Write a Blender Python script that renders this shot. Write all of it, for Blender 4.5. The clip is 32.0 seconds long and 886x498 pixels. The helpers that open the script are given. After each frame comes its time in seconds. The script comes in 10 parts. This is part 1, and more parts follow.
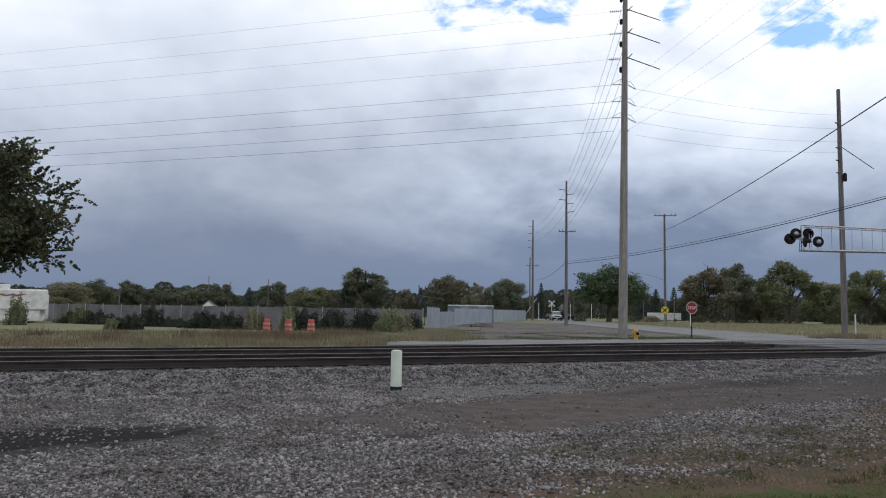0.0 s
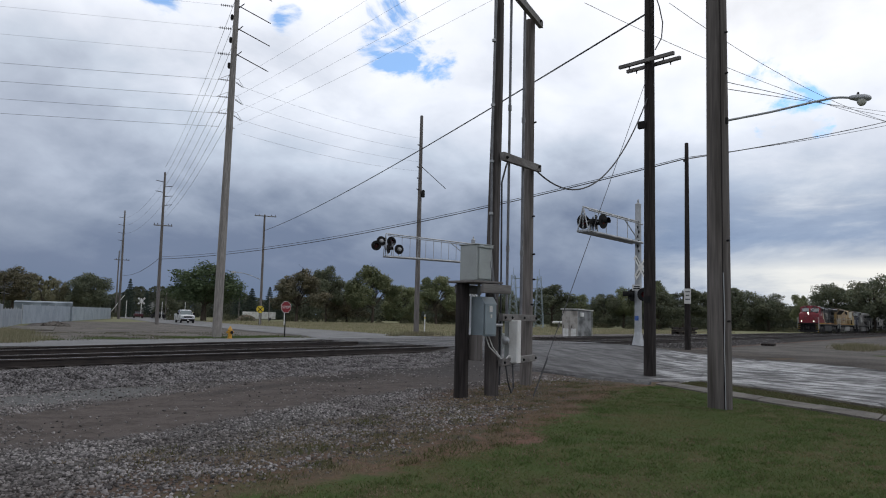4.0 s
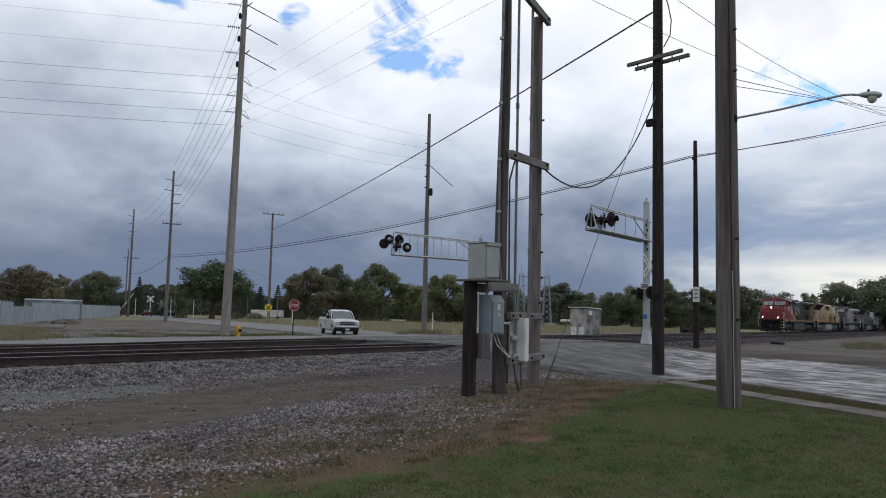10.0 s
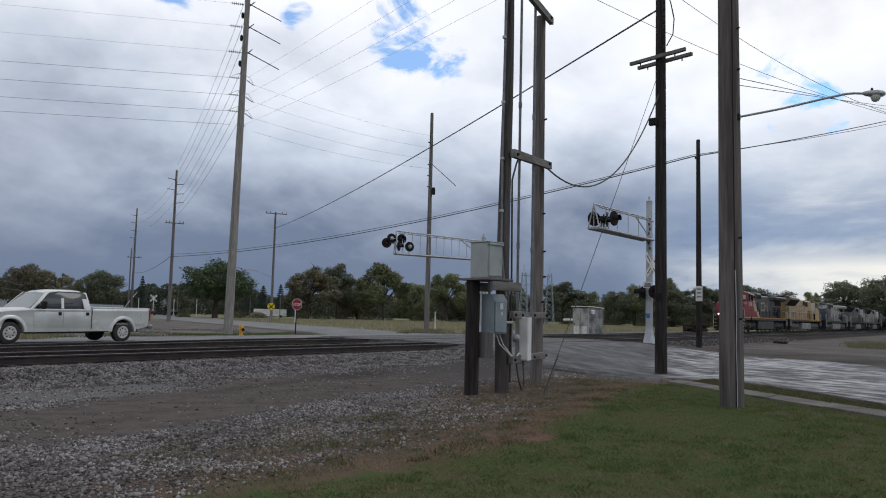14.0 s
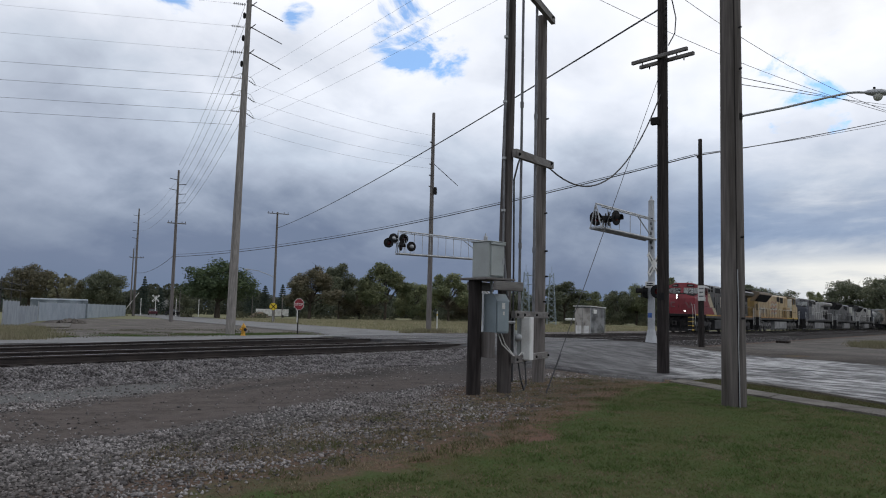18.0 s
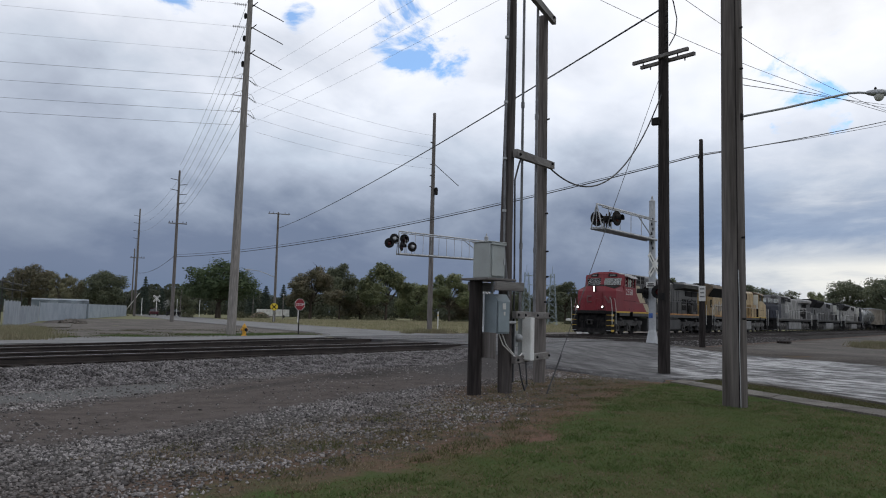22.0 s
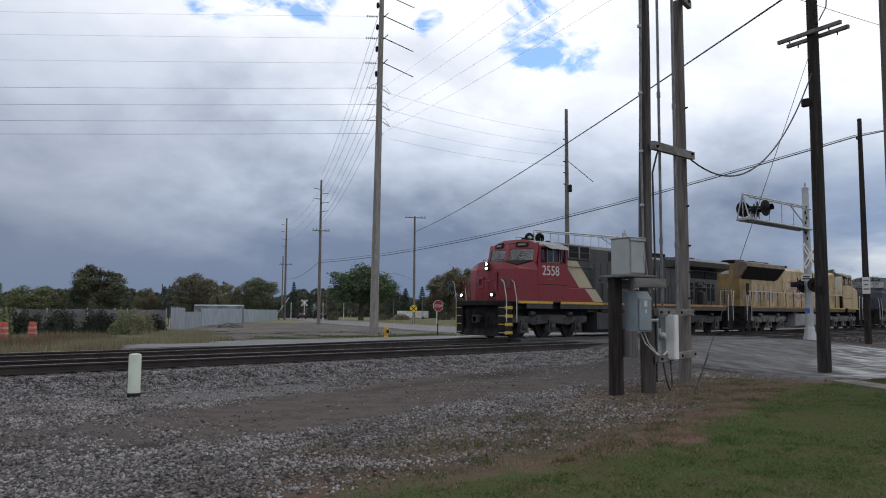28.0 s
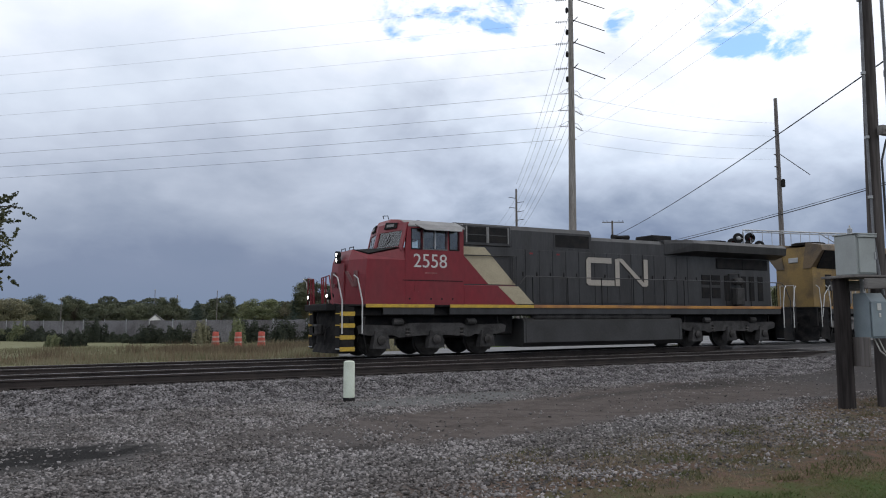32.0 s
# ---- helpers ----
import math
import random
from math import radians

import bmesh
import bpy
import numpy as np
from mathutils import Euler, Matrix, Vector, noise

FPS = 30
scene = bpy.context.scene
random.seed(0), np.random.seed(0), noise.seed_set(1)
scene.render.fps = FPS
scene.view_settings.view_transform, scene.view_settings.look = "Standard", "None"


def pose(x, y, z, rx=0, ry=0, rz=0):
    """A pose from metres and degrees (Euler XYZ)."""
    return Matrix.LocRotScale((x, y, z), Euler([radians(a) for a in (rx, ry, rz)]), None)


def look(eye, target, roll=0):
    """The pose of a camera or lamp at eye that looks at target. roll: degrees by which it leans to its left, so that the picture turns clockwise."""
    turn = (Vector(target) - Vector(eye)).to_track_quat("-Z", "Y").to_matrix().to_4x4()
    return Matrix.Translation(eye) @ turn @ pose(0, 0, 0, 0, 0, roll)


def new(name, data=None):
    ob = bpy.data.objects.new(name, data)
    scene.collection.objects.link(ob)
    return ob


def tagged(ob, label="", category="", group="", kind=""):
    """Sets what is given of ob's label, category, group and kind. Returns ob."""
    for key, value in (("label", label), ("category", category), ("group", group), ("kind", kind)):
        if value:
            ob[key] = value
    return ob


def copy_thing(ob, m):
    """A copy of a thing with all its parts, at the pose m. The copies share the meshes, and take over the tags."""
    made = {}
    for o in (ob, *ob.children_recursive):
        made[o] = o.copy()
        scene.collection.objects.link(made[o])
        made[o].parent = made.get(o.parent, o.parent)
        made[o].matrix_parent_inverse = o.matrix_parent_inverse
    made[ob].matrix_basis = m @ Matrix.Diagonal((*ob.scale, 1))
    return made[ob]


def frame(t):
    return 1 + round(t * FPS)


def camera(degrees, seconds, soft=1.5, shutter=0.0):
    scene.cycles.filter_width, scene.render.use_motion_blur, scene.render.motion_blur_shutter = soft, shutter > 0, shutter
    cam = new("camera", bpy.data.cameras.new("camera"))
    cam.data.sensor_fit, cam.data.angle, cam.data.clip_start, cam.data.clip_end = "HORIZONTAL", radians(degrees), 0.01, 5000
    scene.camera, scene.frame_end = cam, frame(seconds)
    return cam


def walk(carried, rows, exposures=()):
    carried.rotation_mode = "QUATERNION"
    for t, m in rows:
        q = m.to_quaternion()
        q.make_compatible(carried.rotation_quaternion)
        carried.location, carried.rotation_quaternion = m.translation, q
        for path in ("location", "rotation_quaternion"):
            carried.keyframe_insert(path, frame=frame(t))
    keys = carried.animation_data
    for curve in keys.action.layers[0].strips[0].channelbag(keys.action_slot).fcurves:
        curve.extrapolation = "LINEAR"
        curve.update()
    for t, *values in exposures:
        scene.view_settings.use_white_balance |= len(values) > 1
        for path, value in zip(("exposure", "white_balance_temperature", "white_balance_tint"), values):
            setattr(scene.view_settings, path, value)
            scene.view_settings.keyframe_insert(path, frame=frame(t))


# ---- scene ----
cam = camera(60.95, 32.0, soft=1.05)
PATH = [
    (0, pose(0, 0, 1.101, 94.68, -0.88, -24.50)),
    (0.5, pose(0, 0, 1.101, 94.77, -0.92, -24.88)),
    (1, pose(0, 0, 1.101, 94.83, -1.06, -28.93)),
    (1.5, pose(0, 0, 1.101, 94.94, -1.20, -36.87)),
    (2, pose(0, 0, 1.101, 95.06, -1.34, -45.88)),
    (2.5, pose(0, 0, 1.101, 95.11, -1.43, -50.88)),
    (3, pose(0, 0, 1.101, 95.17, -1.36, -53.55)),
    (3.5, pose(0, 0, 1.101, 95.19, -1.35, -55.15)),
    (4, pose(0, 0, 1.101, 95.19, -1.34, -54.49)),
    (4.5, pose(0, 0, 1.101, 95.19, -1.43, -54.29)),
    (6.5, pose(0, 0, 1.101, 95.10, -1.36, -54.01)),
    (7, pose(0, 0, 1.101, 95.06, -1.39, -53.96)),
    (7.5, pose(0, 0, 1.101, 95.04, -1.38, -53.95)),
    (8, pose(0, 0, 1.101, 95.04, -1.38, -53.95)),
    (8.5, pose(0, 0, 1.101, 95.04, -1.36, -53.94)),
    (9, pose(0, 0, 1.101, 95.03, -1.35, -53.91)),
    (9.5, pose(0, 0, 1.101, 95.04, -1.38, -53.91)),
    (10, pose(0, 0, 1.101, 95.04, -1.38, -53.90)),
    (10.5, pose(0, 0, 1.101, 95.04, -1.38, -53.89)),
    (11, pose(0, 0, 1.101, 95.01, -1.40, -53.88)),
    (11.5, pose(0, 0, 1.101, 95.01, -1.40, -53.88)),
    (12, pose(0, 0, 1.101, 95.01, -1.41, -53.82)),
    (12.5, pose(0, 0, 1.101, 94.99, -1.39, -53.70)),
    (13, pose(0, 0, 1.101, 94.97, -1.39, -53.69)),
    (13.5, pose(0, 0, 1.101, 94.99, -1.37, -53.70)),
    (14, pose(0, 0, 1.101, 94.97, -1.38, -53.70)),
    (14.5, pose(0, 0, 1.101, 94.95, -1.42, -53.57)),
    (16.5, pose(0, 0, 1.101, 95.00, -1.32, -53.56)),
    (17, pose(0, 0, 1.101, 95.01, -1.32, -53.56)),
    (17.5, pose(0, 0, 1.101, 94.98, -1.32, -53.55)),
    (18, pose(0, 0, 1.101, 94.95, -1.32, -53.55)),
    (18.5, pose(0, 0, 1.101, 94.96, -1.35, -53.50)),
    (19, pose(0, 0, 1.101, 94.97, -1.33, -53.49)),
    (19.5, pose(0, 0, 1.101, 94.96, -1.35, -53.49)),
    (20, pose(0, 0, 1.101, 94.96, -1.35, -53.49)),
    (20.5, pose(0, 0, 1.101, 94.96, -1.32, -53.49)),
    (21, pose(0, 0, 1.101, 94.96, -1.34, -53.50)),
    (21.5, pose(0, 0, 1.101, 94.97, -1.33, -53.50)),
    (22, pose(0, 0, 1.101, 94.97, -1.34, -53.49)),
    (22.5, pose(0, 0, 1.101, 94.95, -1.35, -53.44)),
    (23, pose(0, 0, 1.101, 94.94, -1.35, -53.38)),
    (23.5, pose(0, 0, 1.101, 94.95, -1.33, -53.37)),
    (24, pose(0, 0, 1.101, 94.97, -1.34, -53.33)),
    (24.5, pose(0, 0, 1.101, 94.94, -1.29, -53.25)),
    (26.5, pose(0, 0, 1.101, 94.73, -0.48, -47.75)),
    (27, pose(0, 0, 1.101, 94.75, -0.46, -46.27)),
    (27.5, pose(0, 0, 1.101, 94.77, -0.38, -44.75)),
    (28, pose(0, 0, 1.101, 94.81, -0.34, -43.10)),
    (28.5, pose(0, 0, 1.101, 94.85, -0.32, -41.48)),
    (29, pose(0, 0, 1.101, 94.89, -0.24, -40.21)),
    (29.5, pose(0, 0, 1.101, 94.98, -0.10, -38.78)),
    (30, pose(0, 0, 1.101, 95.07, -0.01, -36.79)),
    (30.5, pose(0, 0, 1.101, 95.12, 0.10, -34.59)),
    (31, pose(0, 0, 1.101, 95.21, 0.14, -32.24)),
    (31.5, pose(0, 0, 1.101, 95.29, 0.22, -29.91)),
    (32, pose(0, 0, 1.101, 95.38, 0.27, -28.10)),
]
walk(cam, PATH, [(0, 0.15), (1.5, 0.09), (3, 0.03), (4, -0.06), (7, -0.08), (24.5, -0.09), (26.5, -0.17), (27.2, -0.08), (28, 0.05), (29, 0.13), (30, 0.15), (32, 0.24)])

# ---- light: a broken overcast sky, the sun behind thick cloud ----
SKY_STRENGTH = 0.10
world = bpy.data.worlds.new("sky")
scene.world = world
world.use_nodes = True
wn = world.node_tree.nodes
wl = world.node_tree.links
wn.clear()


def wnode(kind, **values):
    n = wn.new(kind)
    for key, value in values.items():
        n.inputs[key].default_value = value
    return n


def ramp(node, stops):
    """Set the stops of a colour ramp: (place, grey or rgb)."""
    cr = node.color_ramp
    while len(cr.elements) > 1:
        cr.elements.remove(cr.elements[-1])
    for i, (at, col) in enumerate(stops):
        e = cr.elements[0] if i == 0 else cr.elements.new(at)
        e.position = at
        c = (col, col, col) if isinstance(col, (int, float)) else col
        e.color = (*c, 1)


SUN_AZ, SUN_EL = 140.0, 42.0          # degrees: compass from +y to +x, and height


def build_world():
    sky = wn.new("ShaderNodeTexSky")
    sky.sky_type = "NISHITA"
    sky.sun_disc = False
    sky.sun_elevation = radians(SUN_EL)
    sky.sun_rotation = radians(SUN_AZ)
    co = wn.new("ShaderNodeTexCoord")
    sep = wn.new("ShaderNodeSeparateXYZ")
    wl.new(co.outputs["Generated"], sep.inputs[0])
    # clouds on a flat layer: direction / (height + a little)
    up = wn.new("ShaderNodeMath")
    up.operation = "MAXIMUM"
    up.inputs[1].default_value = 0.0
    wl.new(sep.outputs["Z"], up.inputs[0])
    den = wn.new("ShaderNodeMath")
    den.operation = "ADD"
    den.inputs[1].default_value = 0.42
    wl.new(up.outputs[0], den.inputs[0])
    div = []
    for axis in "XY":
        d = wn.new("ShaderNodeMath")
        d.operation = "DIVIDE"
        wl.new(sep.outputs[axis], d.inputs[0])
        wl.new(den.outputs[0], d.inputs[1])
        div.append(d)
    flat = wn.new("ShaderNodeCombineXYZ")
    wl.new(div[0].outputs[0], flat.inputs[0])
    wl.new(div[1].outputs[0], flat.inputs[1])

    def cloud(scale, detail, rough, offset, warp=0.0):
        m = wn.new("ShaderNodeMapping")
        m.inputs["Location"].default_value = offset
        wl.new(flat.outputs[0], m.inputs[0])
        n = wnode("ShaderNodeTexNoise", Scale=scale, Detail=detail, Roughness=rough, Distortion=warp)
        wl.new(m.outputs[0], n.inputs["Vector"])
        return n

    big = cloud(1.9, 8.0, 0.50, (3.1, 1.7, 0.0), 0.2)
    fine = cloud(5.2, 8.0, 0.55, (7.3, 2.2, 1.0), 0.3)
    gaps = cloud(7.0, 9.0, 0.62, (1.2, 5.4, 2.0), 0.3)

    def link_math(op, a, b, c=None):
        n = wn.new("ShaderNodeMath")
        n.operation = op
        for i, s in enumerate((a, b, c)):
            if s is None:
                continue
            if isinstance(s, (int, float)):
                n.inputs[i].default_value = s
            else:
                wl.new(s, n.inputs[i])
        return n.outputs[0]

    def graded(value, stops):
        r = wn.new("ShaderNodeValToRGB")
        ramp(r, stops)
        wl.new(value, r.inputs["Fac"])
        return r.outputs["Color"]

    def blended(f, a, b):
        n = wn.new("ShaderNodeMix")
        n.data_type = "RGBA"
        if isinstance(f, (int, float)):
            n.inputs["Factor"].default_value = f
        else:
            wl.new(f, n.inputs["Factor"])
        for key, s in (("A", a), ("B", b)):
            if isinstance(s, tuple):
                n.inputs[key].default_value = (*s, 1)
            else:
                wl.new(s, n.inputs[key])
        return n.outputs["Result"]

    # one grey sheet: slate-blue and thick low down, thinning and whitening with height, lumpy above
    heap = cloud(3.4, 7.0, 0.50, (5.5, 0.6, 3.0), 0.15)
    billow = link_math("ABSOLUTE", link_math("SUBTRACT", heap.outputs["Fac"], 0.5), 0.0)
    mixed = link_math("ADD", link_math("MULTIPLY", big.outputs["Fac"], 0.60), link_math("MULTIPLY", fine.outputs["Fac"], 0.40))
    mixed = link_math("ADD", mixed, link_math("MULTIPLY_ADD", billow, -0.42, 0.034))

    def towards(az, el):
        n = wn.new("ShaderNodeVectorMath")
        n.operation = "DOT_PRODUCT"
        a, e = radians(az), radians(el)
        n.inputs[1].default_value = (math.sin(a) * math.cos(e), math.cos(a) * math.cos(e), math.sin(e))
        wl.new(co.outputs["Generated"], n.inputs[0])
        return n.outputs["Value"]

    calm = graded(towards(2, 12), [(0.88, 1.0), (0.97, 0.45)])
    lump = link_math("MULTIPLY", link_math("MULTIPLY", link_math("SUBTRACT", mixed, 0.5), graded(up.outputs[0], [(0.03, 0.12), (0.14, 0.54), (0.30, 0.80)])), calm)
    thin = link_math("MULTIPLY", graded(towards(58, 23), [(0.85, 0.0), (0.97, 1.0)]), graded(up.outputs[0], [(0.15, 0.0), (0.26, 0.12)]))
    thin = link_math("ADD", thin, link_math("MULTIPLY", graded(towards(82, 14), [(0.972, 0.0), (0.995, 1.0)]), 0.07))
    thin = link_math("ADD", thin, link_math("MULTIPLY", graded(towards(8, 20), [(0.955, 0.0), (0.99, 1.0)]), -0.012))
    height = link_math("ADD", link_math("ADD", up.outputs[0], lump), thin)
    body = graded(height, [(0.0, (0.165, 0.216, 0.315)), (0.07, (0.195, 0.240, 0.342)), (0.14, (0.325, 0.376, 0.478)), (0.20, (0.465, 0.518, 0.626)), (0.27, (0.615, 0.68, 0.79)), (0.35, (0.79, 0.835, 0.935)), (0.42, (0.93, 0.97, 1.06)), (0.52, (1.07, 1.09, 1.15)), (0.66, (0.80, 0.82, 0.87)), (0.9, (0.50, 0.53, 0.59))])
    # pale clear strip under the sheet to the east
    band = graded(up.outputs[0], [(0.0, 0.7), (0.03, 0.75), (0.046, 0.95), (0.066, 0.9), (0.080, 0.35), (0.105, 0.0)])
    near_sun = graded(towards(98, 5), [(0.86, 0.0), (0.95, 0.8), (1.0, 1.0)])
    streaks = wnode("ShaderNodeTexNoise", Scale=1.6, Detail=7.0, Roughness=0.6, Distortion=0.3)
    flatten = wn.new("ShaderNodeMapping")
    flatten.inputs["Scale"].default_value = (2.4, 2.4, 11.0)
    wl.new(co.outputs["Generated"], flatten.inputs[0])
    wl.new(flatten.outputs[0], streaks.inputs["Vector"])
    # thin blue-white cloud above that strip
    east = link_math("MULTIPLY", graded(towards(84, 6), [(0.950, 0.0), (0.985, 0.85)]), graded(up.outputs[0], [(0.10, 1.0), (0.24, 0.0)]))
    veil = graded(streaks.outputs["Fac"], [(0.36, (0.22, 0.30, 0.46)), (0.50, (0.31, 0.40, 0.56)), (0.60, (0.48, 0.55, 0.67)), (0.70, (0.78, 0.81, 0.87))])
    lit = blended(link_math("MULTIPLY", link_math("MULTIPLY", band, near_sun), graded(streaks.outputs["Fac"], [(0.38, 0.2), (0.47, 0.75), (0.56, 1.0)])), blended(east, body, veil), (1.10, 1.06, 0.96))

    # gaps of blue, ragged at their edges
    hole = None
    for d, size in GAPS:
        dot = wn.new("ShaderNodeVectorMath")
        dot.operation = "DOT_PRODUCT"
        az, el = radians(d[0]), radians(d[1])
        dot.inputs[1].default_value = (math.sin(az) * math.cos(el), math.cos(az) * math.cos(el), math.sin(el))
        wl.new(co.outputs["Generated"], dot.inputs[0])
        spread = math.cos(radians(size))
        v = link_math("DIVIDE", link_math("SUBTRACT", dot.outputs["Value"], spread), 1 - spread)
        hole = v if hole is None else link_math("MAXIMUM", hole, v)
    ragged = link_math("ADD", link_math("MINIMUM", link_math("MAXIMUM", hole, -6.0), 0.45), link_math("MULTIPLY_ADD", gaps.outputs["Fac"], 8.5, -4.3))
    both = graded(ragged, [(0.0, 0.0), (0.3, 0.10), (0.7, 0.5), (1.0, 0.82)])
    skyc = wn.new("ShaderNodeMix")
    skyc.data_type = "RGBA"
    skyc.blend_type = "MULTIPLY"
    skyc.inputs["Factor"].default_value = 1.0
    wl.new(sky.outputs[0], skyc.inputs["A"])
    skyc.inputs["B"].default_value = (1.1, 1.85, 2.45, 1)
    cool = wn.new("ShaderNodeMix")
    cool.data_type = "RGBA"
    cool.blend_type = "MULTIPLY"
    wl.new(link_math("MULTIPLY", graded(towards(52, 4), [(0.80, 0.0), (0.93, 1.0)]), graded(up.outputs[0], [(0.16, 1.0), (0.32, 0.0)])), cool.inputs["Factor"])
    wl.new(lit, cool.inputs["A"])
    cool.inputs["B"].default_value = (0.96, 0.992, 1.025, 1)
    bright = wn.new("ShaderNodeMix")
    bright.data_type = "RGBA"
    bright.blend_type = "MULTIPLY"
    bright.inputs["Factor"].default_value = 1.0
    wl.new(cool.outputs["Result"], bright.inputs["A"])
    bright.inputs["B"].default_value = (CLOUD, CLOUD, CLOUD, 1)
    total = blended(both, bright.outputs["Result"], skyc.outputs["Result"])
    bg = wn.new("ShaderNodeBackground")
    bg.inputs["Strength"].default_value = SKY_STRENGTH
    wl.new(total, bg.inputs["Color"])
    out = wn.new("ShaderNodeOutputWorld")
    wl.new(bg.outputs[0], out.inputs[0])


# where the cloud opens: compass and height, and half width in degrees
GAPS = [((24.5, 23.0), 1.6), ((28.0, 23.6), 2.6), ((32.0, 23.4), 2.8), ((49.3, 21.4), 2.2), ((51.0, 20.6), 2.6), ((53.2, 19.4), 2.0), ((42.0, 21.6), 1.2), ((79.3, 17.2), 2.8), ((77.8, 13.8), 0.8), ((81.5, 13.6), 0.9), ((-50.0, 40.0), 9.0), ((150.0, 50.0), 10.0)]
CLOUD = 10.0
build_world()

sun = new("sun", bpy.data.lights.new("sun", "SUN"))
sun.data.energy = 0.30
sun.data.angle = radians(24)
sun.data.color = (1.0, 0.95, 0.88)
sun.matrix_world = look((0, 0, 50), (-50 * math.sin(radians(SUN_AZ)) / math.tan(radians(SUN_EL)), -50 * math.cos(radians(SUN_AZ)) / math.tan(radians(SUN_EL)), 0))
scene.view_settings.exposure = 0.0


# ---- materials ----
def material(name, base, rough=0.7, metal=0.0, spots=None, scale=4.0, grain=40.0, amount=0.25, bump=0.25, depth=0.01, stretch=(1, 1, 1), island=0.0, coat=0.0, spread=(0.42, 0.62)):
    """Base colour varied by stains (to the colour spots) and grain, with fine relief. island: how much separate pieces differ."""
    m = bpy.data.materials.new(name)
    m.use_nodes = True
    nt = m.node_tree
    b = nt.nodes["Principled BSDF"]
    b.inputs["Roughness"].default_value = rough
    b.inputs["Metallic"].default_value = metal
    b.inputs["Coat Weight"].default_value = coat
    b.inputs["Specular IOR Level"].default_value = 0.15 if rough >= 0.85 else 0.5
    co = nt.nodes.new("ShaderNodeTexCoord")
    mp = nt.nodes.new("ShaderNodeMapping")
    mp.inputs["Scale"].default_value = stretch
    nt.links.new(co.outputs["Object"], mp.inputs[0])
    big = nt.nodes.new("ShaderNodeTexNoise")
    big.inputs["Scale"].default_value = scale
    big.inputs["Detail"].default_value = 5
    nt.links.new(mp.outputs[0], big.inputs["Vector"])
    fine = nt.nodes.new("ShaderNodeTexNoise")
    fine.inputs["Scale"].default_value = grain
    fine.inputs["Detail"].default_value = 3
    nt.links.new(mp.outputs[0], fine.inputs["Vector"])
    r = nt.nodes.new("ShaderNodeValToRGB")
    s = spots or tuple(c * 0.6 for c in base)
    ramp(r, [(spread[0], base), (spread[1], s)])
    nt.links.new(big.outputs["Fac"], r.inputs["Fac"])
    mix = nt.nodes.new("ShaderNodeMix")
    mix.data_type = "RGBA"
    mix.blend_type = "OVERLAY"
    mix.inputs["Factor"].default_value = amount
    nt.links.new(r.outputs["Color"], mix.inputs["A"])
    fr = nt.nodes.new("ShaderNodeValToRGB")
    ramp(fr, [(0.3, 0.0), (0.7, 1.0)])
    nt.links.new(fine.outputs["Fac"], fr.inputs["Fac"])
    nt.links.new(fr.outputs["Color"], mix.inputs["B"])
    last = mix.outputs["Result"]
    if island:
        geo = nt.nodes.new("ShaderNodeNewGeometry")
        ir = nt.nodes.new("ShaderNodeMapRange")
        ir.inputs["To Min"].default_value = 1 - island
        ir.inputs["To Max"].default_value = 1 + island
        nt.links.new(geo.outputs["Random Per Island"], ir.inputs["Value"])
        hs = nt.nodes.new("ShaderNodeHueSaturation")
        nt.links.new(ir.outputs[0], hs.inputs["Value"])
        nt.links.new(last, hs.inputs["Color"])
        last = hs.outputs[0]
    nt.links.new(last, b.inputs["Base Color"])
    bm_ = nt.nodes.new("ShaderNodeBump")
    bm_.inputs["Strength"].default_value = bump
    bm_.inputs["Distance"].default_value = depth
    nt.links.new(fine.outputs["Fac"], bm_.inputs["Height"])
    nt.links.new(bm_.outputs[0], b.inputs["Normal"])
    rr = nt.nodes.new("ShaderNodeMapRange")
    rr.inputs["To Min"].default_value = max(0.05, rough - 0.12)
    rr.inputs["To Max"].default_value = min(1, rough + 0.12)
    nt.links.new(big.outputs["Fac"], rr.inputs["Value"])
    nt.links.new(rr.outputs[0], b.inputs["Roughness"])
    return m


def glass_mat(name, tint, rough=0.06):
    m = bpy.data.materials.new(name)
    m.use_nodes = True
    b = m.node_tree.nodes["Principled BSDF"]
    b.inputs["Base Color"].default_value = (*tint, 1)
    b.inputs["Roughness"].default_value = rough
    b.inputs["IOR"].default_value = 1.5
    b.inputs["Specular IOR Level"].default_value = 0.8
    return m


def glow_mat(name, col, strength):
    m = bpy.data.materials.new(name)
    m.use_nodes = True
    b = m.node_tree.nodes["Principled BSDF"]
    b.inputs["Base Color"].default_value = (*col, 1)
    b.inputs["Emission Color"].default_value = (*col, 1)
    b.inputs["Emission Strength"].default_value = strength
    return m


M_RAIL = material("rusty_rail", (0.042, 0.032, 0.028), 0.7, 0.2, (0.028, 0.022, 0.020), 2, 60)
M_RAILTOP = material("polished_rail_head", (0.42, 0.40, 0.38), 0.35, 0.9, (0.3, 0.27, 0.25), 1, 30)
M_TIE = material("creosoted_tie", (0.026, 0.021, 0.019), 0.85, 0, (0.042, 0.034, 0.030), 3, 50, 0.5, 0.6, 0.01, (1, 6, 6))
M_STONE = material("crushed_stone", (0.200, 0.188, 0.187), 0.9, 0, (0.104, 0.096, 0.096), 3, 30, 0.3, 0.5, 0.01, island=0.75)
# ballast grime, darkened further to paint in the rails' shadow
M_GRIME_SHADE = material("grimy_shaded_ballast", (0.030, 0.026, 0.024), 0.95, 0, (0.020, 0.018, 0.017), 3, 26, 0.4, 0.8, 0.03)
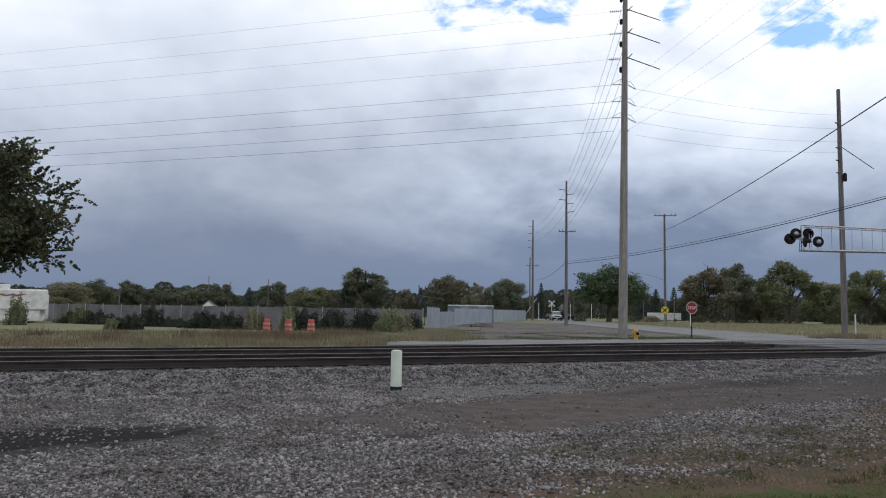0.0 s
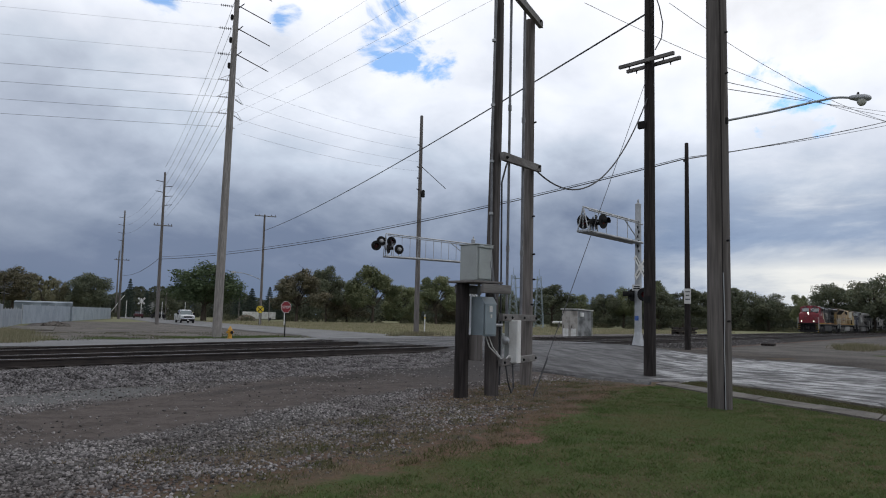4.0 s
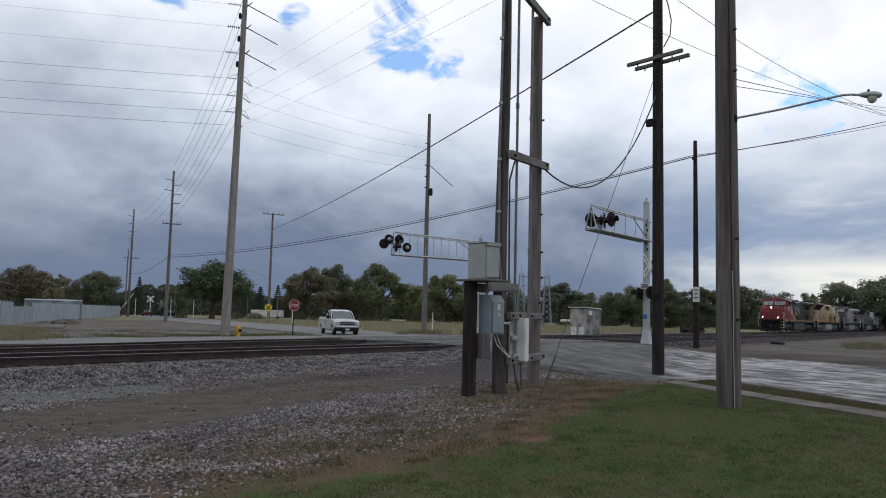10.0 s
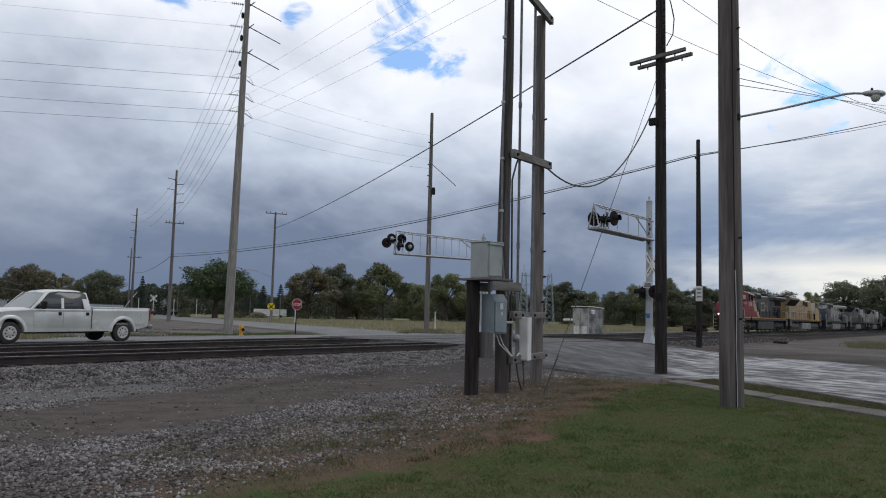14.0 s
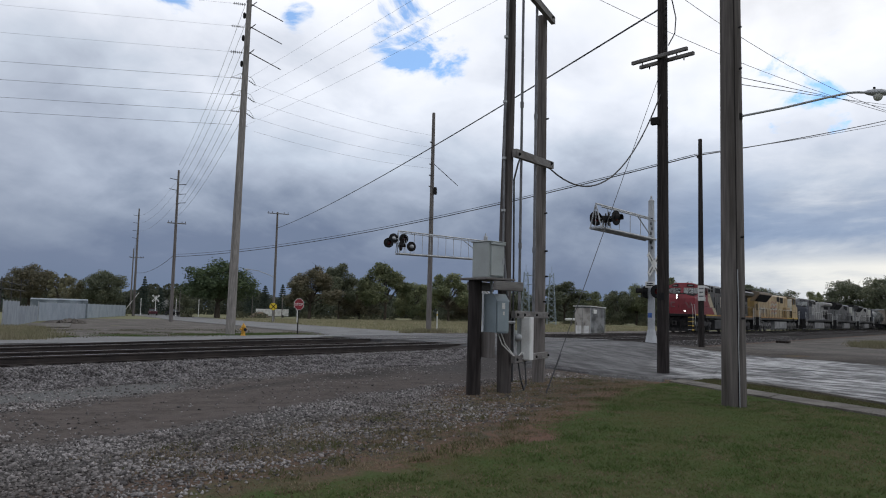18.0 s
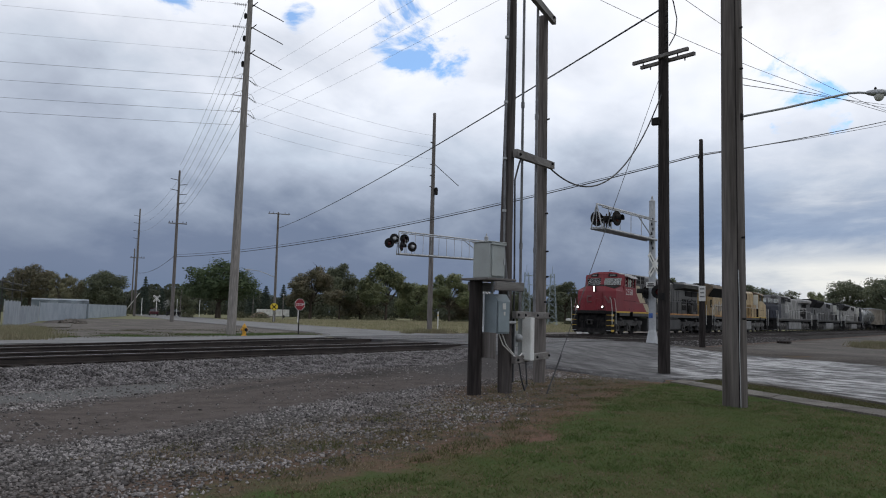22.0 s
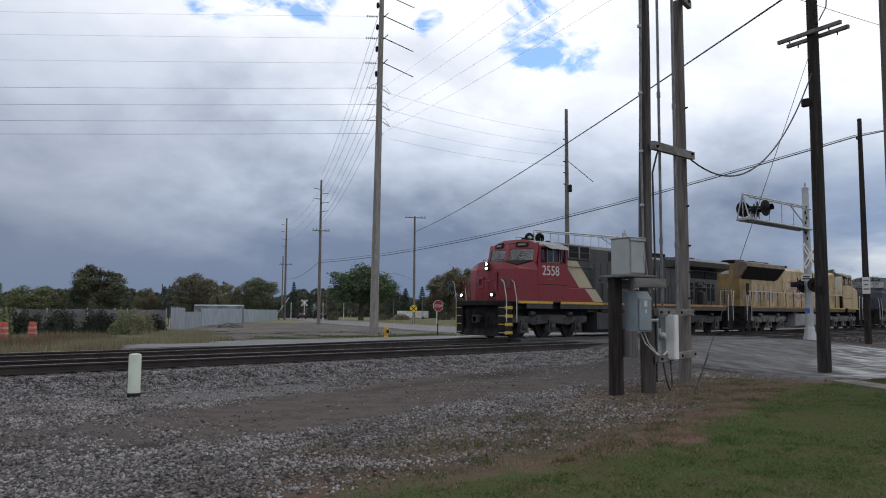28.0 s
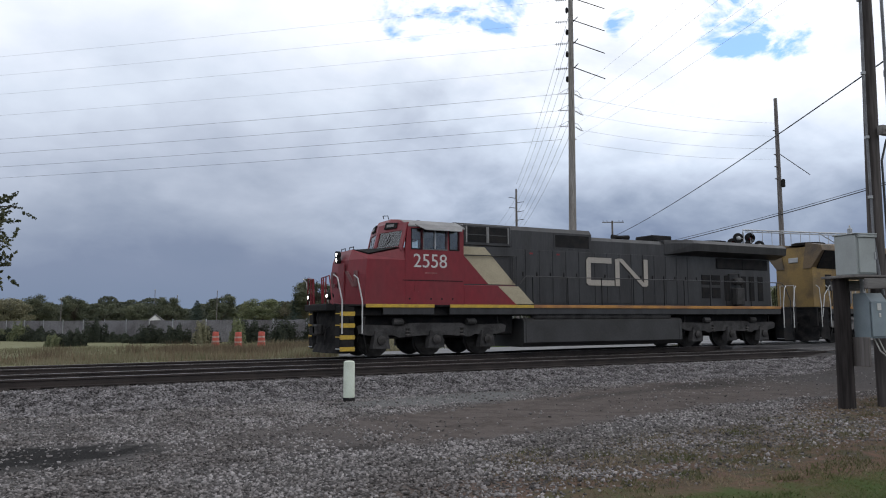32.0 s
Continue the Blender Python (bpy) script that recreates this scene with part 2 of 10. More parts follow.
M_STONE_PALE = material("pale_limestone", (0.240, 0.223, 0.217), 0.9, 0, (0.140, 0.127, 0.121), 1.2, 30, 0.3, 0.5, 0.01, island=0.72)
M_ASPHALT = material("old_asphalt", (0.060, 0.058, 0.060), 0.75, 0, (0.09, 0.087, 0.085), 0.35, 26, 0.5, 0.5, 0.012)
M_WALK = material("sidewalk_concrete", (0.168, 0.154, 0.136), 0.85, 0, (0.100, 0.091, 0.080), 1.5, 30, 0.4, 0.4)
M_POLE = material("weathered_pole", (0.190, 0.175, 0.166), 0.85, 0, (0.132, 0.119, 0.111), 6, 26, 0.18, 0.4, 0.012, (1, 1, 0.07))
M_POLE_PALE = material("sun_bleached_pole", (0.29, 0.27, 0.25), 0.85, 0, (0.22, 0.205, 0.19), 6, 26, 0.3, 0.6, 0.012, (1, 1, 0.07))
M_POLE_DARK = material("creosoted_pole", (0.028, 0.024, 0.023), 0.86, 0, (0.042, 0.036, 0.034), 6, 26, 0.4, 0.6, 0.012, (1, 1, 0.07))
M_POLE_SLATE = material("old_dark_pole", (0.090, 0.080, 0.076), 0.86, 0, (0.052, 0.045, 0.043), 5, 26, 0.35, 0.6, 0.012, (1, 1, 0.06))
M_POLE_GREYBROWN = material("grey_brown_pole", (0.175, 0.158, 0.148), 0.86, 0, (0.110, 0.096, 0.089), 5, 26, 0.3, 0.6, 0.012, (1, 1, 0.06))
M_CONDUIT = material("dull_conduit", (0.20, 0.205, 0.215), 0.55, 0.3, (0.14, 0.14, 0.15), 4, 40, 0.15, 0.08)
M_TIMBER = material("grey_timber", (0.20, 0.19, 0.18), 0.85, 0, (0.14, 0.13, 0.125), 5, 30, 0.22, 0.4, 0.01, (0.12, 1, 1))
M_GALV = material("galvanised_steel", (0.44, 0.45, 0.46), 0.5, 0.5, (0.37, 0.38, 0.39), 3, 40, 0.1, 0.08)
M_CABINET = material("grey_cabinet_paint", (0.36, 0.385, 0.375), 0.5, 0.1, (0.32, 0.34, 0.33), 2.5, 40, 0.05, 0.06)
M_CABINET_BLUE = material("blue_grey_cabinet", (0.26, 0.31, 0.335), 0.5, 0.1, (0.22, 0.265, 0.285), 2.5, 40, 0.05, 0.06)
M_WHITE = material("white_paint", (0.72, 0.72, 0.70), 0.55, 0, (0.58, 0.57, 0.54), 2, 40, 0.15, 0.08)
M_MARKER = material("marker_plastic", (0.66, 0.71, 0.60), 0.55, 0, (0.56, 0.60, 0.50), 3, 50, 0.15, 0.05)
M_BLACK = material("black_steel", (0.017, 0.017, 0.018), 0.86, 0.0, (0.028, 0.026, 0.025), 3, 40, 0.3, 0.15)
M_WIRE = material("weathered_cable", (0.045, 0.045, 0.048), 0.6, 0.1)
M_WIRE_BRIGHT = material("aluminium_conductor", (0.30, 0.31, 0.32), 0.55, 0.4)
M_INSUL = material("dark_insulator", (0.06, 0.05, 0.05), 0.3)
M_RED = material("stop_red", (0.25, 0.014, 0.022), 0.45, 0, (0.20, 0.013, 0.02))
M_SIGNY = material("sign_yellow", (0.70, 0.52, 0.03), 0.45, 0, (0.6, 0.44, 0.03))
M_HYD = material("hydrant_yellow", (0.62, 0.33, 0.03), 0.5, 0, (0.5, 0.25, 0.02), 8, 60)
M_ORANGE = material("barrel_orange", (0.47, 0.075, 0.045), 0.6, 0, (0.33, 0.055, 0.035))


# ---- mesh helpers ----
class MB:
    """Gathers corners and faces of one mesh."""

    def __init__(self):
        self.v, self.f = [], []

    def add(self, verts, faces, m=None):
        k = len(self.v)
        self.v += [tuple(m @ Vector(p)) if m else tuple(p) for p in verts]
        self.f += [tuple(i + k for i in q) for q in faces]
        return self

    def box(self, x0, x1, y0, y1, z0, z1, m=None, c=0.0):
        """A box, with its edges cut by c."""
        if c <= 0:
            vs = [(x, y, z) for z in (z0, z1) for x, y in ((x0, y0), (x1, y0), (x1, y1), (x0, y1))]
            return self.add(vs, [(3, 2, 1, 0), (4, 5, 6, 7), (0, 1, 5, 4), (1, 2, 6, 5), (2, 3, 7, 6), (3, 0, 4, 7)], m)
        c = min(c, (x1 - x0) / 2.1, (y1 - y0) / 2.1, (z1 - z0) / 2.1)
        rings = []
        for z, d in ((z0, c), (z0 + c, 0), (z1 - c, 0), (z1, c)):
            e = d
            rings.append([(x0 + c, y0 + e, z), (x1 - c, y0 + e, z), (x1 - e, y0 + c, z), (x1 - e, y1 - c, z), (x1 - c, y1 - e, z), (x0 + c, y1 - e, z), (x0 + e, y1 - c, z), (x0 + e, y0 + c, z)])
        return self.loft(rings, m=m)

    def loft(self, rings, close=True, caps=True, m=None):
        """Skin over rings of equally many points."""
        n = len(rings[0])
        vs = [p for r in rings for p in r]
        fs = []
        for i in range(len(rings) - 1):
            for j in range(n if close else n - 1):
                a, b = i * n + j, i * n + (j + 1) % n
                fs.append((a, b, b + n, a + n))
        if caps and close:
            fs.append(tuple(range(n - 1, -1, -1)))
            fs.append(tuple((len(rings) - 1) * n + j for j in range(n)))
        return self.add(vs, fs, m)

    def rod(self, a, b, r0, r1=None, n=8):
        """A round bar from a to b."""
        r1 = r0 if r1 is None else r1
        a, b = Vector(a), Vector(b)
        d = (b - a).normalized()
        u = d.orthogonal().normalized()
        w = d.cross(u)
        rings = [[tuple(p + (u * math.cos(6.28319 * j / n) + w * math.sin(6.28319 * j / n)) * r) for j in range(n)] for p, r in ((a, r0), (b, r1))]
        return self.loft(rings)

    def pipe(self, pts, r, n=6):
        """A round bar along points."""
        pts = [Vector(p) for p in pts]
        rings = []
        u = None
        for i, p in enumerate(pts):
            d = (pts[min(i + 1, len(pts) - 1)] - pts[max(i - 1, 0)]).normalized()
            u = d.orthogonal().normalized() if u is None else (u - d * u.dot(d)).normalized()
            w = d.cross(u)
            rings.append([tuple(p + (u * math.cos(6.28319 * j / n) + w * math.sin(6.28319 * j / n)) * r) for j in range(n)])
        return self.loft(rings)

    def turned(self, base, prof, n=16, axis="z", m=None):
        """A turned shape: prof is (radius, height) up the axis from base."""
        rings = []
        for r, h in prof:
            ring = []
            for j in range(n):
                c, s = math.cos(6.28319 * j / n) * r, math.sin(6.28319 * j / n) * r
                o = {"z": (c, s, h), "x": (h, c, s), "y": (s, h, c)}[axis]
                ring.append((base[0] + o[0], base[1] + o[1], base[2] + o[2]))
            rings.append(ring)
        return self.loft(rings, m=m)

    def prism(self, prof, y0, y1, axis="y", m=None):
        """An outline (x, z) drawn out from y0 to y1, or for axis x an outline (y, z) from x0 to x1."""
        if axis == "y":
            rings = [[(a, y, b) for a, b in prof] for y in (y0, y1)]
        elif axis == "x":
            rings = [[(y, a, b) for a, b in prof] for y in (y0, y1)]
        else:
            rings = [[(a, b, y) for a, b in prof] for y in (y0, y1)]
        return self.loft(rings, m=m)

    def mesh(self, name, mat, smooth=False):
        me = bpy.data.meshes.new(name)
        me.from_pydata(self.v, [], self.f)
        bm = bmesh.new()
        bm.from_mesh(me)
        bmesh.ops.recalc_face_normals(bm, faces=bm.faces)
        bm.to_mesh(me)
        bm.free()
        if mat:
            me.materials.append(mat)
        if smooth:
            me.shade_smooth()
            me.set_sharp_from_angle(angle=radians(42))
        return me


def part(name, mb, mat, parent=None, label="", smooth=False, at=None):
    """One mesh object, under its thing or part."""
    ob = new(name, mb.mesh(name, mat, smooth))
    if parent:
        ob.parent = parent
    if at is not None:
        ob.matrix_basis = at
    if label:
        tagged(ob, label)
    return ob


def empty(name, m, label, category, group=""):
    ob = new(name)
    ob.empty_display_size = 0.2
    ob.matrix_basis = m
    return tagged(ob, label, category, group)


def fast_mesh(name, verts, faces, mat):
    """A big mesh of equal faces from arrays."""
    me = bpy.data.meshes.new(name)
    nf, k = faces.shape
    me.vertices.add(len(verts))
    me.vertices.foreach_set("co", np.asarray(verts, np.float32).ravel())
    me.loops.add(nf * k)
    me.loops.foreach_set("vertex_index", faces.astype(np.int32).ravel())
    me.polygons.add(nf)
    me.polygons.foreach_set("loop_start", np.arange(0, nf * k, k, dtype=np.int32))
    me.update(calc_edges=True)
    me.materials.append(mat)
    return me


# ---- the lie of the land: x along the rails, y away from the camera's side, rail heads at z 0 ----
Y_A, Y_B = 17.46, 22.50               # centre lines of the near and the far track
LOT = -0.45
FAR = -0.58


def smooth_step(a, b, x):
    t = np.clip((x - a) / (b - a), 0, 1)
    return t * t * (3 - 2 * t)


def road_left(y):
    return np.interp(y, [-40, 1.8, 4.0, 6.3, 7.0, 8.3, 10.6, 12.0, 14.2, 17, 27, 31], [4, 17.0, 18.9, 20.8, 19.7, 19.4, 19.1, 19.7, 21.6, 24.0, 26.0, 18.0])


def road_right(y):
    return np.interp(y, [-40, 1.8, 3.6, 6.1, 9.8, 13.3, 17, 27, 31], [14, 29.8, 31.8, 34.2, 35.9, 36.2, 36.6, 39.0, 60.0])


def on_road(x, y, soft=1.5):
    return smooth_step(road_left(y) - soft, road_left(y) + 0.3, x) * (1 - smooth_step(road_right(y) - 0.3, road_right(y) + soft, x))


def land(x, y):
    """Height of the ground."""
    x, y = np.asarray(x, float), np.asarray(y, float)
    z = LOT + (np.interp(y, [26, 28, 33, 40], [-0.26, -0.26, -0.42, FAR]) - LOT) * smooth_step(25.5, 26.8, y)
    late = 1.5 * smooth_step(15, 20, x)
    bank = smooth_step(14.0 + late, 16.2 + 0.3 * late, y) * (1 - smooth_step(25.0, 27.5, y))
    z = z + bank * (-0.26 - z)
    ramp_ = smooth_step(8.5, 15.0, y) * (1 - smooth_step(25.2, 28.0, y)) * on_road(x, y, 2.4)
    z = z + ramp_ * (-0.06 - z)
    # worn gutter beside the road
    z = z - 0.095 * np.exp(-((x - 22.3) / 2.3) ** 2 - ((y - 8.0) / 1.7) ** 2)
    return z + 0.02 * np.sin(x * 0.9 + 1.3 * np.sin(y * 0.7)) * np.cos(y * 0.8) * (1 - bank)


def ground_material():
    """Lawn, trodden earth with weeds, grey gravel and dry field, by place."""
    m = bpy.data.materials.new("ground_cover")
    m.use_nodes = True
    nt = m.node_tree
    b = nt.nodes["Principled BSDF"]
    b.inputs["Roughness"].default_value = 0.95
    b.inputs["Specular IOR Level"].default_value = 0.1
    co = nt.nodes.new("ShaderNodeTexCoord")
    sep = nt.nodes.new("ShaderNodeSeparateXYZ")
    nt.links.new(co.outputs["Object"], sep.inputs[0])

    def noise_(scale, detail=4.0, rough=0.55):
        n = nt.nodes.new("ShaderNodeTexNoise")
        n.inputs["Scale"].default_value = scale
        n.inputs["Detail"].default_value = detail
        n.inputs["Roughness"].default_value = rough
        nt.links.new(co.outputs["Object"], n.inputs["Vector"])
        return n

    def math_(op, a, c, e=None):
        n = nt.nodes.new("ShaderNodeMath")
        n.operation = op
        for i, s in enumerate((a, c, e)):
            if s is None:
                continue
            if isinstance(s, (int, float)):
                n.inputs[i].default_value = s
            else:
                nt.links.new(s, n.inputs[i])
        return n.outputs[0]

    def fade(v, a, c):
        n = nt.nodes.new("ShaderNodeMapRange")
        n.inputs["From Min"].default_value = a
        n.inputs["From Max"].default_value = c
        nt.links.new(v, n.inputs["Value"])
        return n.outputs[0]

    def colour(n, stops):
        r = nt.nodes.new("ShaderNodeValToRGB")
        ramp(r, stops)
        nt.links.new(n.outputs["Fac"], r.inputs["Fac"])
        return r.outputs["Color"]

    def blend(f, a, c):
        n = nt.nodes.new("ShaderNodeMix")
        n.data_type = "RGBA"
        nt.links.new(f, n.inputs["Factor"])
        nt.links.new(a, n.inputs["A"])
        nt.links.new(c, n.inputs["B"])
        return n.outputs["Result"]

    n1, n2, n3 = noise_(0.55), noise_(2.4), noise_(14.0, 5.0)
    fine = noise_(38.0, 3.0)
    lawn = colour(n1, [(0.33, (0.054, 0.088, 0.025)), (0.45, (0.066, 0.090, 0.029)), (0.54, (0.080, 0.087, 0.036)), (0.62, (0.095, 0.083, 0.044)), (0.70, (0.063, 0.083, 0.027))])
    lawn2 = colour(n2, [(0.35, (0.054, 0.090, 0.025)), (0.5, (0.071, 0.088, 0.031)), (0.66, (0.093, 0.083, 0.043))])
    half = nt.nodes.new("ShaderNodeMix")
    half.data_type = "RGBA"
    half.inputs["Factor"].default_value = 0.6
    nt.links.new(lawn, half.inputs["A"])
    nt.links.new(lawn2, half.inputs["B"])
    lawn = half.outputs["Result"]
    earth = colour(n3, [(0.35, (0.150, 0.092, 0.068)), (0.55, (0.112, 0.078, 0.060)), (0.7, (0.066, 0.064, 0.038))])
    gravel = colour(fine, [(0.3, (0.042, 0.038, 0.037)), (0.5, (0.100, 0.093, 0.090)), (0.68, (0.185, 0.174, 0.168))])
    drive = blend(fade(n2.outputs["Fac"], 0.44, 0.60), colour(n3, [(0.3, (0.100, 0.083, 0.075)), (0.6, (0.126, 0.106, 0.096)), (0.75, (0.072, 0.060, 0.054))]), colour(n3, [(0.35, (0.066, 0.055, 0.050)), (0.65, (0.104, 0.088, 0.079))]))
    damp = colour(fine, [(0.3, (0.008, 0.008, 0.008)), (0.7, (0.032, 0.030, 0.029))])
    field = colour(n2, [(0.3, (0.17, 0.175, 0.092)), (0.5, (0.225, 0.215, 0.130)), (0.7, (0.14, 0.16, 0.075))])
    X, Y = sep.outputs["X"], sep.outputs["Y"]
    wob = math_("MULTIPLY_ADD", n1.outputs["Fac"], 2.6, -1.3)
    wob2 = math_("MULTIPLY_ADD", n2.outputs["Fac"], 1.6, -0.8)
    yy = math_("ADD", Y, math_("MULTIPLY", math_("ADD", wob, wob2), 0.55))
    # lawn edge runs slightly away from the rails to the east
    edge = math_("MULTIPLY_ADD", math_("MINIMUM", math_("MAXIMUM", math_("SUBTRACT", X, 9.0), 0.0), 7.0), -0.25, yy)
    c = blend(fade(edge, 4.9, 5.5), lawn, earth)
    edge2 = math_("MULTIPLY_ADD", X, -0.22, yy)
    c = blend(fade(edge2, 4.7, 6.3), c, gravel)
    bx = math_("MULTIPLY", math_("SUBTRACT", X, 14.8), 0.22)
    by = math_("MULTIPLY", math_("SUBTRACT", Y, 7.9), 0.55)
    br = math_("ADD", math_("SQRT", math_("ADD", math_("MULTIPLY", bx, bx), math_("MULTIPLY", by, by)), 0.0), math_("MULTIPLY", wob2, 0.35))
    c = blend(math_("MULTIPLY", math_("SUBTRACT", 1.0, fade(br, 0.7, 1.1)), fade(edge, 5.0, 5.8)), c, earth)
    # reddish bare fringe of the lawn
    rim = math_("MULTIPLY", fade(edge, 4.85, 5.1), math_("SUBTRACT", 1.0, fade(edge, 5.5, 6.2)))
    rim = math_("MULTIPLY", rim, fade(n2.outputs["Fac"], 0.36, 0.5))
    c = blend(math_("MULTIPLY", rim, fade(math_("ADD", X, wob), 4.5, 7.0)), c, colour(n3, [(0.35, (0.175, 0.098, 0.072)), (0.55, (0.130, 0.082, 0.062)), (0.7, (0.085, 0.072, 0.045))]))
    # weeds and bare earth in patches between lawn and stone
    weedy = colour(n3, [(0.36, (0.098, 0.072, 0.055)), (0.5, (0.060, 0.066, 0.034)), (0.62, (0.105, 0.082, 0.066))])
    strip_ = math_("MULTIPLY", math_("SUBTRACT", 1.0, fade(edge, 7.0, 8.6)), fade(edge, 5.2, 5.6))
    strip_ = math_("MULTIPLY", strip_, fade(math_("MULTIPLY_ADD", X, 0.45, wob), 1.6, 3.0))
    c = blend(math_("MULTIPLY", strip_, fade(n2.outputs["Fac"], 0.42, 0.56)), c, weedy)
    # the trodden drive, from the crossing along the foot of the ballast
    low = math_("MULTIPLY_ADD", math_("MINIMUM", math_("MAXIMUM", math_("SUBTRACT", X, 5.5), 0.0), 5.5), 0.22, 8.55)
    high = math_("MULTIPLY_ADD", math_("MINIMUM", math_("MAXIMUM", math_("SUBTRACT", X, 4.0), 0.0), 9.0), 0.30, 11.5)
    ragged = math_("MULTIPLY_ADD", math_("ADD", wob2, math_("MULTIPLY_ADD", n3.outputs["Fac"], 1.4, -0.7)), 0.5, Y)
    on = math_("MULTIPLY", fade(math_("SUBTRACT", ragged, low), -0.25, 0.35), math_("SUBTRACT", 1.0, fade(math_("SUBTRACT", ragged, high), -0.6, 0.3)))
    on = math_("MULTIPLY", on, fade(math_("ADD", X, wob), 1.0, 5.0))
    c = blend(on, c, drive)
    apron = colour(n3, [(0.3, (0.056, 0.051, 0.050)), (0.6, (0.080, 0.073, 0.070)), (0.75, (0.042, 0.038, 0.037))])
    c = blend(math_("MULTIPLY", fade(math_("ADD", X, math_("MULTIPLY", wob, 1.2)), 13.5, 17.5), fade(math_("SUBTRACT", yy, math_("MULTIPLY", X, 0.16)), 7.1, 7.9)), c, apron)
    # fine pale grit where the drive meets the ballast
    gx_ = math_("MULTIPLY", math_("SUBTRACT", X, 7.0), 0.30)
    gy_ = math_("MULTIPLY", math_("SUBTRACT", math_("MULTIPLY_ADD", X, -0.12, Y), 12.4), 0.95)
    gr_ = math_("ADD", math_("SQRT", math_("ADD", math_("MULTIPLY", gx_, gx_), math_("MULTIPLY", gy_, gy_)), 0.0), math_("MULTIPLY", wob2, 0.5))
    grit = colour(fine, [(0.3, (0.12, 0.118, 0.115)), (0.7, (0.17, 0.168, 0.164))])
    c = blend(math_("SUBTRACT", 1.0, fade(gr_, 0.55, 1.0)), c, grit)
    # oily puddle stain
    px = math_("MULTIPLY", math_("ADD", X, 1.2), 0.36)
    py = math_("SUBTRACT", Y, 10.0)
    rr = math_("SQRT", math_("ADD", math_("MULTIPLY", px, px), math_("MULTIPLY", py, py)), 0.0)
    rr = math_("ADD", rr, math_("MULTIPLY", wob2, 0.9))
    c = blend(math_("SUBTRACT", 1.0, fade(rr, 0.7, 1.15)), c, damp)
    # ragged darker patches on the drive and near the road
    for hx, hy, sx, sy, tone in ((3.45, 8.75, 1.5, 3.6, (0.034, 0.030, 0.028)), (14.0, 13.0, 0.42, 1.3, (0.036, 0.032, 0.030)), (10.5, 12.2, 0.45, 3.0, (0.052, 0.046, 0.043))):
        ax = math_("MULTIPLY", math_("SUBTRACT", X, hx), sx)
        ay = math_("MULTIPLY", math_("MULTIPLY_ADD", math_("SUBTRACT", X, hx), -0.2, math_("SUBTRACT", Y, hy)), sy)
        ar = math_("ADD", math_("SQRT", math_("ADD", math_("MULTIPLY", ax, ax), math_("MULTIPLY", ay, ay)), 0.0), math_("MULTIPLY", wob2, 1.1))
        ar = math_("ADD", ar, math_("MULTIPLY_ADD", n3.outputs["Fac"], 1.2, -0.6))
        c = blend(math_("MULTIPLY", math_("SUBTRACT", 1.0, fade(ar, 0.55, 1.05)), 0.8), c, colour(n3, [(0.3, tone), (0.7, tuple(v * 1.5 for v in tone))]))
    # beyond the rails: rough dry field
    c = blend(fade(yy, 24.8, 25.4), c, field)
    nt.links.new(c, b.inputs["Base Color"])
    bp = nt.nodes.new("ShaderNodeBump")
    bp.inputs["Strength"].default_value = 0.7
    bp.inputs["Distance"].default_value = 0.03
    nt.links.new(fine.outputs["Fac"], bp.inputs["Height"])
    nt.links.new(bp.outputs[0], b.inputs["Normal"])
    return m


M_GROUND = ground_material()


def sheet(name, xs, ys, z_of, mat):
    """A grid of ground over the given lines."""
    X, Y = np.meshgrid(xs, ys)
    Z = z_of(X, Y)
    v = np.stack([X, Y, Z], -1).reshape(-1, 3)
    nx, ny = len(xs), len(ys)
    i = (np.arange(ny - 1)[:, None] * nx + np.arange(nx - 1)[None]).ravel()
    f = np.stack([i, i + 1, i + nx + 1, i + nx], 1)
    ob = new(name, fast_mesh(name, v, f, mat))
    ob.data.shade_smooth()
    return ob


gx = np.unique(np.concatenate([np.linspace(-4000, -120, 10), np.linspace(-120, -20, 24), np.linspace(-20, 60, 161), np.linspace(60, 200, 40), np.linspace(200, 4000, 12)]))
gy = np.unique(np.concatenate([np.linspace(-4000, -60, 8), np.linspace(-60, -4, 20), np.linspace(-4, 40, 111), np.linspace(40, 130, 40), np.linspace(130, 4000, 12)]))
ground = tagged(sheet("ground", gx, gy, land, M_GROUND), "flat ground of gravel, trodden earth, mown lawn and dry field", "ground", kind="structure")


def strip(name, y_lines, left, right, lift, mat, label, n=14):
    """A paved strip between two edges, a little above the ground."""
    ys = np.asarray(y_lines, float)
    u = np.linspace(0, 1, n)
    X = left(ys)[:, None] * (1 - u) + right(ys)[:, None] * u
    Y = np.repeat(ys[:, None], n, 1)
    Z = land(X, Y) + lift
    top = np.stack([X, Y, Z], -1).reshape(-1, 3)
    low = top - [0, 0, 0.2]
    ny = len(ys)
    i = (np.arange(ny - 1)[:, None] * n + np.arange(n - 1)[None]).ravel()
    f = [np.stack([i, i + 1, i + n + 1, i + n], 1)]
    k = len(top)
    for col in (0, n - 1):
        j = np.arange(ny - 1) * n + col
        f.append(np.stack([j, j + n, j + n + k, j + k], 1))
    for row in (0, ny - 1):
        j = row * n + np.arange(n - 1)
        f.append(np.stack([j, j + 1, j + 1 + k, j + k], 1))
    ob = new(name, fast_mesh(name, np.concatenate([top, low]), np.concatenate(f), mat))
    return tagged(ob, label, "road", kind="structure")


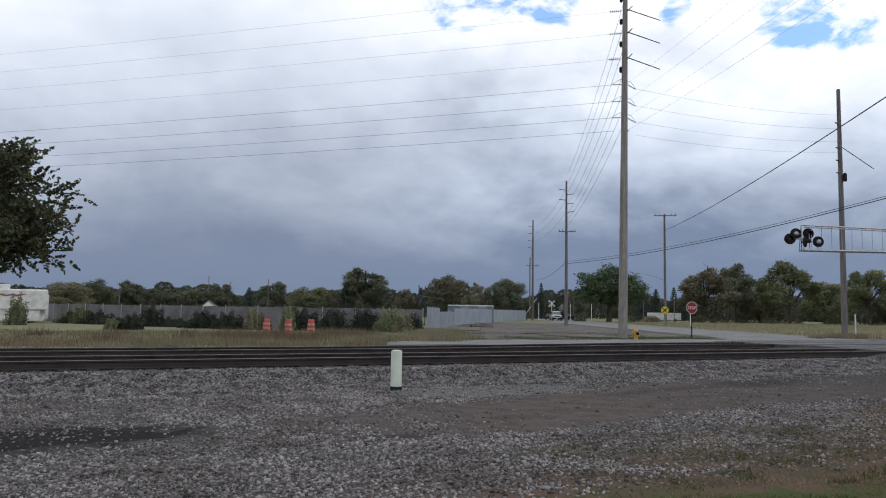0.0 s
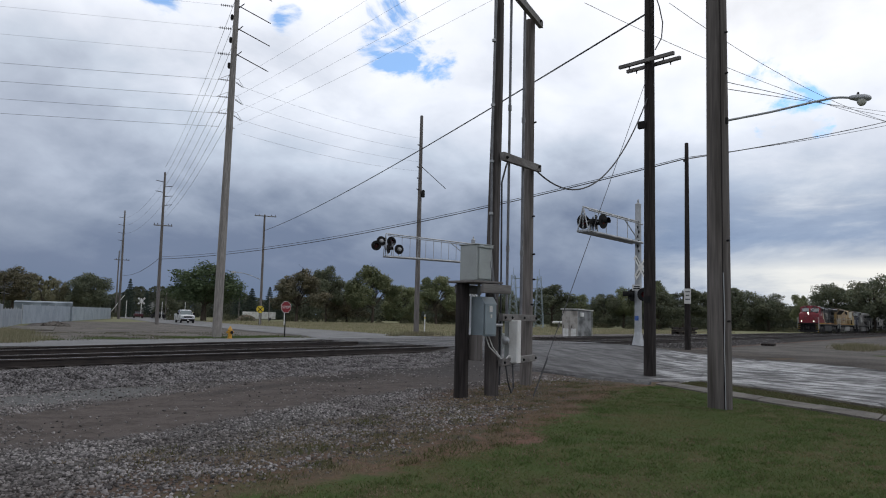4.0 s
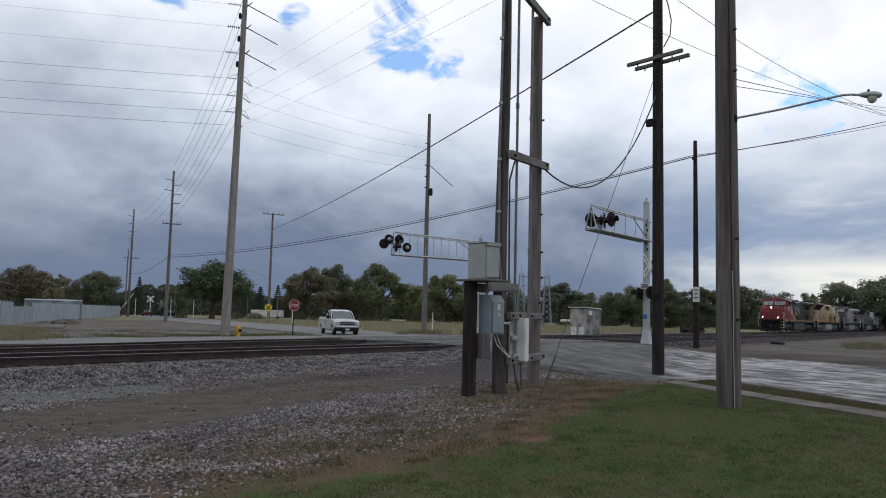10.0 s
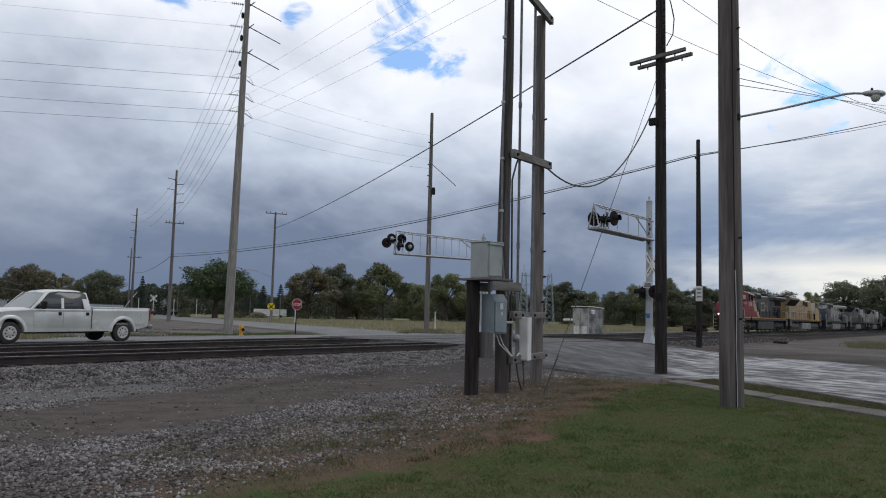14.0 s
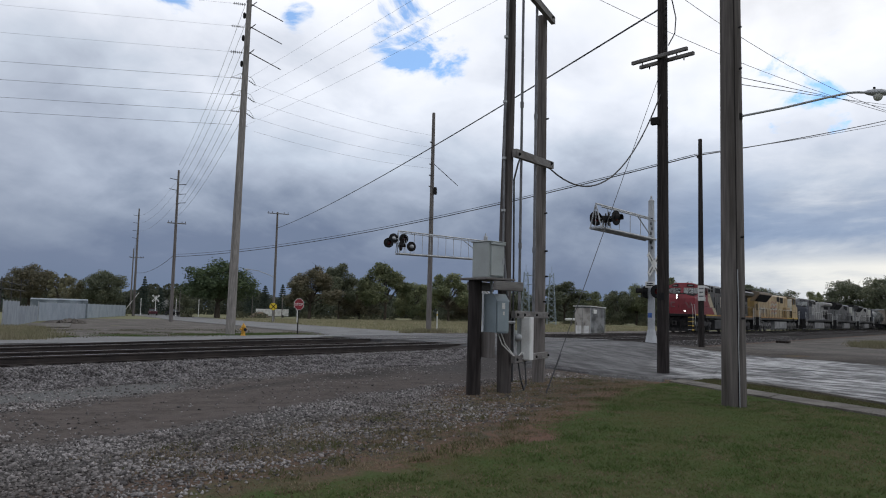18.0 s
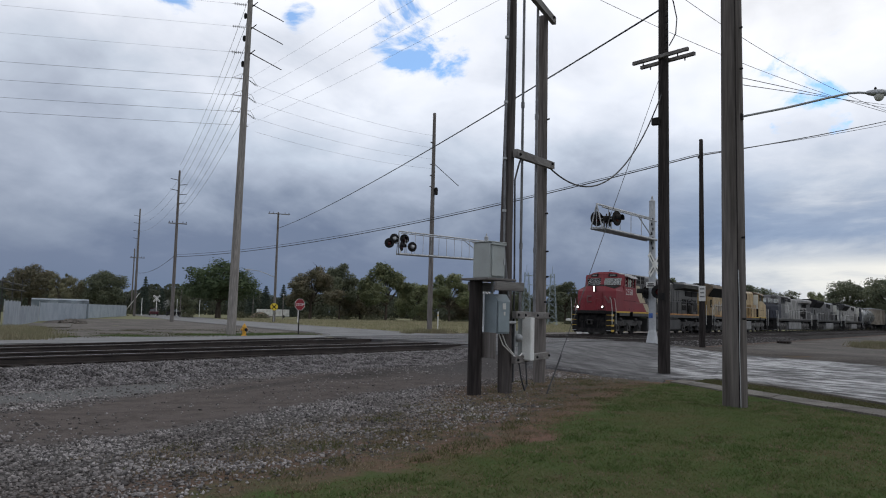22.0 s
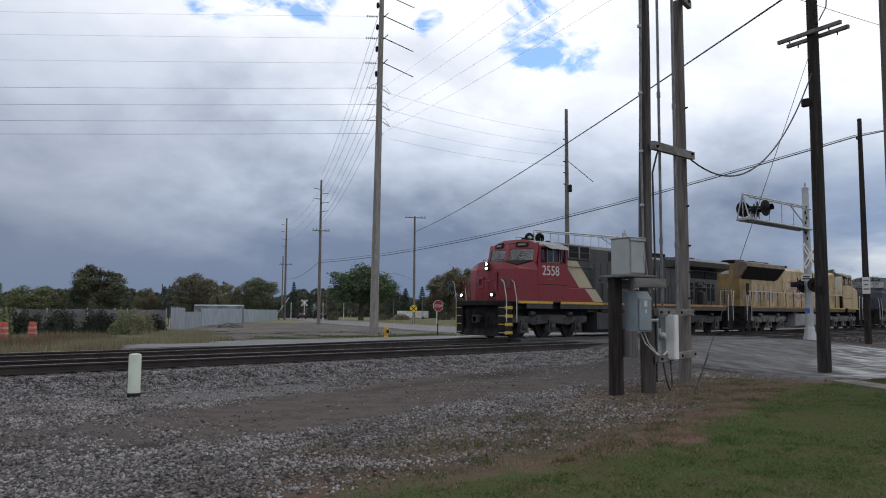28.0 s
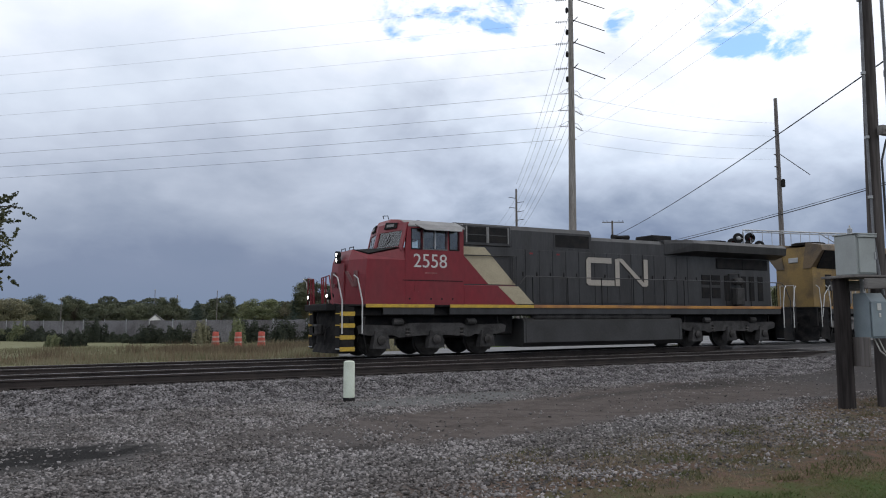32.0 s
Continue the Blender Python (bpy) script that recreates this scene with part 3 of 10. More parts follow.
def road_material():
    """Worn concrete carriageway with dark patched asphalt; wet sheen is painted as pale streaks along the way."""
    m = bpy.data.materials.new("patched_road")
    m.use_nodes = True
    nt = m.node_tree
    b = nt.nodes["Principled BSDF"]
    b.inputs["Specular IOR Level"].default_value = 0.18
    co = nt.nodes.new("ShaderNodeTexCoord")
    turn = nt.nodes.new("ShaderNodeMapping")
    turn.inputs["Rotation"].default_value = (0, 0, radians(33))
    nt.links.new(co.outputs["Object"], turn.inputs[0])

    def noise_(scale, stretch, detail=4.0):
        mp = nt.nodes.new("ShaderNodeMapping")
        mp.inputs["Scale"].default_value = stretch
        nt.links.new(turn.outputs[0], mp.inputs[0])
        n = nt.nodes.new("ShaderNodeTexNoise")
        n.inputs["Scale"].default_value = scale
        n.inputs["Detail"].default_value = detail
        nt.links.new(mp.outputs[0], n.inputs["Vector"])
        return n.outputs["Fac"]

    def graded(v, stops):
        r = nt.nodes.new("ShaderNodeValToRGB")
        ramp(r, stops)
        nt.links.new(v, r.inputs["Fac"])
        return r.outputs["Color"]

    def mixed(f, a, c, how="MIX"):
        n = nt.nodes.new("ShaderNodeMix")
        n.data_type = "RGBA"
        n.blend_type = how
        if isinstance(f, float):
            n.inputs["Factor"].default_value = f
        else:
            nt.links.new(f, n.inputs["Factor"])
        nt.links.new(a, n.inputs["A"])
        nt.links.new(c, n.inputs["B"])
        return n.outputs["Result"]

    long_ = noise_(1.5, (1.0, 0.26, 1.0), 10.0)
    blot = noise_(2.2, (1.0, 0.7, 1.0), 10.0)
    half = nt.nodes.new("ShaderNodeMix")
    half.inputs["Factor"].default_value = 0.5
    nt.links.new(long_, half.inputs["A"])
    nt.links.new(blot, half.inputs["B"])
    streak = half.outputs["Result"]
    patch = noise_(0.35, (1.0, 0.5, 1.0))
    # the palest stops paint bright highlights into the worn concrete
    pale = graded(streak, [(0.40, (0.060, 0.058, 0.058)), (0.45, (0.120, 0.117, 0.117)), (0.51, (0.23, 0.227, 0.227)), (0.58, (0.40, 0.397, 0.395))])
    dark = graded(streak, [(0.35, (0.048, 0.046, 0.047)), (0.5, (0.068, 0.065, 0.065)), (0.68, (0.100, 0.097, 0.096))])
    sep = nt.nodes.new("ShaderNodeSeparateXYZ")
    nt.links.new(co.outputs["Object"], sep.inputs[0])
    near = nt.nodes.new("ShaderNodeMapRange")
    near.inputs["From Min"].default_value = 0.1
    near.inputs["From Max"].default_value = 1.5
    slant = nt.nodes.new("ShaderNodeMath")
    slant.operation = "MULTIPLY_ADD"
    slant.inputs[1].default_value = -0.33
    nt.links.new(sep.outputs["X"], slant.inputs[0])
    nt.links.new(sep.outputs["Y"], slant.inputs[2])
    nt.links.new(slant.outputs[0], near.inputs["Value"])
    both = nt.nodes.new("ShaderNodeMath")
    both.operation = "MAXIMUM"
    nt.links.new(near.outputs[0], both.inputs[0])
    nt.links.new(graded(patch, [(0.54, 0.0), (0.62, 0.7)]), both.inputs[1])
    c = mixed(both.outputs[0], pale, dark)
    # tarred cracks
    vor = nt.nodes.new("ShaderNodeTexVoronoi")
    vor.feature = "DISTANCE_TO_EDGE"
    vor.inputs["Scale"].default_value = 0.45
    nt.links.new(turn.outputs[0], vor.inputs["Vector"])
    c = mixed(graded(vor.outputs["Distance"], [(0.0, 0.85), (0.03, 0.0)]), c, graded(patch, [(0.0, (0.03, 0.03, 0.031)), (1.0, (0.04, 0.04, 0.041))]))
    grain = noise_(26.0, (1, 1, 1), 3.0)
    c = mixed(0.35, c, graded(grain, [(0.3, 0.0), (0.7, 1.0)]), "OVERLAY")
    nt.links.new(c, b.inputs["Base Color"])
    nt.links.new(graded(streak, [(0.35, 0.75), (0.6, 0.5)]), b.inputs["Roughness"])
    bp = nt.nodes.new("ShaderNodeBump")
    bp.inputs["Strength"].default_value = 0.4
    bp.inputs["Distance"].default_value = 0.01
    nt.links.new(grain, bp.inputs["Height"])
    nt.links.new(bp.outputs[0], b.inputs["Normal"])
    return m


M_ROAD = road_material()

# ---- roads, crossing and tracks ----
road = strip("road", np.concatenate([np.linspace(-40, 0, 9), np.linspace(1, 26.6, 40)]), road_left, road_right, 0.035, M_ROAD, "worn patched concrete road over the level crossing")
M_STREET = material("pale_street", (0.165, 0.162, 0.16), 0.7, 0, (0.125, 0.122, 0.12), 0.4, 20, 0.4, 0.3, 0.01)
M_DIRT = material("packed_dirt", (0.145, 0.13, 0.115), 0.92, 0, (0.098, 0.087, 0.077), 0.4, 12, 0.5, 0.5, 0.02)
along = strip("road", np.linspace(26.9, 39.0, 15), lambda y: 10.0 + 0.35 * (y - 27), lambda y: 50 + 0 * y, 0.03, M_STREET, "grey asphalt street beside the railway", 40)


def side_mid(y):
    return np.interp(y, [39, 42, 64.5, 93, 143, 267, 409], [44, 47, 56.4, 68, 93, 164, 248])


side_street = strip("road", np.concatenate([np.linspace(39.02, 98, 26), np.linspace(104, 409, 16)]), lambda y: side_mid(y) - 5.7, lambda y: side_mid(y) + 5.7, 0.03, M_STREET, "pale concrete street leading away between trees")
lot_far = strip("pavement", np.linspace(39.4, 97, 22), lambda y: np.interp(y, [39, 54, 79, 97], [17.5, 24.2, 38.3, 48.0]), lambda y: side_mid(y) - 5.9, 0.02, M_DIRT, "packed dirt lot beside the street")
lot_east = strip("pavement", np.linspace(27.2, 40, 12), lambda y: np.interp(y, [27, 38.9, 39.3, 40], [50.1, 50.1, 51.2, 51.6]), lambda y: 110 + 0 * y, 0.024, M_DIRT, "dirt shoulder along the tracks")
lot_yard = strip("pavement", np.linspace(0.0, 13.6, 12), lambda y: road_right(y) + 0.05, lambda y: 150 + 0 * y, 0.02, material("yard_gravel", (0.125, 0.112, 0.10), 0.92, 0, (0.085, 0.077, 0.07), 0.35, 18, 0.5, 0.6, 0.02), "brown gravel yard beside the road")


def path_left(y):
    """Lawn-side edge of the narrow sidewalk."""
    return np.interp(y, [-8, 1.7, 6.7], [7.2, 14.72, 18.6])


def kerb():
    """A low worn concrete edge on the road, the path on the lawn's side of it and the broken lip of the apron."""
    mb = MB()
    ys = np.linspace(-8, 6.2, 30)
    rings = []
    for y in ys:
        x = float(road_left(y)) - 0.02
        z = float(land(x, y))
        rings.append([(x - 0.14, y, z - 0.1), (x, y, z - 0.1), (x, y, z + 0.035), (x - 0.03, y, z + 0.05), (x - 0.14, y, z + 0.05)])
    mb.loft(rings)
    ob = part("kerb", mb, M_WALK)
    tagged(ob, "worn sunken concrete kerb between grass and road", "kerb", kind="structure")
    slabs = new("pavement")
    tagged(slabs, "narrow concrete sidewalk slabs in the lawn", "pavement", kind="structure")
    y = -8.0
    while y < 6.4:
        m = MB()
        y1 = min(y + 1.16, 6.7)
        a = [float(path_left(v)) for v in (y, y1)]
        b = [float(path_left(v)) + 0.92 for v in (y, y1)]
        z = float(land(a[0], y)) + random.uniform(0.025, 0.04)
        m.loft([[(a[0], y, z - 0.12), (b[0], y, z - 0.12), (b[1], y1, z - 0.12), (a[1], y1, z - 0.12)], [(a[0], y, z), (b[0], y, z), (b[1], y1, z), (a[1], y1, z)]])
        part("slab", m, M_WALK, slabs)
        y = y1 + 0.025
    lip = MB()
    rings = []
    for i in range(40):
        k = i / 39
        y = 10.9 - 4.1 * k
        x = float(np.interp(y, [6.8, 8.3, 9.3, 10.1, 10.9], [18.5, 19.2, 19.45, 19.4, 18.9])) + 0.05 * math.sin(i * 1.7)
        w = 0.10 + 0.05 * math.sin(i * 0.9)
        z = float(land(x, y)) + 0.03
        rings.append([(x - w - 0.25, y, z - 0.12), (x + w, y, z - 0.12), (x + w, y, z + 0.035), (x, y, z + 0.05 + 0.015 * math.sin(i * 2.3)), (x - w, y, z + 0.02)])
    tagged(part("kerb", lip.loft(rings), M_ASPHALT), "broken dark asphalt lip along the apron", "kerb", kind="structure")


kerb()

RAIL_PROF = [(-0.07, -0.17), (0.07, -0.17), (0.07, -0.155), (0.012, -0.14), (0.010, -0.045), (0.036, -0.035), (0.036, -0.006), (0.028, 0.0), (-0.028, 0.0), (-0.036, -0.006), (-0.036, -0.035), (-0.010, -0.045), (-0.012, -0.14), (-0.07, -0.155)]


def tie_mesh():
    return MB().box(-0.115, 0.115, -1.30, 1.30, -0.36, -0.165, c=0.012).mesh("tie", M_TIE)


def dip(x):
    """The farther track sinks a little west of the crossing."""
    return -0.08 * float(smooth_step(-21, -7, -x))


def track(name, yc, x0, x1, label, single, sunk=False):
    """Two rails on ties; single: the stretch whose ties are pieces of their own."""
    t = new(name)
    t.matrix_basis = pose(0, yc, 0)
    tagged(t, label, "railway track", kind="structure")
    for s in (-0.754, 0.754):
        ends = [x0, x0 + 30] + [-4.0 + 2.6 * k for k in range(11)] + [x1] if sunk else [x0, x1]
        low = [dip(x) if sunk else 0.0 for x in ends]
        part("rail", MB().loft([[(x, s + a, b + d) for a, b in RAIL_PROF] for x, d in zip(ends, low)]), M_RAIL, t)
        part("rail_head", MB().loft([[(x, s + a, b + d) for a, b in ((-0.024, -0.004), (0.024, -0.004), (0.024, 0.0035), (-0.024, 0.0035))] for x, d in zip(ends, low)]), M_RAILTOP, t, "polished running surface")
    me = tie_mesh()
    rest = []
    x = x0
    while x < x1:
        off = random.uniform(-0.05, 0.05), random.uniform(-1.2, 1.2), random.uniform(-0.012, 0.012) + (dip(x) if sunk else 0.0)
        if not (24.1 < x < 36.4):
            if single[0] < x < single[1]:
                o = new("tie", me)
                o.parent = t
                o.matrix_basis = pose(x, off[0], off[2], 0, 0, off[1])
            else:
                rest.append(pose(x, off[0], off[2], 0, 0, off[1]))
        x += 0.53
    mb = MB()
    for m in rest:
        mb.box(-0.115, 0.115, -1.30, 1.30, -0.36, -0.165, m)
    tagged(part("ties", mb, M_TIE, t), "dark creosoted ties", kind="stuff")
    return t


track("track", Y_A, -70, 330, "nearer railway track of rusty rails on dark ties", (-12, 24.2))
track("track", Y_B, -70, 330, "farther railway track of rusty rails on dark ties", (0, 0.1), True)


def ballast(name, x0, x1, y_near, y_far, label):
    """A bank of broken stone under a track, open at its end towards the road."""
    n = 60
    mb = MB()
    rings = []
    for i in range(n + 1):
        x = x0 + (x1 - x0) * i / n
        j = 0.05 * math.sin(x * 1.7) + 0.04 * math.sin(x * 4.1)
        rings.append([(x, y_near - 2.15 + j, -0.56), (x, y_near - 1.45 + j * 0.6, -0.36), (x, y_near - 0.72 + j * 0.3, -0.195), (x, y_near, -0.185), (x, (y_near + y_far) / 2, -0.24 + dip(x)), (x, y_far, -0.185 + dip(x)), (x, y_far + 0.7 + j, -0.2 + dip(x)), (x, y_far + 2.2 + j, -0.56)])
    mb.loft(rings)
    return tagged(part(name, mb, M_GRIME_SHADE), label, "ballast", kind="structure")


ballast("ballast", -70, 24.3, Y_A - 1.0, Y_B + 1.0, "grey crushed stone ballast under both tracks")
ballast("ballast", 36.5, 330, Y_A - 1.0, Y_B + 1.0, "grey crushed stone ballast beyond the crossing")


def crossing():
    """Timber and asphalt panels that carry the road over the rails."""
    c = new("pavement")
    tagged(c, "dark rubber and asphalt level crossing panels", "crossing", kind="structure")
    for yc in (Y_A, Y_B):
        for lo, hi in ((-1.45, -0.80), (-0.68, 0.68), (0.80, 1.45)):
            for k in range(5):
                x0 = 24.2 + k * 2.45
                m = MB().box(x0, x0 + 2.43, yc + lo, yc + hi, -0.2, -0.004 + random.uniform(-0.004, 0.004), c=0.012)
                part("panel", m, M_ASPHALT, c)


crossing()


def ballast_end():
    """Rounded dark end of the near bank where the road crosses."""
    rings = []
    for k in range(13):
        a = radians(-115 + 115 * k / 12)
        j = 1 + 0.06 * math.sin(k * 2.3)
        rings.append([(22.9 + r * j * math.cos(a), 16.35 + r * j * math.sin(a), z) for r, z in ((0.0, -0.165), (0.45, -0.17), (0.8, -0.21), (1.05, -0.34), (1.3, -0.6), (0.0, -0.7))])
    tagged(part("ballast_end", MB().loft(rings), M_GRIME_SHADE), "dark rounded end of the bank beside the road", "ballast", kind="structure")


ballast_end()

# ---- poles and wires ----
def wood_pole(base, height, r0, r1, mat, label, name="utility_pole", cat="utility pole", group=""):
    """A tapered round timber pole with a weathered top; returns the thing at its base."""
    t = empty(name, pose(base[0], base[1], base[2]), label, cat, group)
    mb = MB()
    rings = []
    n = 14
    for i in range(13):
        k = i / 12
        r = r0 + (r1 - r0) * k
        z = -0.3 + (height + 0.3) * k
        rings.append([(math.cos(6.28319 * j / n) * r * (1 + 0.02 * math.sin(3 * j + i)), math.sin(6.28319 * j / n) * r, z) for j in range(n)])
    rings.append([(p[0] * 0.8, p[1] * 0.8, p[2] + r1 * 0.35) for p in rings[-1]])
    part("shaft", mb.loft(rings), mat, t, smooth=True)
    return t


def insulator(t, p, d, k=4, r=0.075, name="insulator"):
    """A string of discs from p along d."""
    d = Vector(d).normalized()
    p = Vector(p)
    mb = MB().rod(p, p + d * (0.13 * k + 0.1), 0.016, n=5)
    for i in range(k):
        q = p + d * (0.1 + 0.13 * i)
        mb.rod(q, q + d * 0.045, r, r * 0.55, 8)
    part(name, mb, M_INSUL, t)


def wire(a, b, sag=0.0, r=0.014, n=14, mat=None, label="overhead wire strung between poles", parent=None):
    """A hanging wire between two places."""
    a, b = Vector(a), Vector(b)
    pts = [a.lerp(b, i / n) - Vector((0, 0, sag * 4 * (i / n) * (1 - i / n))) for i in range(n + 1)]
    ob = part("overhead_wire", MB().pipe(pts, r, 5), mat or M_WIRE_BRIGHT, parent)
    return tagged(ob, label, "wire")


# tall transmission pole with six arms either side
TALL, POLE2, POLE3, POLER, TPOLE = (31.07, 39.94), (54.46, 81.47), (79.4, 130.8), (52.9, 40.62), (72.4, 83.6)
out = Vector((-38.5, 32.0, 0)).normalized()          # the line that runs off over the field
fwd = Vector((23.4, 41.5, 0)).normalized()           # the line that runs on beside the street
nigh = Vector((-0.345, -1.0, 0)).normalized()        # the lines that come overhead


def tall_pole():
    t = wood_pole((*TALL, FAR), 25.2, 0.31, 0.15, M_POLE_PALE, "very tall grey wooden transmission pole with insulator arms")
    t.matrix_basis = pose(*TALL, FAR, 0.38, 0.49, 0)     # leans a little
    for z in (22.95, 21.4, 19.85, 18.1):
        z -= FAR
        insulator(t, Vector((0, 0, z)) + out * 0.2, out, 6, 0.11)
        side = Vector((fwd.x * 0.3 - out.x, fwd.y * 0.3 - out.y, 0)).normalized()
        tip = Vector((0.55, -0.65, 0)) * 2.7 + Vector((0, 0, z - 1.0))
        part("strut", MB().rod((0, 0, z + 0.14), tip, 0.035, 0.028, 6), M_POLE_DARK, t)
        part("bracket", MB().rod((0, 0, z - 0.2), Vector((0, 0, z + 0.35)) + side * 0.5, 0.04, 0.03, 6), M_INSUL, t)
        part("cutout", MB().turned((0, 0, 0), [(0.06, -0.2), (0.1, -0.1), (0.1, 0.12), (0.05, 0.2)], 8, m=Matrix.Translation(Vector((0, 0, z - 0.75)) + out * 0.26)), M_BLACK, t)
    for z in (16.35, 15.2, 14.1):
        z -= FAR
        insulator(t, Vector((0, 0, z)) + out * 0.18, out, 4, 0.07)
        insulator(t, Vector((0, 0, z - 0.05)) - out * 0.2, Vector((0.9, -0.3, -0.5)), 4, 0.07)
        jump = [Vector((0, 0, z)) + out * 0.9, Vector((0, 0, z + 0.3)) + out * 0.5 + Vector((0.1, -0.25, 0)), Vector((0.3, -0.3, z + 0.1)), Vector((0.75, -0.3, z - 0.35))]
        part("jumper", MB().pipe(jump, 0.012, 5), M_WIRE, t)
    insulator(t, Vector((0, 0, 13.2 - FAR)), Vector((0.9, -0.3, 0)), 2, 0.05)


tall_pole()
top = Vector((TALL[0] + 0.15, TALL[1] - 0.12, 0))
for z in (22.95, 21.4, 19.85, 18.1):
    wire(top + out * 0.95 + Vector((0, 0, z)), top + out * 105 + Vector((0, 0, z - 0.2)), 0.5, 0.006)
    wire(top + Vector((0.2, 0.2, z - 0.6)), Vector((*POLE2, z * 0.8 + 0.4)), 0.9, 0.013)
for z in (16.35, 15.2, 14.1, 13.2):
    wire(top + out * 0.7 + Vector((0, 0, z)), top + out * 105 + Vector((0, 0, z - 0.4)), 0.6, 0.0095, mat=M_WIRE)
    wire(top + Vector((0.1, -0.1, z)), top + nigh * 62 + Vector((0, 0, z + 0.3)), 0.7, 0.005)
    wire(top + Vector((0.7, -0.3, z - 0.3)), Vector((*POLER, 17.1 - (16.35 - z) * 0.95)), 0.35, 0.007)
for z, z2 in ((16.3, 13.6), (15.1, 12.9), (14.0, 12.2)):
    wire(top + Vector((0.2, 0.2, z)), Vector((*POLE2, z2)), 0.8, 0.012)


def street_pole(at, height, r0, r1, label, arms, sticks):
    t = wood_pole((*at, FAR), height - FAR, r0, r1, M_POLE, label)
    for z, half in arms:
        z -= FAR
        d = Vector((0.87, -0.5, 0))
        a, b = -d * half, d * half
        m = Matrix.Translation((0, -0.18, z)) @ Matrix.Rotation(math.atan2(d.y, d.x), 4, "Z")
        part("crossarm", MB().box(-half, half, -0.055, 0.055, -0.06, 0.06, m, 0.01), M_TIMBER, t)
        for k in (-0.9, -0.55, 0.55, 0.9):
            part("insulator", MB().turned((d.x * half * k, d.y * half * k - 0.18, z + 0.06), [(0.02, 0), (0.03, 0.08), (0.055, 0.1), (0.05, 0.18), (0.02, 0.22)], 7), M_INSUL, t)
    for z, sgn in sticks:
        z -= FAR
        part("standoff", MB().rod((0, 0, z), (0.85 * sgn, -0.5 * sgn, z + 0.15), 0.045, 0.035, 6), M_INSUL, t)
    return t


street_pole(POLE2, 18.1, 0.23, 0.12, "tall grey wooden power pole with standoff insulators beside the street", [(11.5, 1.1)], [(16.3, 1), (15.1, 1), (14.0, 1), (16.9, -1), (15.6, -1)])
street_pole(POLE3, 19.7, 0.25, 0.13, "tall grey wooden power pole far along the street", [(10.4, 1.2)], [(18.3, -1), (16.9, -1), (15.4, -1), (14, -1)])
street_pole(TPOLE, 15.2, 0.21, 0.13, "grey wooden pole with one long crossarm", [(15.0, 1.55)], [])
street_pole((118.0, 196.0), 17.5, 0.24, 0.14, "grey wooden power pole in the distance", [(15.0, 1.2)], [])
for z in (18.3, 16.9, 15.4):
    wire((*POLE2, z - 1.2), (*POLE3, z), 1.0, 0.012)
    wire((*POLE3, z), (118.0, 196.0, z - 2), 1.4, 0.014)
wire((*POLE2, 7.6), (*POLE3, 7.6), 0.8, 0.03, mat=M_WIRE)


def pole_r():
    t = wood_pole((*POLER, FAR), 19.15 - FAR, 0.24, 0.14, M_POLE, "grey wooden power pole with dead-end insulators past the crossing")
    for z in (17.0, 15.0, 14.0, 13.0):
        insulator(t, Vector((-0.1, 0, z)), Vector((-0.9, -0.1, 0)), 3, 0.06)
    part("transformer", MB().turned((0.05, -0.34, 12.3), [(0.12, 0), (0.16, 0.06), (0.16, 0.55), (0.1, 0.66)], 10), M_BLACK, t)
    part("guy", MB().rod((0, 0, 15.2), (2.0, -1.4, 13.3), 0.03, 0.03, 6), M_BLACK, t, "dark guy brace")


pole_r()
# the two telephone cables and the heavier supply cable
SIGNP, DARK, NEARP = (40.13, 12.72), (22.24, 8.19), (14.55, 4.02)
for off, r in ((0.0, 0.030), (0.28, 0.018)):
    wire((54.6, 81.4, 7.4 + off), (40.05, 12.95, 9.9 + off * 0.3), 1.1, r, 24, M_WIRE, "black telephone cable sagging across the road")
    wire((40.05, 12.95, 9.9 + off * 0.3), (89.3, 0.25 - off, 23.8 - off * 2), 0.4, r, 14, M_WIRE, "black telephone cable sagging across the road")
wire((*TPOLE, 12.9), (*DARK, 10.8), 0.65, 0.030, 26, M_WIRE, "heavy black supply cable over the crossing")
wire((54.35, 25.42, 26.78), (94.81, 6.03, 23.0), 1.0, 0.022, 14, M_WIRE)
wire((56.81, 19.3, 26.24), (94.81, 6.03, 22.95), 1.3, 0.022, 14, M_WIRE)
wire((*NEARP, 5.79), (94.99, 1.22, 22.55), 0.25, 0.008, 14, M_WIRE)
wire((*NEARP, 5.64), (94.99, 1.19, 23.57), 0.25, 0.008, 14, M_WIRE)


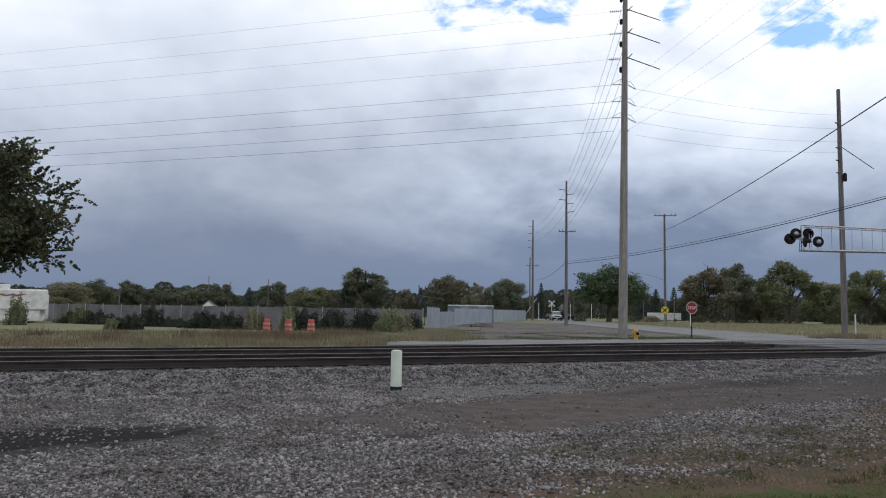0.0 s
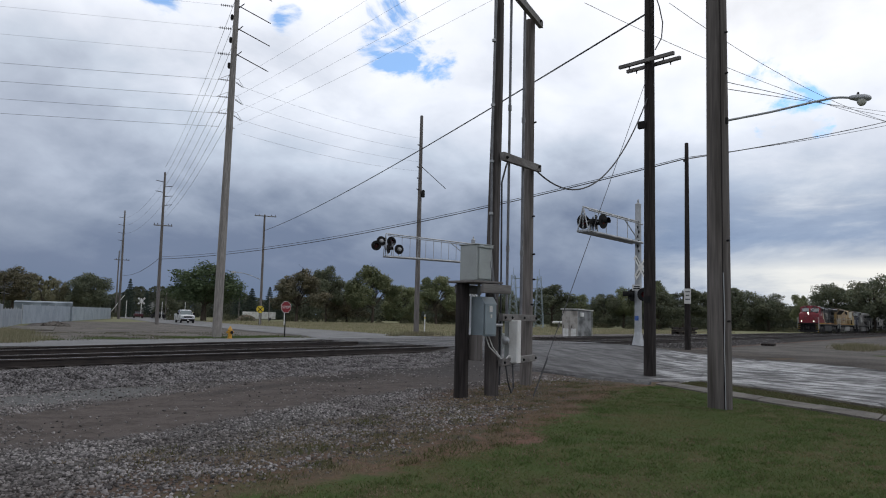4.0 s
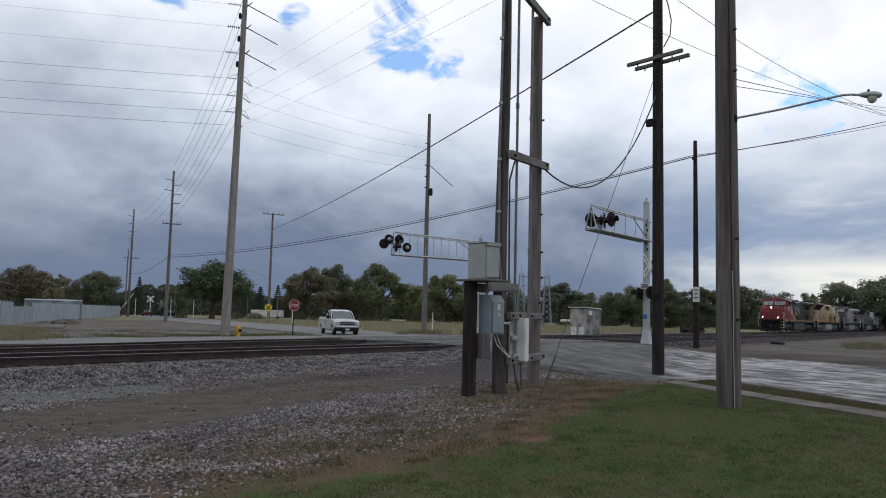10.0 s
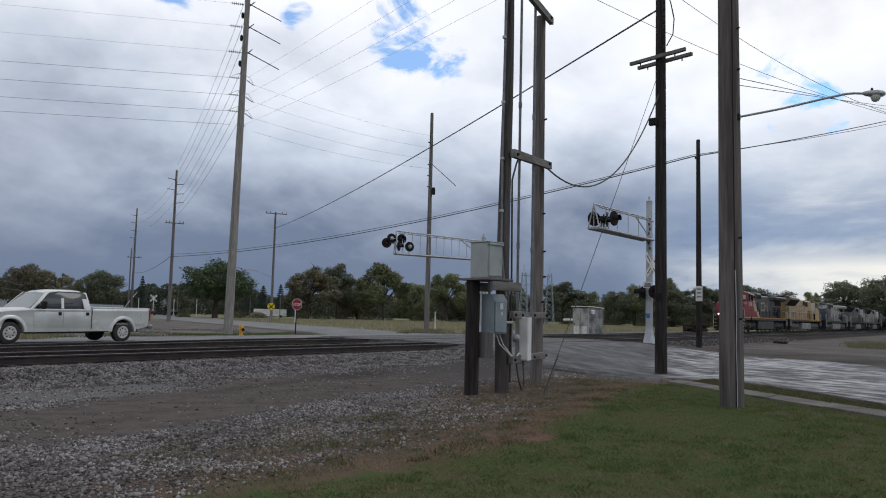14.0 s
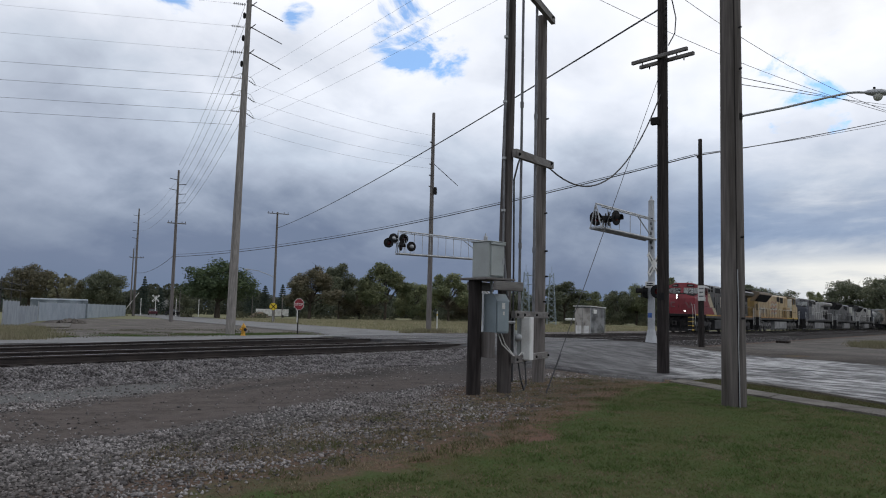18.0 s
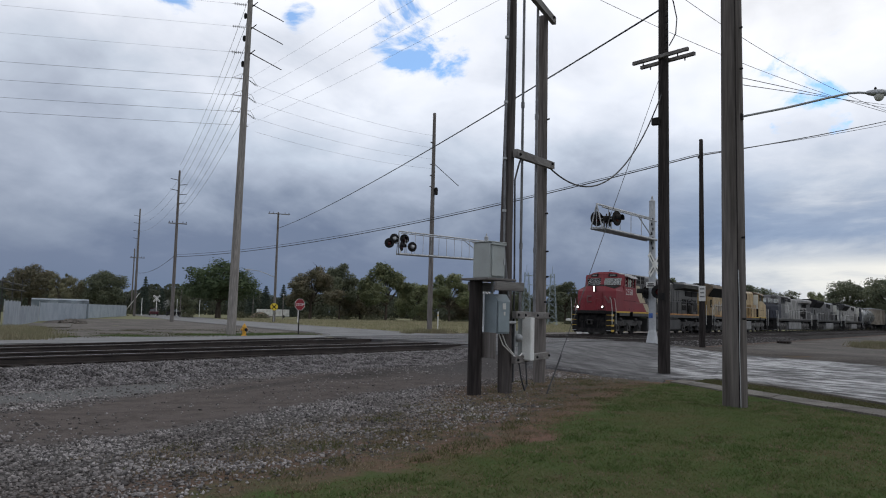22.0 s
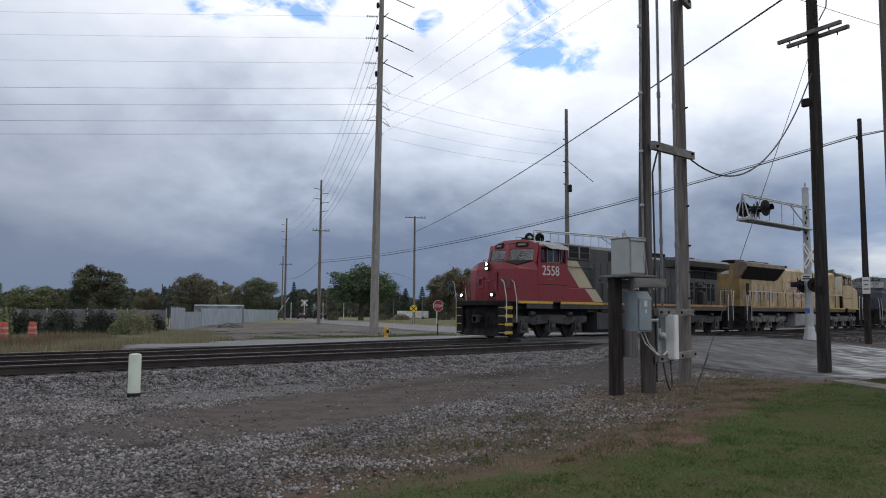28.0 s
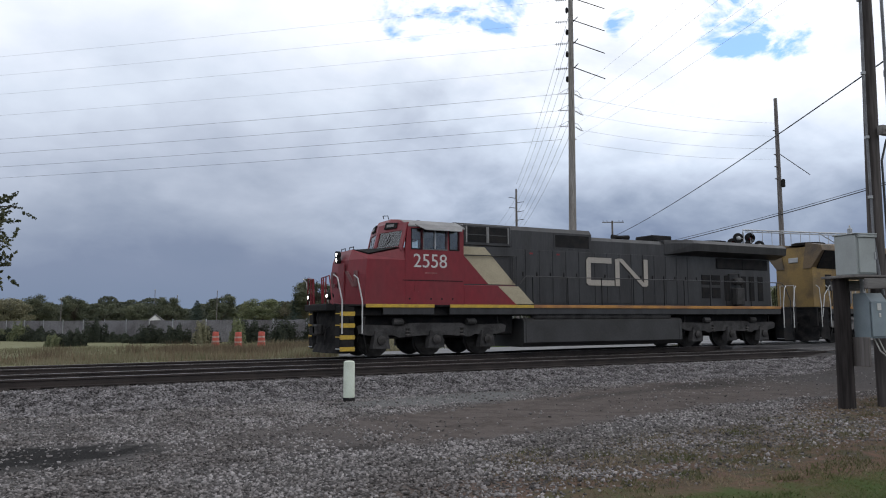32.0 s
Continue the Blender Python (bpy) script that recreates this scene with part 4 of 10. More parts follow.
def dark_pole():
    t = wood_pole((*DARK, -0.52), 14.0, 0.185, 0.14, M_POLE_DARK, "dark creosoted utility pole with a double crossarm", group="poles by the crossing")
    a = math.atan2(-1.86, -0.42)
    for k, z, half in ((-0.2, 9.70, 0.98), (0.2, 9.66, 0.96)):
        m = Matrix.Rotation(a, 4, "Z") @ Matrix.Translation((0.0, k, z))
        part("crossarm", MB().box(-half, half, -0.05, 0.05, -0.055, 0.055, m, 0.01), M_TIMBER, t)
        for x in (-0.6, 0.62):
            part("bolt", MB().rod(m @ Vector((x, 0, -0.05)), m @ Vector((x, 0, -0.14)), 0.02, n=5), M_BLACK, t)
    part("box", MB().box(-0.3, -0.16, 0.05, 0.28, 7.55, 7.78, c=0.02), M_BLACK, t, "small dark junction box")
    for i in range(9):
        z = 9.9 + i * 0.21
        part("bolt", MB().rod((-0.16, -0.14, z), (-0.24, -0.22, z), 0.022, n=5), M_BLACK, t)
    part("loop", MB().pipe([(0.1, -0.15, 10.1), (0.25, -0.3, 10.5), (0.3, -0.32, 11.0), (0.2, -0.25, 11.5), (0.1, -0.15, 11.9)], 0.018, 6), M_WIRE, t, "hanging cable loop")
    part("tag", MB().box(-0.2, -0.17, -0.1, 0.1, 2.2, 2.42), M_BLACK, t)


dark_pole()
wire((15.86, 8.75, 4.78), (*DARK, 8.2), 1.55, 0.021, 24, M_WIRE, "slack black cable from the timber frame to the dark pole")
wire((22.2, 8.25, 8.7), (13.65, 7.45, -0.44), 0.02, 0.008, 8, M_WIRE, "steel guy wire anchored in the ground")
wire((14.35, 7.5, 0.3), (13.65, 7.45, -0.44), 0.0, 0.015, 4, M_WIRE, "dark guard over the lower end of the guy wire")


M_POLE_BROWN = material("brown_weathered_pole", (0.142, 0.127, 0.119), 0.85, 0, (0.087, 0.077, 0.070), 5, 26, 0.25, 0.5, 0.012, (1, 1, 0.06))


def near_pole():
    t = wood_pole((*NEARP, LOT), 11.5, 0.222, 0.172, M_POLE_BROWN, "thick weathered wooden pole with a street lamp arm", group="poles by the crossing")
    # ground wire in a pale moulding, and the deep drying crack
    part("ground_wire", MB().pipe([(-0.176, -0.152, -0.1), (-0.170, -0.146, 0.5), (-0.180, -0.138, 1.1), (-0.168, -0.146, 1.7), (-0.176, -0.132, 2.5)], 0.009, 6), M_GALV, t, "thin pale ground-wire moulding")
    part("split", MB().pipe([(-0.176, -0.133, 0.0), (-0.170, -0.120, 3.0), (-0.160, -0.112, 6.5), (-0.145, -0.10, 11.0)], 0.010, 5), M_POLE_DARK, t, "dark split down the pole")
    arm = [(-0.05, -0.18, 5.40), (0.2, -0.9, 5.52), (0.40, -1.62, 5.66), (0.48, -1.92, 5.71), (0.52, -2.06, 5.71), (0.555, -2.2, 5.69)]
    part("lamp_arm", MB().pipe(arm, 0.022, 8), M_GALV, t, "bent grey tubular arm", True)
    part("bracket", MB().box(-0.09, -0.01, -0.215, -0.16, 5.34, 5.46, c=0.01), M_BLACK, t)
    for z in (1.6, 3.1, 6.3, 7.1):
        part("bolt", MB().rod((-0.12, -0.19, z), (-0.15, -0.24, z), 0.02, n=6), M_BLACK, t)
    # cobra-head lamp
    rings = []
    for x, w, h in ((0.0, 0.028, 0.028), (0.05, 0.055, 0.045), (0.13, 0.085, 0.06), (0.24, 0.095, 0.065), (0.33, 0.07, 0.05), (0.36, 0.025, 0.02)):
        rings.append([(x, math.cos(6.28319 * j / 12) * w, math.sin(6.28319 * j / 12) * h + 0.01) for j in range(12)])
    m = Matrix.Translation((0.55, -2.18, 5.685)) @ Matrix.Rotation(radians(-76), 4, "Z") @ Matrix.Rotation(radians(6), 4, "Y")
    head = part("lamp_head", MB().loft(rings, m=m), M_GALV, t, "grey cobra-head street lamp", True)
    part("lens", MB().turned((0.21, 0, -0.05), [(0.085, 0.02), (0.08, -0.02), (0.06, -0.065), (0.03, -0.085), (0.005, -0.09)], 14, m=m), glass_mat("lamp_glass", (0.55, 0.55, 0.5), 0.2), head, "round clear bowl", True)
    part("photocell", MB().turned((0.14, 0, 0.06), [(0.022, 0), (0.022, 0.04), (0.012, 0.055)], 8, m=m), M_BLACK, head)


near_pole()


M_FADED = material("faded_lettering", (0.16, 0.16, 0.16), 0.6)


def sign_pole():
    t = wood_pole((*SIGNP, -0.33), 11.1, 0.165, 0.10, M_POLE_DARK, "slim dark wooden pole carrying a small white sign")
    m = Matrix.Translation((-0.17, -0.06, 2.85)) @ Matrix.Rotation(radians(-90 + 17), 4, "Z")
    s = part("sign", MB().box(-0.17, 0.17, -0.012, 0.012, -0.40, 0.40, m, 0.006), M_WHITE, t, "white rectangular sign with dark lettering bars")
    for z, w in ((0.24, 0.12), (0.04, 0.09), (-0.17, 0.12)):
        part("lettering", MB().box(-w, w, -0.016, -0.0125, z - 0.035, z + 0.035, m), M_FADED, s)
    part("bracket", MB().box(-0.5, -0.1, -0.03, 0.03, 10.02, 10.12, c=0.01), M_BLACK, t)


sign_pole()


def h_frame():
    """Two poles joined by timbers, with conduits between, and the metal boxes."""
    t = empty("pole_frame", pose(13.35, 8.26, LOT), "pair of tall poles joined by timber braces with conduits", "utility pole", "poles by the crossing")
    other = Vector((15.80 - 13.35, 8.83 - 8.26, 0))
    u = other.normalized()
    side = Vector((u.y, -u.x, 0))
    a = math.atan2(u.y, u.x)
    for p, h, r0, r1, mat, n, bow in ((Vector((0, 0, 0)), 9.6, 0.150, 0.098, M_POLE_SLATE, "dark weathered pole with a bow", 0.05), (other, 8.9, 0.150, 0.112, M_POLE_GREYBROWN, "weathered grey pole", 0.0)):
        mb = MB()
        k = 16
        rings = []
        for i in range(15):
            f = i / 14
            z = -0.3 + (h + 0.3) * f
            r = r0 + (r1 - r0) * f
            dx = -bow * math.sin(f * 6.0)
            rings.append([(p.x + dx + math.cos(6.28319 * j / k) * r * (1 + 0.03 * math.sin(j * 3 + i * 0.3)), p.y + math.sin(6.28319 * j / k) * r, z) for j in range(k)])
        part("pole", mb.loft(rings), mat, t, n, True)
    # drying cracks, bolts and knots on the grey pole
    for z, off in ((3.1, -0.05), (4.0, 0.02), (1.9, 0.04), (6.3, -0.03), (2.5, -0.09)):
        q = other + side * 0.14 - u * (0.08 + off)
        part("bolt", MB().rod(q + Vector((0, 0, z)), q + side * 0.06 - u * 0.05 + Vector((0, 0, z)), 0.022, n=6), M_BLACK, t)
    d = other.length
    for z0, z1, w in ((4.93, 5.22, 0.085), (8.7, 8.85, 0.085)):
        m = Matrix.Rotation(a, 4, "Z") @ Matrix.Translation((0, -0.2, 0))
        mb = MB().loft([[(-0.15, y, z0 - w), (-0.15, y, z0 + w), (d + 0.25, y, z1 + w), (d + 0.25, y, z1 - w)] for y in (-0.05, 0.05)], m=m)
        b = part("brace", mb, M_TIMBER, t, "weathered grey cross timber")
        for x in (0.0, d):
            part("bolt", MB().turned((x, -0.05, z0 + (z1 - z0) * x / d), [(0.035, 0), (0.035, -0.02), (0.015, -0.05)], 6, "y", m), M_BLACK, b)
    for z in (1.58, 0.66):
        m = Matrix.Rotation(a, 4, "Z") @ Matrix.Translation((0, -0.21, z))
        b = part("brace", MB().box(-0.1, d - 0.08, -0.05, 0.05, -0.075, 0.075, m, 0.01), M_TIMBER, t, "weathered grey cross timber")
        for x in (0.02, 0.5, 1.4, d - 0.14):
            part("bolt", MB().turned((x, -0.05, 0), [(0.03, 0), (0.03, -0.02), (0.012, -0.04)], 6, "y", m), M_BLACK, b)
    # two slim conduits that run up behind the braces
    for k, r, mat in ((0.60, 0.030, M_CONDUIT), (1.66, 0.033, M_CONDUIT)):
        q = u * k + side * 0.11
        c = part("conduit", MB().rod(q + Vector((0, 0, 1.62)), q + Vector((0, 0, 9.5)), r, n=8), mat, t, "tall grey conduit", True)
        for z in (3.0, 6.1):
            part("coupling", MB().rod(q + Vector((0, 0, z)), q + Vector((0, 0, z + 0.12)), r * 1.35, n=8), mat, c)
    # pipe and cable strapped to the dark pole
    q = Vector((-0.150, -0.03, 0))
    c = part("conduit", MB().pipe([q + Vector((0.02, -0.10, 1.95)), q + Vector((0.0, -0.06, 2.3)), q + Vector((-0.01, 0, 3.0)), q + Vector((-0.045, 0, 5.2)), q + Vector((0.0, 0, 7.2)), q + Vector((0.06, 0, 9.4))], 0.026, 7), M_CONDUIT, t, "grey riser strapped to the pole", True)
    for z in (2.6, 3.7, 4.8, 6.0, 7.4):
        part("strap", MB().rod(q + Vector((-0.035, 0, z)), q + Vector((-0.035, 0, z + 0.05)), 0.045, n=8), M_GALV, c)
    q = Vector((0.085, -0.135, 0))
    part("cable", MB().pipe([q + Vector((0, 0, 0.2)), q + Vector((0.0, 0, 2.5)), q + Vector((-0.02, 0.01, 4.4)), q + Vector((0.04, -0.05, 4.75)), q + Vector((0.25, -0.02, 5.02))], 0.020, 6), M_WIRE, t, "black cable up the pole", True)
    # white enclosure on the lower rails
    m = Matrix.Rotation(a, 4, "Z") @ Matrix.Translation((d * 0.24, -0.30, 0.7))
    wb = part("enclosure", MB().box(-0.13, 0.13, -0.10, 0.10, -0.08, 0.83, m, 0.012), M_WHITE, t, "tall white metal enclosure")
    part("door", MB().box(-0.145, -0.13, -0.085, 0.085, -0.05, 0.8, m, 0.004), M_WHITE, wb)
    part("side_box", MB().box(-0.11, 0.13, 0.105, 0.2, -0.06, 0.80, m, 0.01), M_CABINET, wb, "grey box along one side of the white enclosure")
    m = Matrix.Rotation(a, 4, "Z") @ Matrix.Translation((d * 0.10, -0.05, 0.7))
    bb = part("backboard", MB().box(-0.14, 0.14, -0.04, 0.04, 0.0, 0.82, m, 0.008), M_TIMBER, t, "grey timber backboard")
    part("plate", MB().box(-0.165, -0.14, -0.13, 0.0, 0.02, 0.80, m, 0.004), M_GALV, bb, "slotted steel plate")
    part("meter", MB().turned((0, 0, 0), [(0.075, -0.02), (0.085, 0.0), (0.085, 0.05), (0.06, 0.1), (0.02, 0.115)], 14, "y", m @ Matrix.Translation((-0.02, -0.13, 0.40)) @ Matrix.Rotation(radians(180), 4, "Z")), M_GALV, t, "round electricity meter", True)
    part("meter_socket", MB().box(-0.08, 0.06, -0.12, -0.04, 0.22, 0.55, m, 0.01), M_CABINET, t)
    part("nipple", MB().rod((-0.28, -0.17, 1.42), (0.10, -0.16, 1.42), 0.032, n=8), M_GALV, t, "short pipe between the cabinets")
    for k in range(2):
        o = k * 0.12
        part("cable", MB().pipe([(-0.60 + o, -0.2, 1.22), (-0.46 + o, -0.22, 0.98), (-0.02 + o, -0.22, 0.74 - o * 0.5), (0.4, -0.16, 0.66 + o), (0.85, -0.08, 0.70 + o * 0.4)], 0.0125, 6), M_WHITE, t, "looping white cable", True)
    part("cable", MB().pipe([(0.30, -0.14, 0.64), (0.32, -0.2, 0.25), (0.45, -0.2, 0.02), (0.62, -0.16, 0.12), (0.66, -0.1, 0.64)], 0.018, 6), M_WIRE, t, "hanging black cable", True)
    part("riser_hook", MB().pipe([(0.0, 0.15, 9.3), (-0.10, 0.3, 9.0), (-0.06, 0.34, 8.7), (0.0, 0.2, 8.55)], 0.014, 5), M_WIRE, t)


h_frame()


def box_post():
    """A dark post with a shelf; a grey cabinet stands on it and a meter cabinet hangs on it."""
    t = empty("cabinet_post", pose(12.46, 8.42, LOT, 0, 0, -11), "short dark post with a timber shelf holding metal cabinets", "post")
    n = 12
    mb = MB().loft([[(math.cos(6.28319 * j / n) * r, math.sin(6.28319 * j / n) * r, z) for j in range(n)] for z, r in ((-0.3, 0.15), (1.2, 0.14), (2.24, 0.135))])
    part("post", mb, M_POLE_DARK, t, smooth=True)
    part("shelf", MB().box(-0.2, 0.62, -0.52, 0.24, 2.24, 2.285, c=0.008), M_TIMBER, t, "weathered board shelf")
    part("beam", MB().box(-0.05, 0.75, -0.62, -0.54, 2.04, 2.22, c=0.01), M_TIMBER, t, "weathered grey beam")
    part("beam", MB().box(-0.02, 0.7, 0.14, 0.22, 2.04, 2.22, c=0.01), M_TIMBER, t)
    cab = part("cabinet", MB().box(-0.10, 0.34, -0.46, 0.0, 2.29, 2.985, c=0.012), M_CABINET, t, "grey metal cabinet")
    part("door", MB().box(-0.05, 0.31, -0.485, -0.46, 2.32, 2.93, c=0.006), M_CABINET, cab)
    part("rain_lip", MB().box(-0.07, 0.33, -0.51, -0.46, 2.93, 2.975, c=0.006), M_CABINET, cab)
    part("top", MB().box(-0.12, 0.36, -0.49, 0.02, 2.985, 3.005, c=0.006), M_CABINET, cab)
    part("hasp", MB().box(0.27, 0.30, -0.50, -0.485, 2.55, 2.68), M_GALV, cab)
    m = Matrix.Translation((0.10, -0.22, 0))
    mc = part("meter_cabinet", MB().prism([(0.17, 1.2), (-0.17, 1.2), (-0.17, 1.82), (-0.205, 1.83), (-0.09, 1.98), (0.17, 1.98)], 0.10, 0.46, "x", m @ Matrix.Rotation(radians(0), 4, "Z")), M_CABINET_BLUE, t, "blue-grey meter cabinet with sloped hood")
    part("door", MB().box(0.115, 0.44, -0.41, -0.39, 1.23, 1.84, m @ Matrix.Translation((0, 0.205, 0)), 0.006), M_CABINET_BLUE, mc)
    part("label_plate", MB().box(0.23, 0.32, -0.416, -0.409, 1.68, 1.80, m @ Matrix.Translation((0, 0.203, 0)), 0.003), M_WHITE, mc, "small white notice plate")
    part("label_plate", MB().box(0.26, 0.31, -0.416, -0.409, 1.56, 1.63, m @ Matrix.Translation((0, 0.203, 0)), 0.003), M_WHITE, mc)
    part("board", MB().box(0.12, 0.16, -0.42, -0.06, 0.72, 1.22, c=0.006), M_POLE, t, "grey timber backboard")
    part("conduit", MB().rod((0.36, -0.1, 1.95), (0.36, -0.1, 2.24), 0.03, n=8), M_GALV, t)


box_post()


# ---- crossing signals ----
def flasher(parent, at, az, name="signal_lamp"):
    """One round flashing lamp: black backplate, hood and dark red lens."""
    m = Matrix.Translation(at) @ Matrix.Rotation(radians(az), 4, "Z")
    ob = part(name, MB().turned((0, 0, 0), [(0.02, 0.02), (0.335, 0.02), (0.345, 0.0), (0.335, -0.02), (0.17, -0.025)], 20, "y", m), M_BLACK, parent, "round black signal lamp", True)
    hood = []
    for y, r in ((-0.02, 0.16), (-0.3, 0.16)):
        hood.append([(math.cos(radians(-30 + 240 * j / 14)) * r, y, math.sin(radians(-30 + 240 * j / 14)) * r) for j in range(15)] + [(math.cos(radians(210 - 240 * j / 14)) * (r - 0.008), y, math.sin(radians(210 - 240 * j / 14)) * (r - 0.008)) for j in range(15)])
    part("hood", MB().loft(hood, m=m), M_BLACK, ob)
    part("lens", MB().turned((0, 0, 0), [(0.15, -0.022), (0.14, -0.04), (0.08, -0.06), (0.01, -0.065)], 16, "y", m), M_LENS, ob, "dark red lens")
    part("housing", MB().turned((0, 0, 0), [(0.14, 0.02), (0.13, 0.14), (0.08, 0.2), (0.01, 0.21)], 14, "y", m), M_GALV if random.random() < 0.4 else M_BLACK, ob)
    return ob


M_LENS = material("red_lens", (0.10, 0.015, 0.015), 0.2, 0, (0.07, 0.01, 0.01))


def crossbuck(parent, m, s=1.0):
    for a in (45, -45):
        k = m @ Matrix.Rotation(radians(a), 4, "Y") @ Matrix.Translation((0, 0.012 if a > 0 else -0.012, 0))
        blade = part("blade", MB().box(-0.6 * s, 0.6 * s, -0.006, 0.006, -0.115 * s, 0.115 * s, k, 0.004), M_WHITE, parent, "white crossbuck blade with dark lettering bars")
        for lo, hi in ((-0.5, -0.17), (0.17, 0.5)):
            part("lettering", MB().box(lo * s, hi * s, -0.010, -0.0065, -0.032 * s, 0.032 * s, k), M_FADED, blade)


def cantilever(base, top, arm_from, arm_to, depth, label, shown, root=0.0, bay=0.62):
    """A signal mast on a footing with a lattice arm and its lamps."""
    t = empty("crossing_signal", pose(*base), label, "signal", "crossing signals")
    b = Vector(base)
    h = top - base[2]
    part("footing", MB().box(-0.45, 0.45, -0.45, 0.45, -0.4, 0.08, c=0.03), M_WALK, t, "concrete footing")
    part("mast", MB().rod((0, 0, 0.08), (0, 0, h), 0.19, 0.15, 14), M_GALV, t, "silver steel mast", True)
    part("base_flare", MB().turned((0, 0, 0.08), [(0.36, 0), (0.34, 0.08), (0.2, 0.75), (0.19, 0.8)], 8), M_GALV, t)
    part("cap", MB().turned((0, 0, h), [(0.16, 0), (0.16, 0.03), (0.05, 0.12), (0.05, 0.25), (0.02, 0.3)], 10), M_GALV, t)
    a, e = Vector(arm_from) - b, Vector(arm_to) - b
    L = (e - a).length
    d = (e - a).normalized()
    w = Vector((-d.y, d.x, 0)).normalized() * 0.28
    upv = Vector((0, 0, depth))
    rootv = Vector((0, 0, root or depth))
    for s in (-1, 1):
        part("chord", MB().rod(a + w * s, e + w * s, 0.055, 0.05, 8), M_GALV, t, "lower tube of the arm", True)
    part("chord", MB().rod(a + rootv, e + upv, 0.05, 0.045, 8), M_GALV, t, "handrail tube of the arm", True)
    part("chord", MB().rod(a + rootv - Vector((0, 0, 0.16)) + w, e + upv - Vector((0, 0, 0.16)) + w, 0.03, 0.03, 6), M_GALV, t, "second rail of the arm", True)
    for i in range(10):
        p, q = a.lerp(e, i / 10), a.lerp(e, (i + 0.5) / 10)
        part("lacing", MB().rod(p + rootv.lerp(upv, i / 10), q + rootv.lerp(upv, (i + 0.5) / 10) - Vector((0, 0, 0.16)) + w, 0.016, n=4).rod(q + rootv.lerp(upv, (i + 0.5) / 10) - Vector((0, 0, 0.16)) + w, a.lerp(e, (i + 1) / 10) + rootv.lerp(upv, (i + 1) / 10), 0.016, n=4), M_GALV, t)
    n = int(L / bay)
    for i in range(n + 1):
        p = a.lerp(e, i / n)
        part("upright", MB().rod(p, p + rootv.lerp(upv, i / n), 0.02, n=5), M_GALV, t)
        if i % 2 == 0:
            part("rung", MB().rod(p - w, p + w, 0.02, n=5), M_GALV, t)
    part("deck", MB().loft([[tuple(a + w * k + Vector((0, 0, z))) for k, z in ((-0.9, -0.02), (0.9, -0.02), (0.9, 0.07), (-0.9, 0.07))], [tuple(e + w * k + Vector((0, 0, z))) for k, z in ((-0.9, -0.02), (0.9, -0.02), (0.9, 0.07), (-0.9, 0.07))]]), M_GALV, t, "steel grating of the arm")
    part("brace", MB().rod(a + rootv * 0.2, e.lerp(a, 0.72) + rootv.lerp(upv, 0.28), 0.03, n=6), M_GALV, t)
    part("end_frame", MB().rod(e - w, e + upv, 0.03, n=6).rod(e + w, e + upv, 0.03, n=6), M_GALV, t)
    for at, az in shown:
        p = Vector(at) - b
        flasher(t, p, az)
        foot = a.lerp(e, max(0.0, min(1.0, (p - a).dot(d) / L)))
        part("lamp_arm", MB().rod(p, (foot.x, foot.y, p.z), 0.03, n=6).rod((foot.x, foot.y, p.z), foot, 0.03, n=6), M_GALV, t)
    return t


far_signal = cantilever((46.79, 30.77, FAR), 6.9, (46.6, 30.85, 5.19), (39.82, 33.44, 5.19), 1.6, "silver cantilever crossing signal past the tracks", [((39.14, 33.7, 5.91), -40), ((39.54, 33.60, 6.25), 150), ((39.93, 33.25, 5.74), 20), ((40.34, 33.35, 6.28), -30), ((40.78, 33.0, 5.76), 150)], 1.42)
near_signal = cantilever((36.69, 14.11, -0.28), 7.05, (36.6, 14.12, 5.08), (30.9, 14.45, 5.10), 1.1, "silver cantilever crossing signal beside the road", [((31.56, 14.75, 5.62), -30), ((31.64, 14.15, 5.57), 200), ((31.5, 13.75, 5.58), -10), ((32.3, 14.6, 5.6), 200)], bay=1.05)
crossbuck(near_signal, Matrix.Translation((-0.16, -0.2, 4.1)) @ Matrix.Rotation(radians(-10), 4, "Z"), 1.25)
for k, az in (((-0.35, 0.35), 200), ((-0.35, -0.45), -70), ((0.3, 0.3), 110)):
    flasher(near_signal, Vector((k[0], k[1], 2.75)), az)
part("sign", MB().box(-0.2, -0.185, -0.24, 0.24, 2.95, 3.25), M_WHITE, near_signal, "small white plate with dark bars")
part("bars", MB().box(-0.207, -0.202, -0.18, 0.18, 3.02, 3.08).box(-0.207, -0.202, -0.15, 0.15, 3.12, 3.18), M_BLACK, near_signal)
part("notice", MB().box(-0.21, -0.195, -0.1, 0.1, 1.45, 1.68), material("blue_notice", (0.06, 0.14, 0.42), 0.5), near_signal, "small blue notice")
crossbuck(far_signal, Matrix.Translation((-0.24, -0.1, 3.6)) @ Matrix.Rotation(radians(-60), 4, "Z"), 0.95)
for k in range(7):
    part("climbing_lug", MB().rod((-0.16 - 0.14 * (k % 2), -0.10, 4.9 + 0.24 * k), (-0.34 - 0.14 * (k % 2), -0.16, 4.98 + 0.24 * k), 0.035, n=5), M_BLACK, near_signal, "dark lug on the mast")
part("ladder", MB().rod((0.3, -0.05, 0.3), (0.28, -0.05, 6.8), 0.02, n=5).rod((0.3, 0.3, 0.3), (0.28, 0.3, 6.8), 0.02, n=5), M_GALV, far_signal)

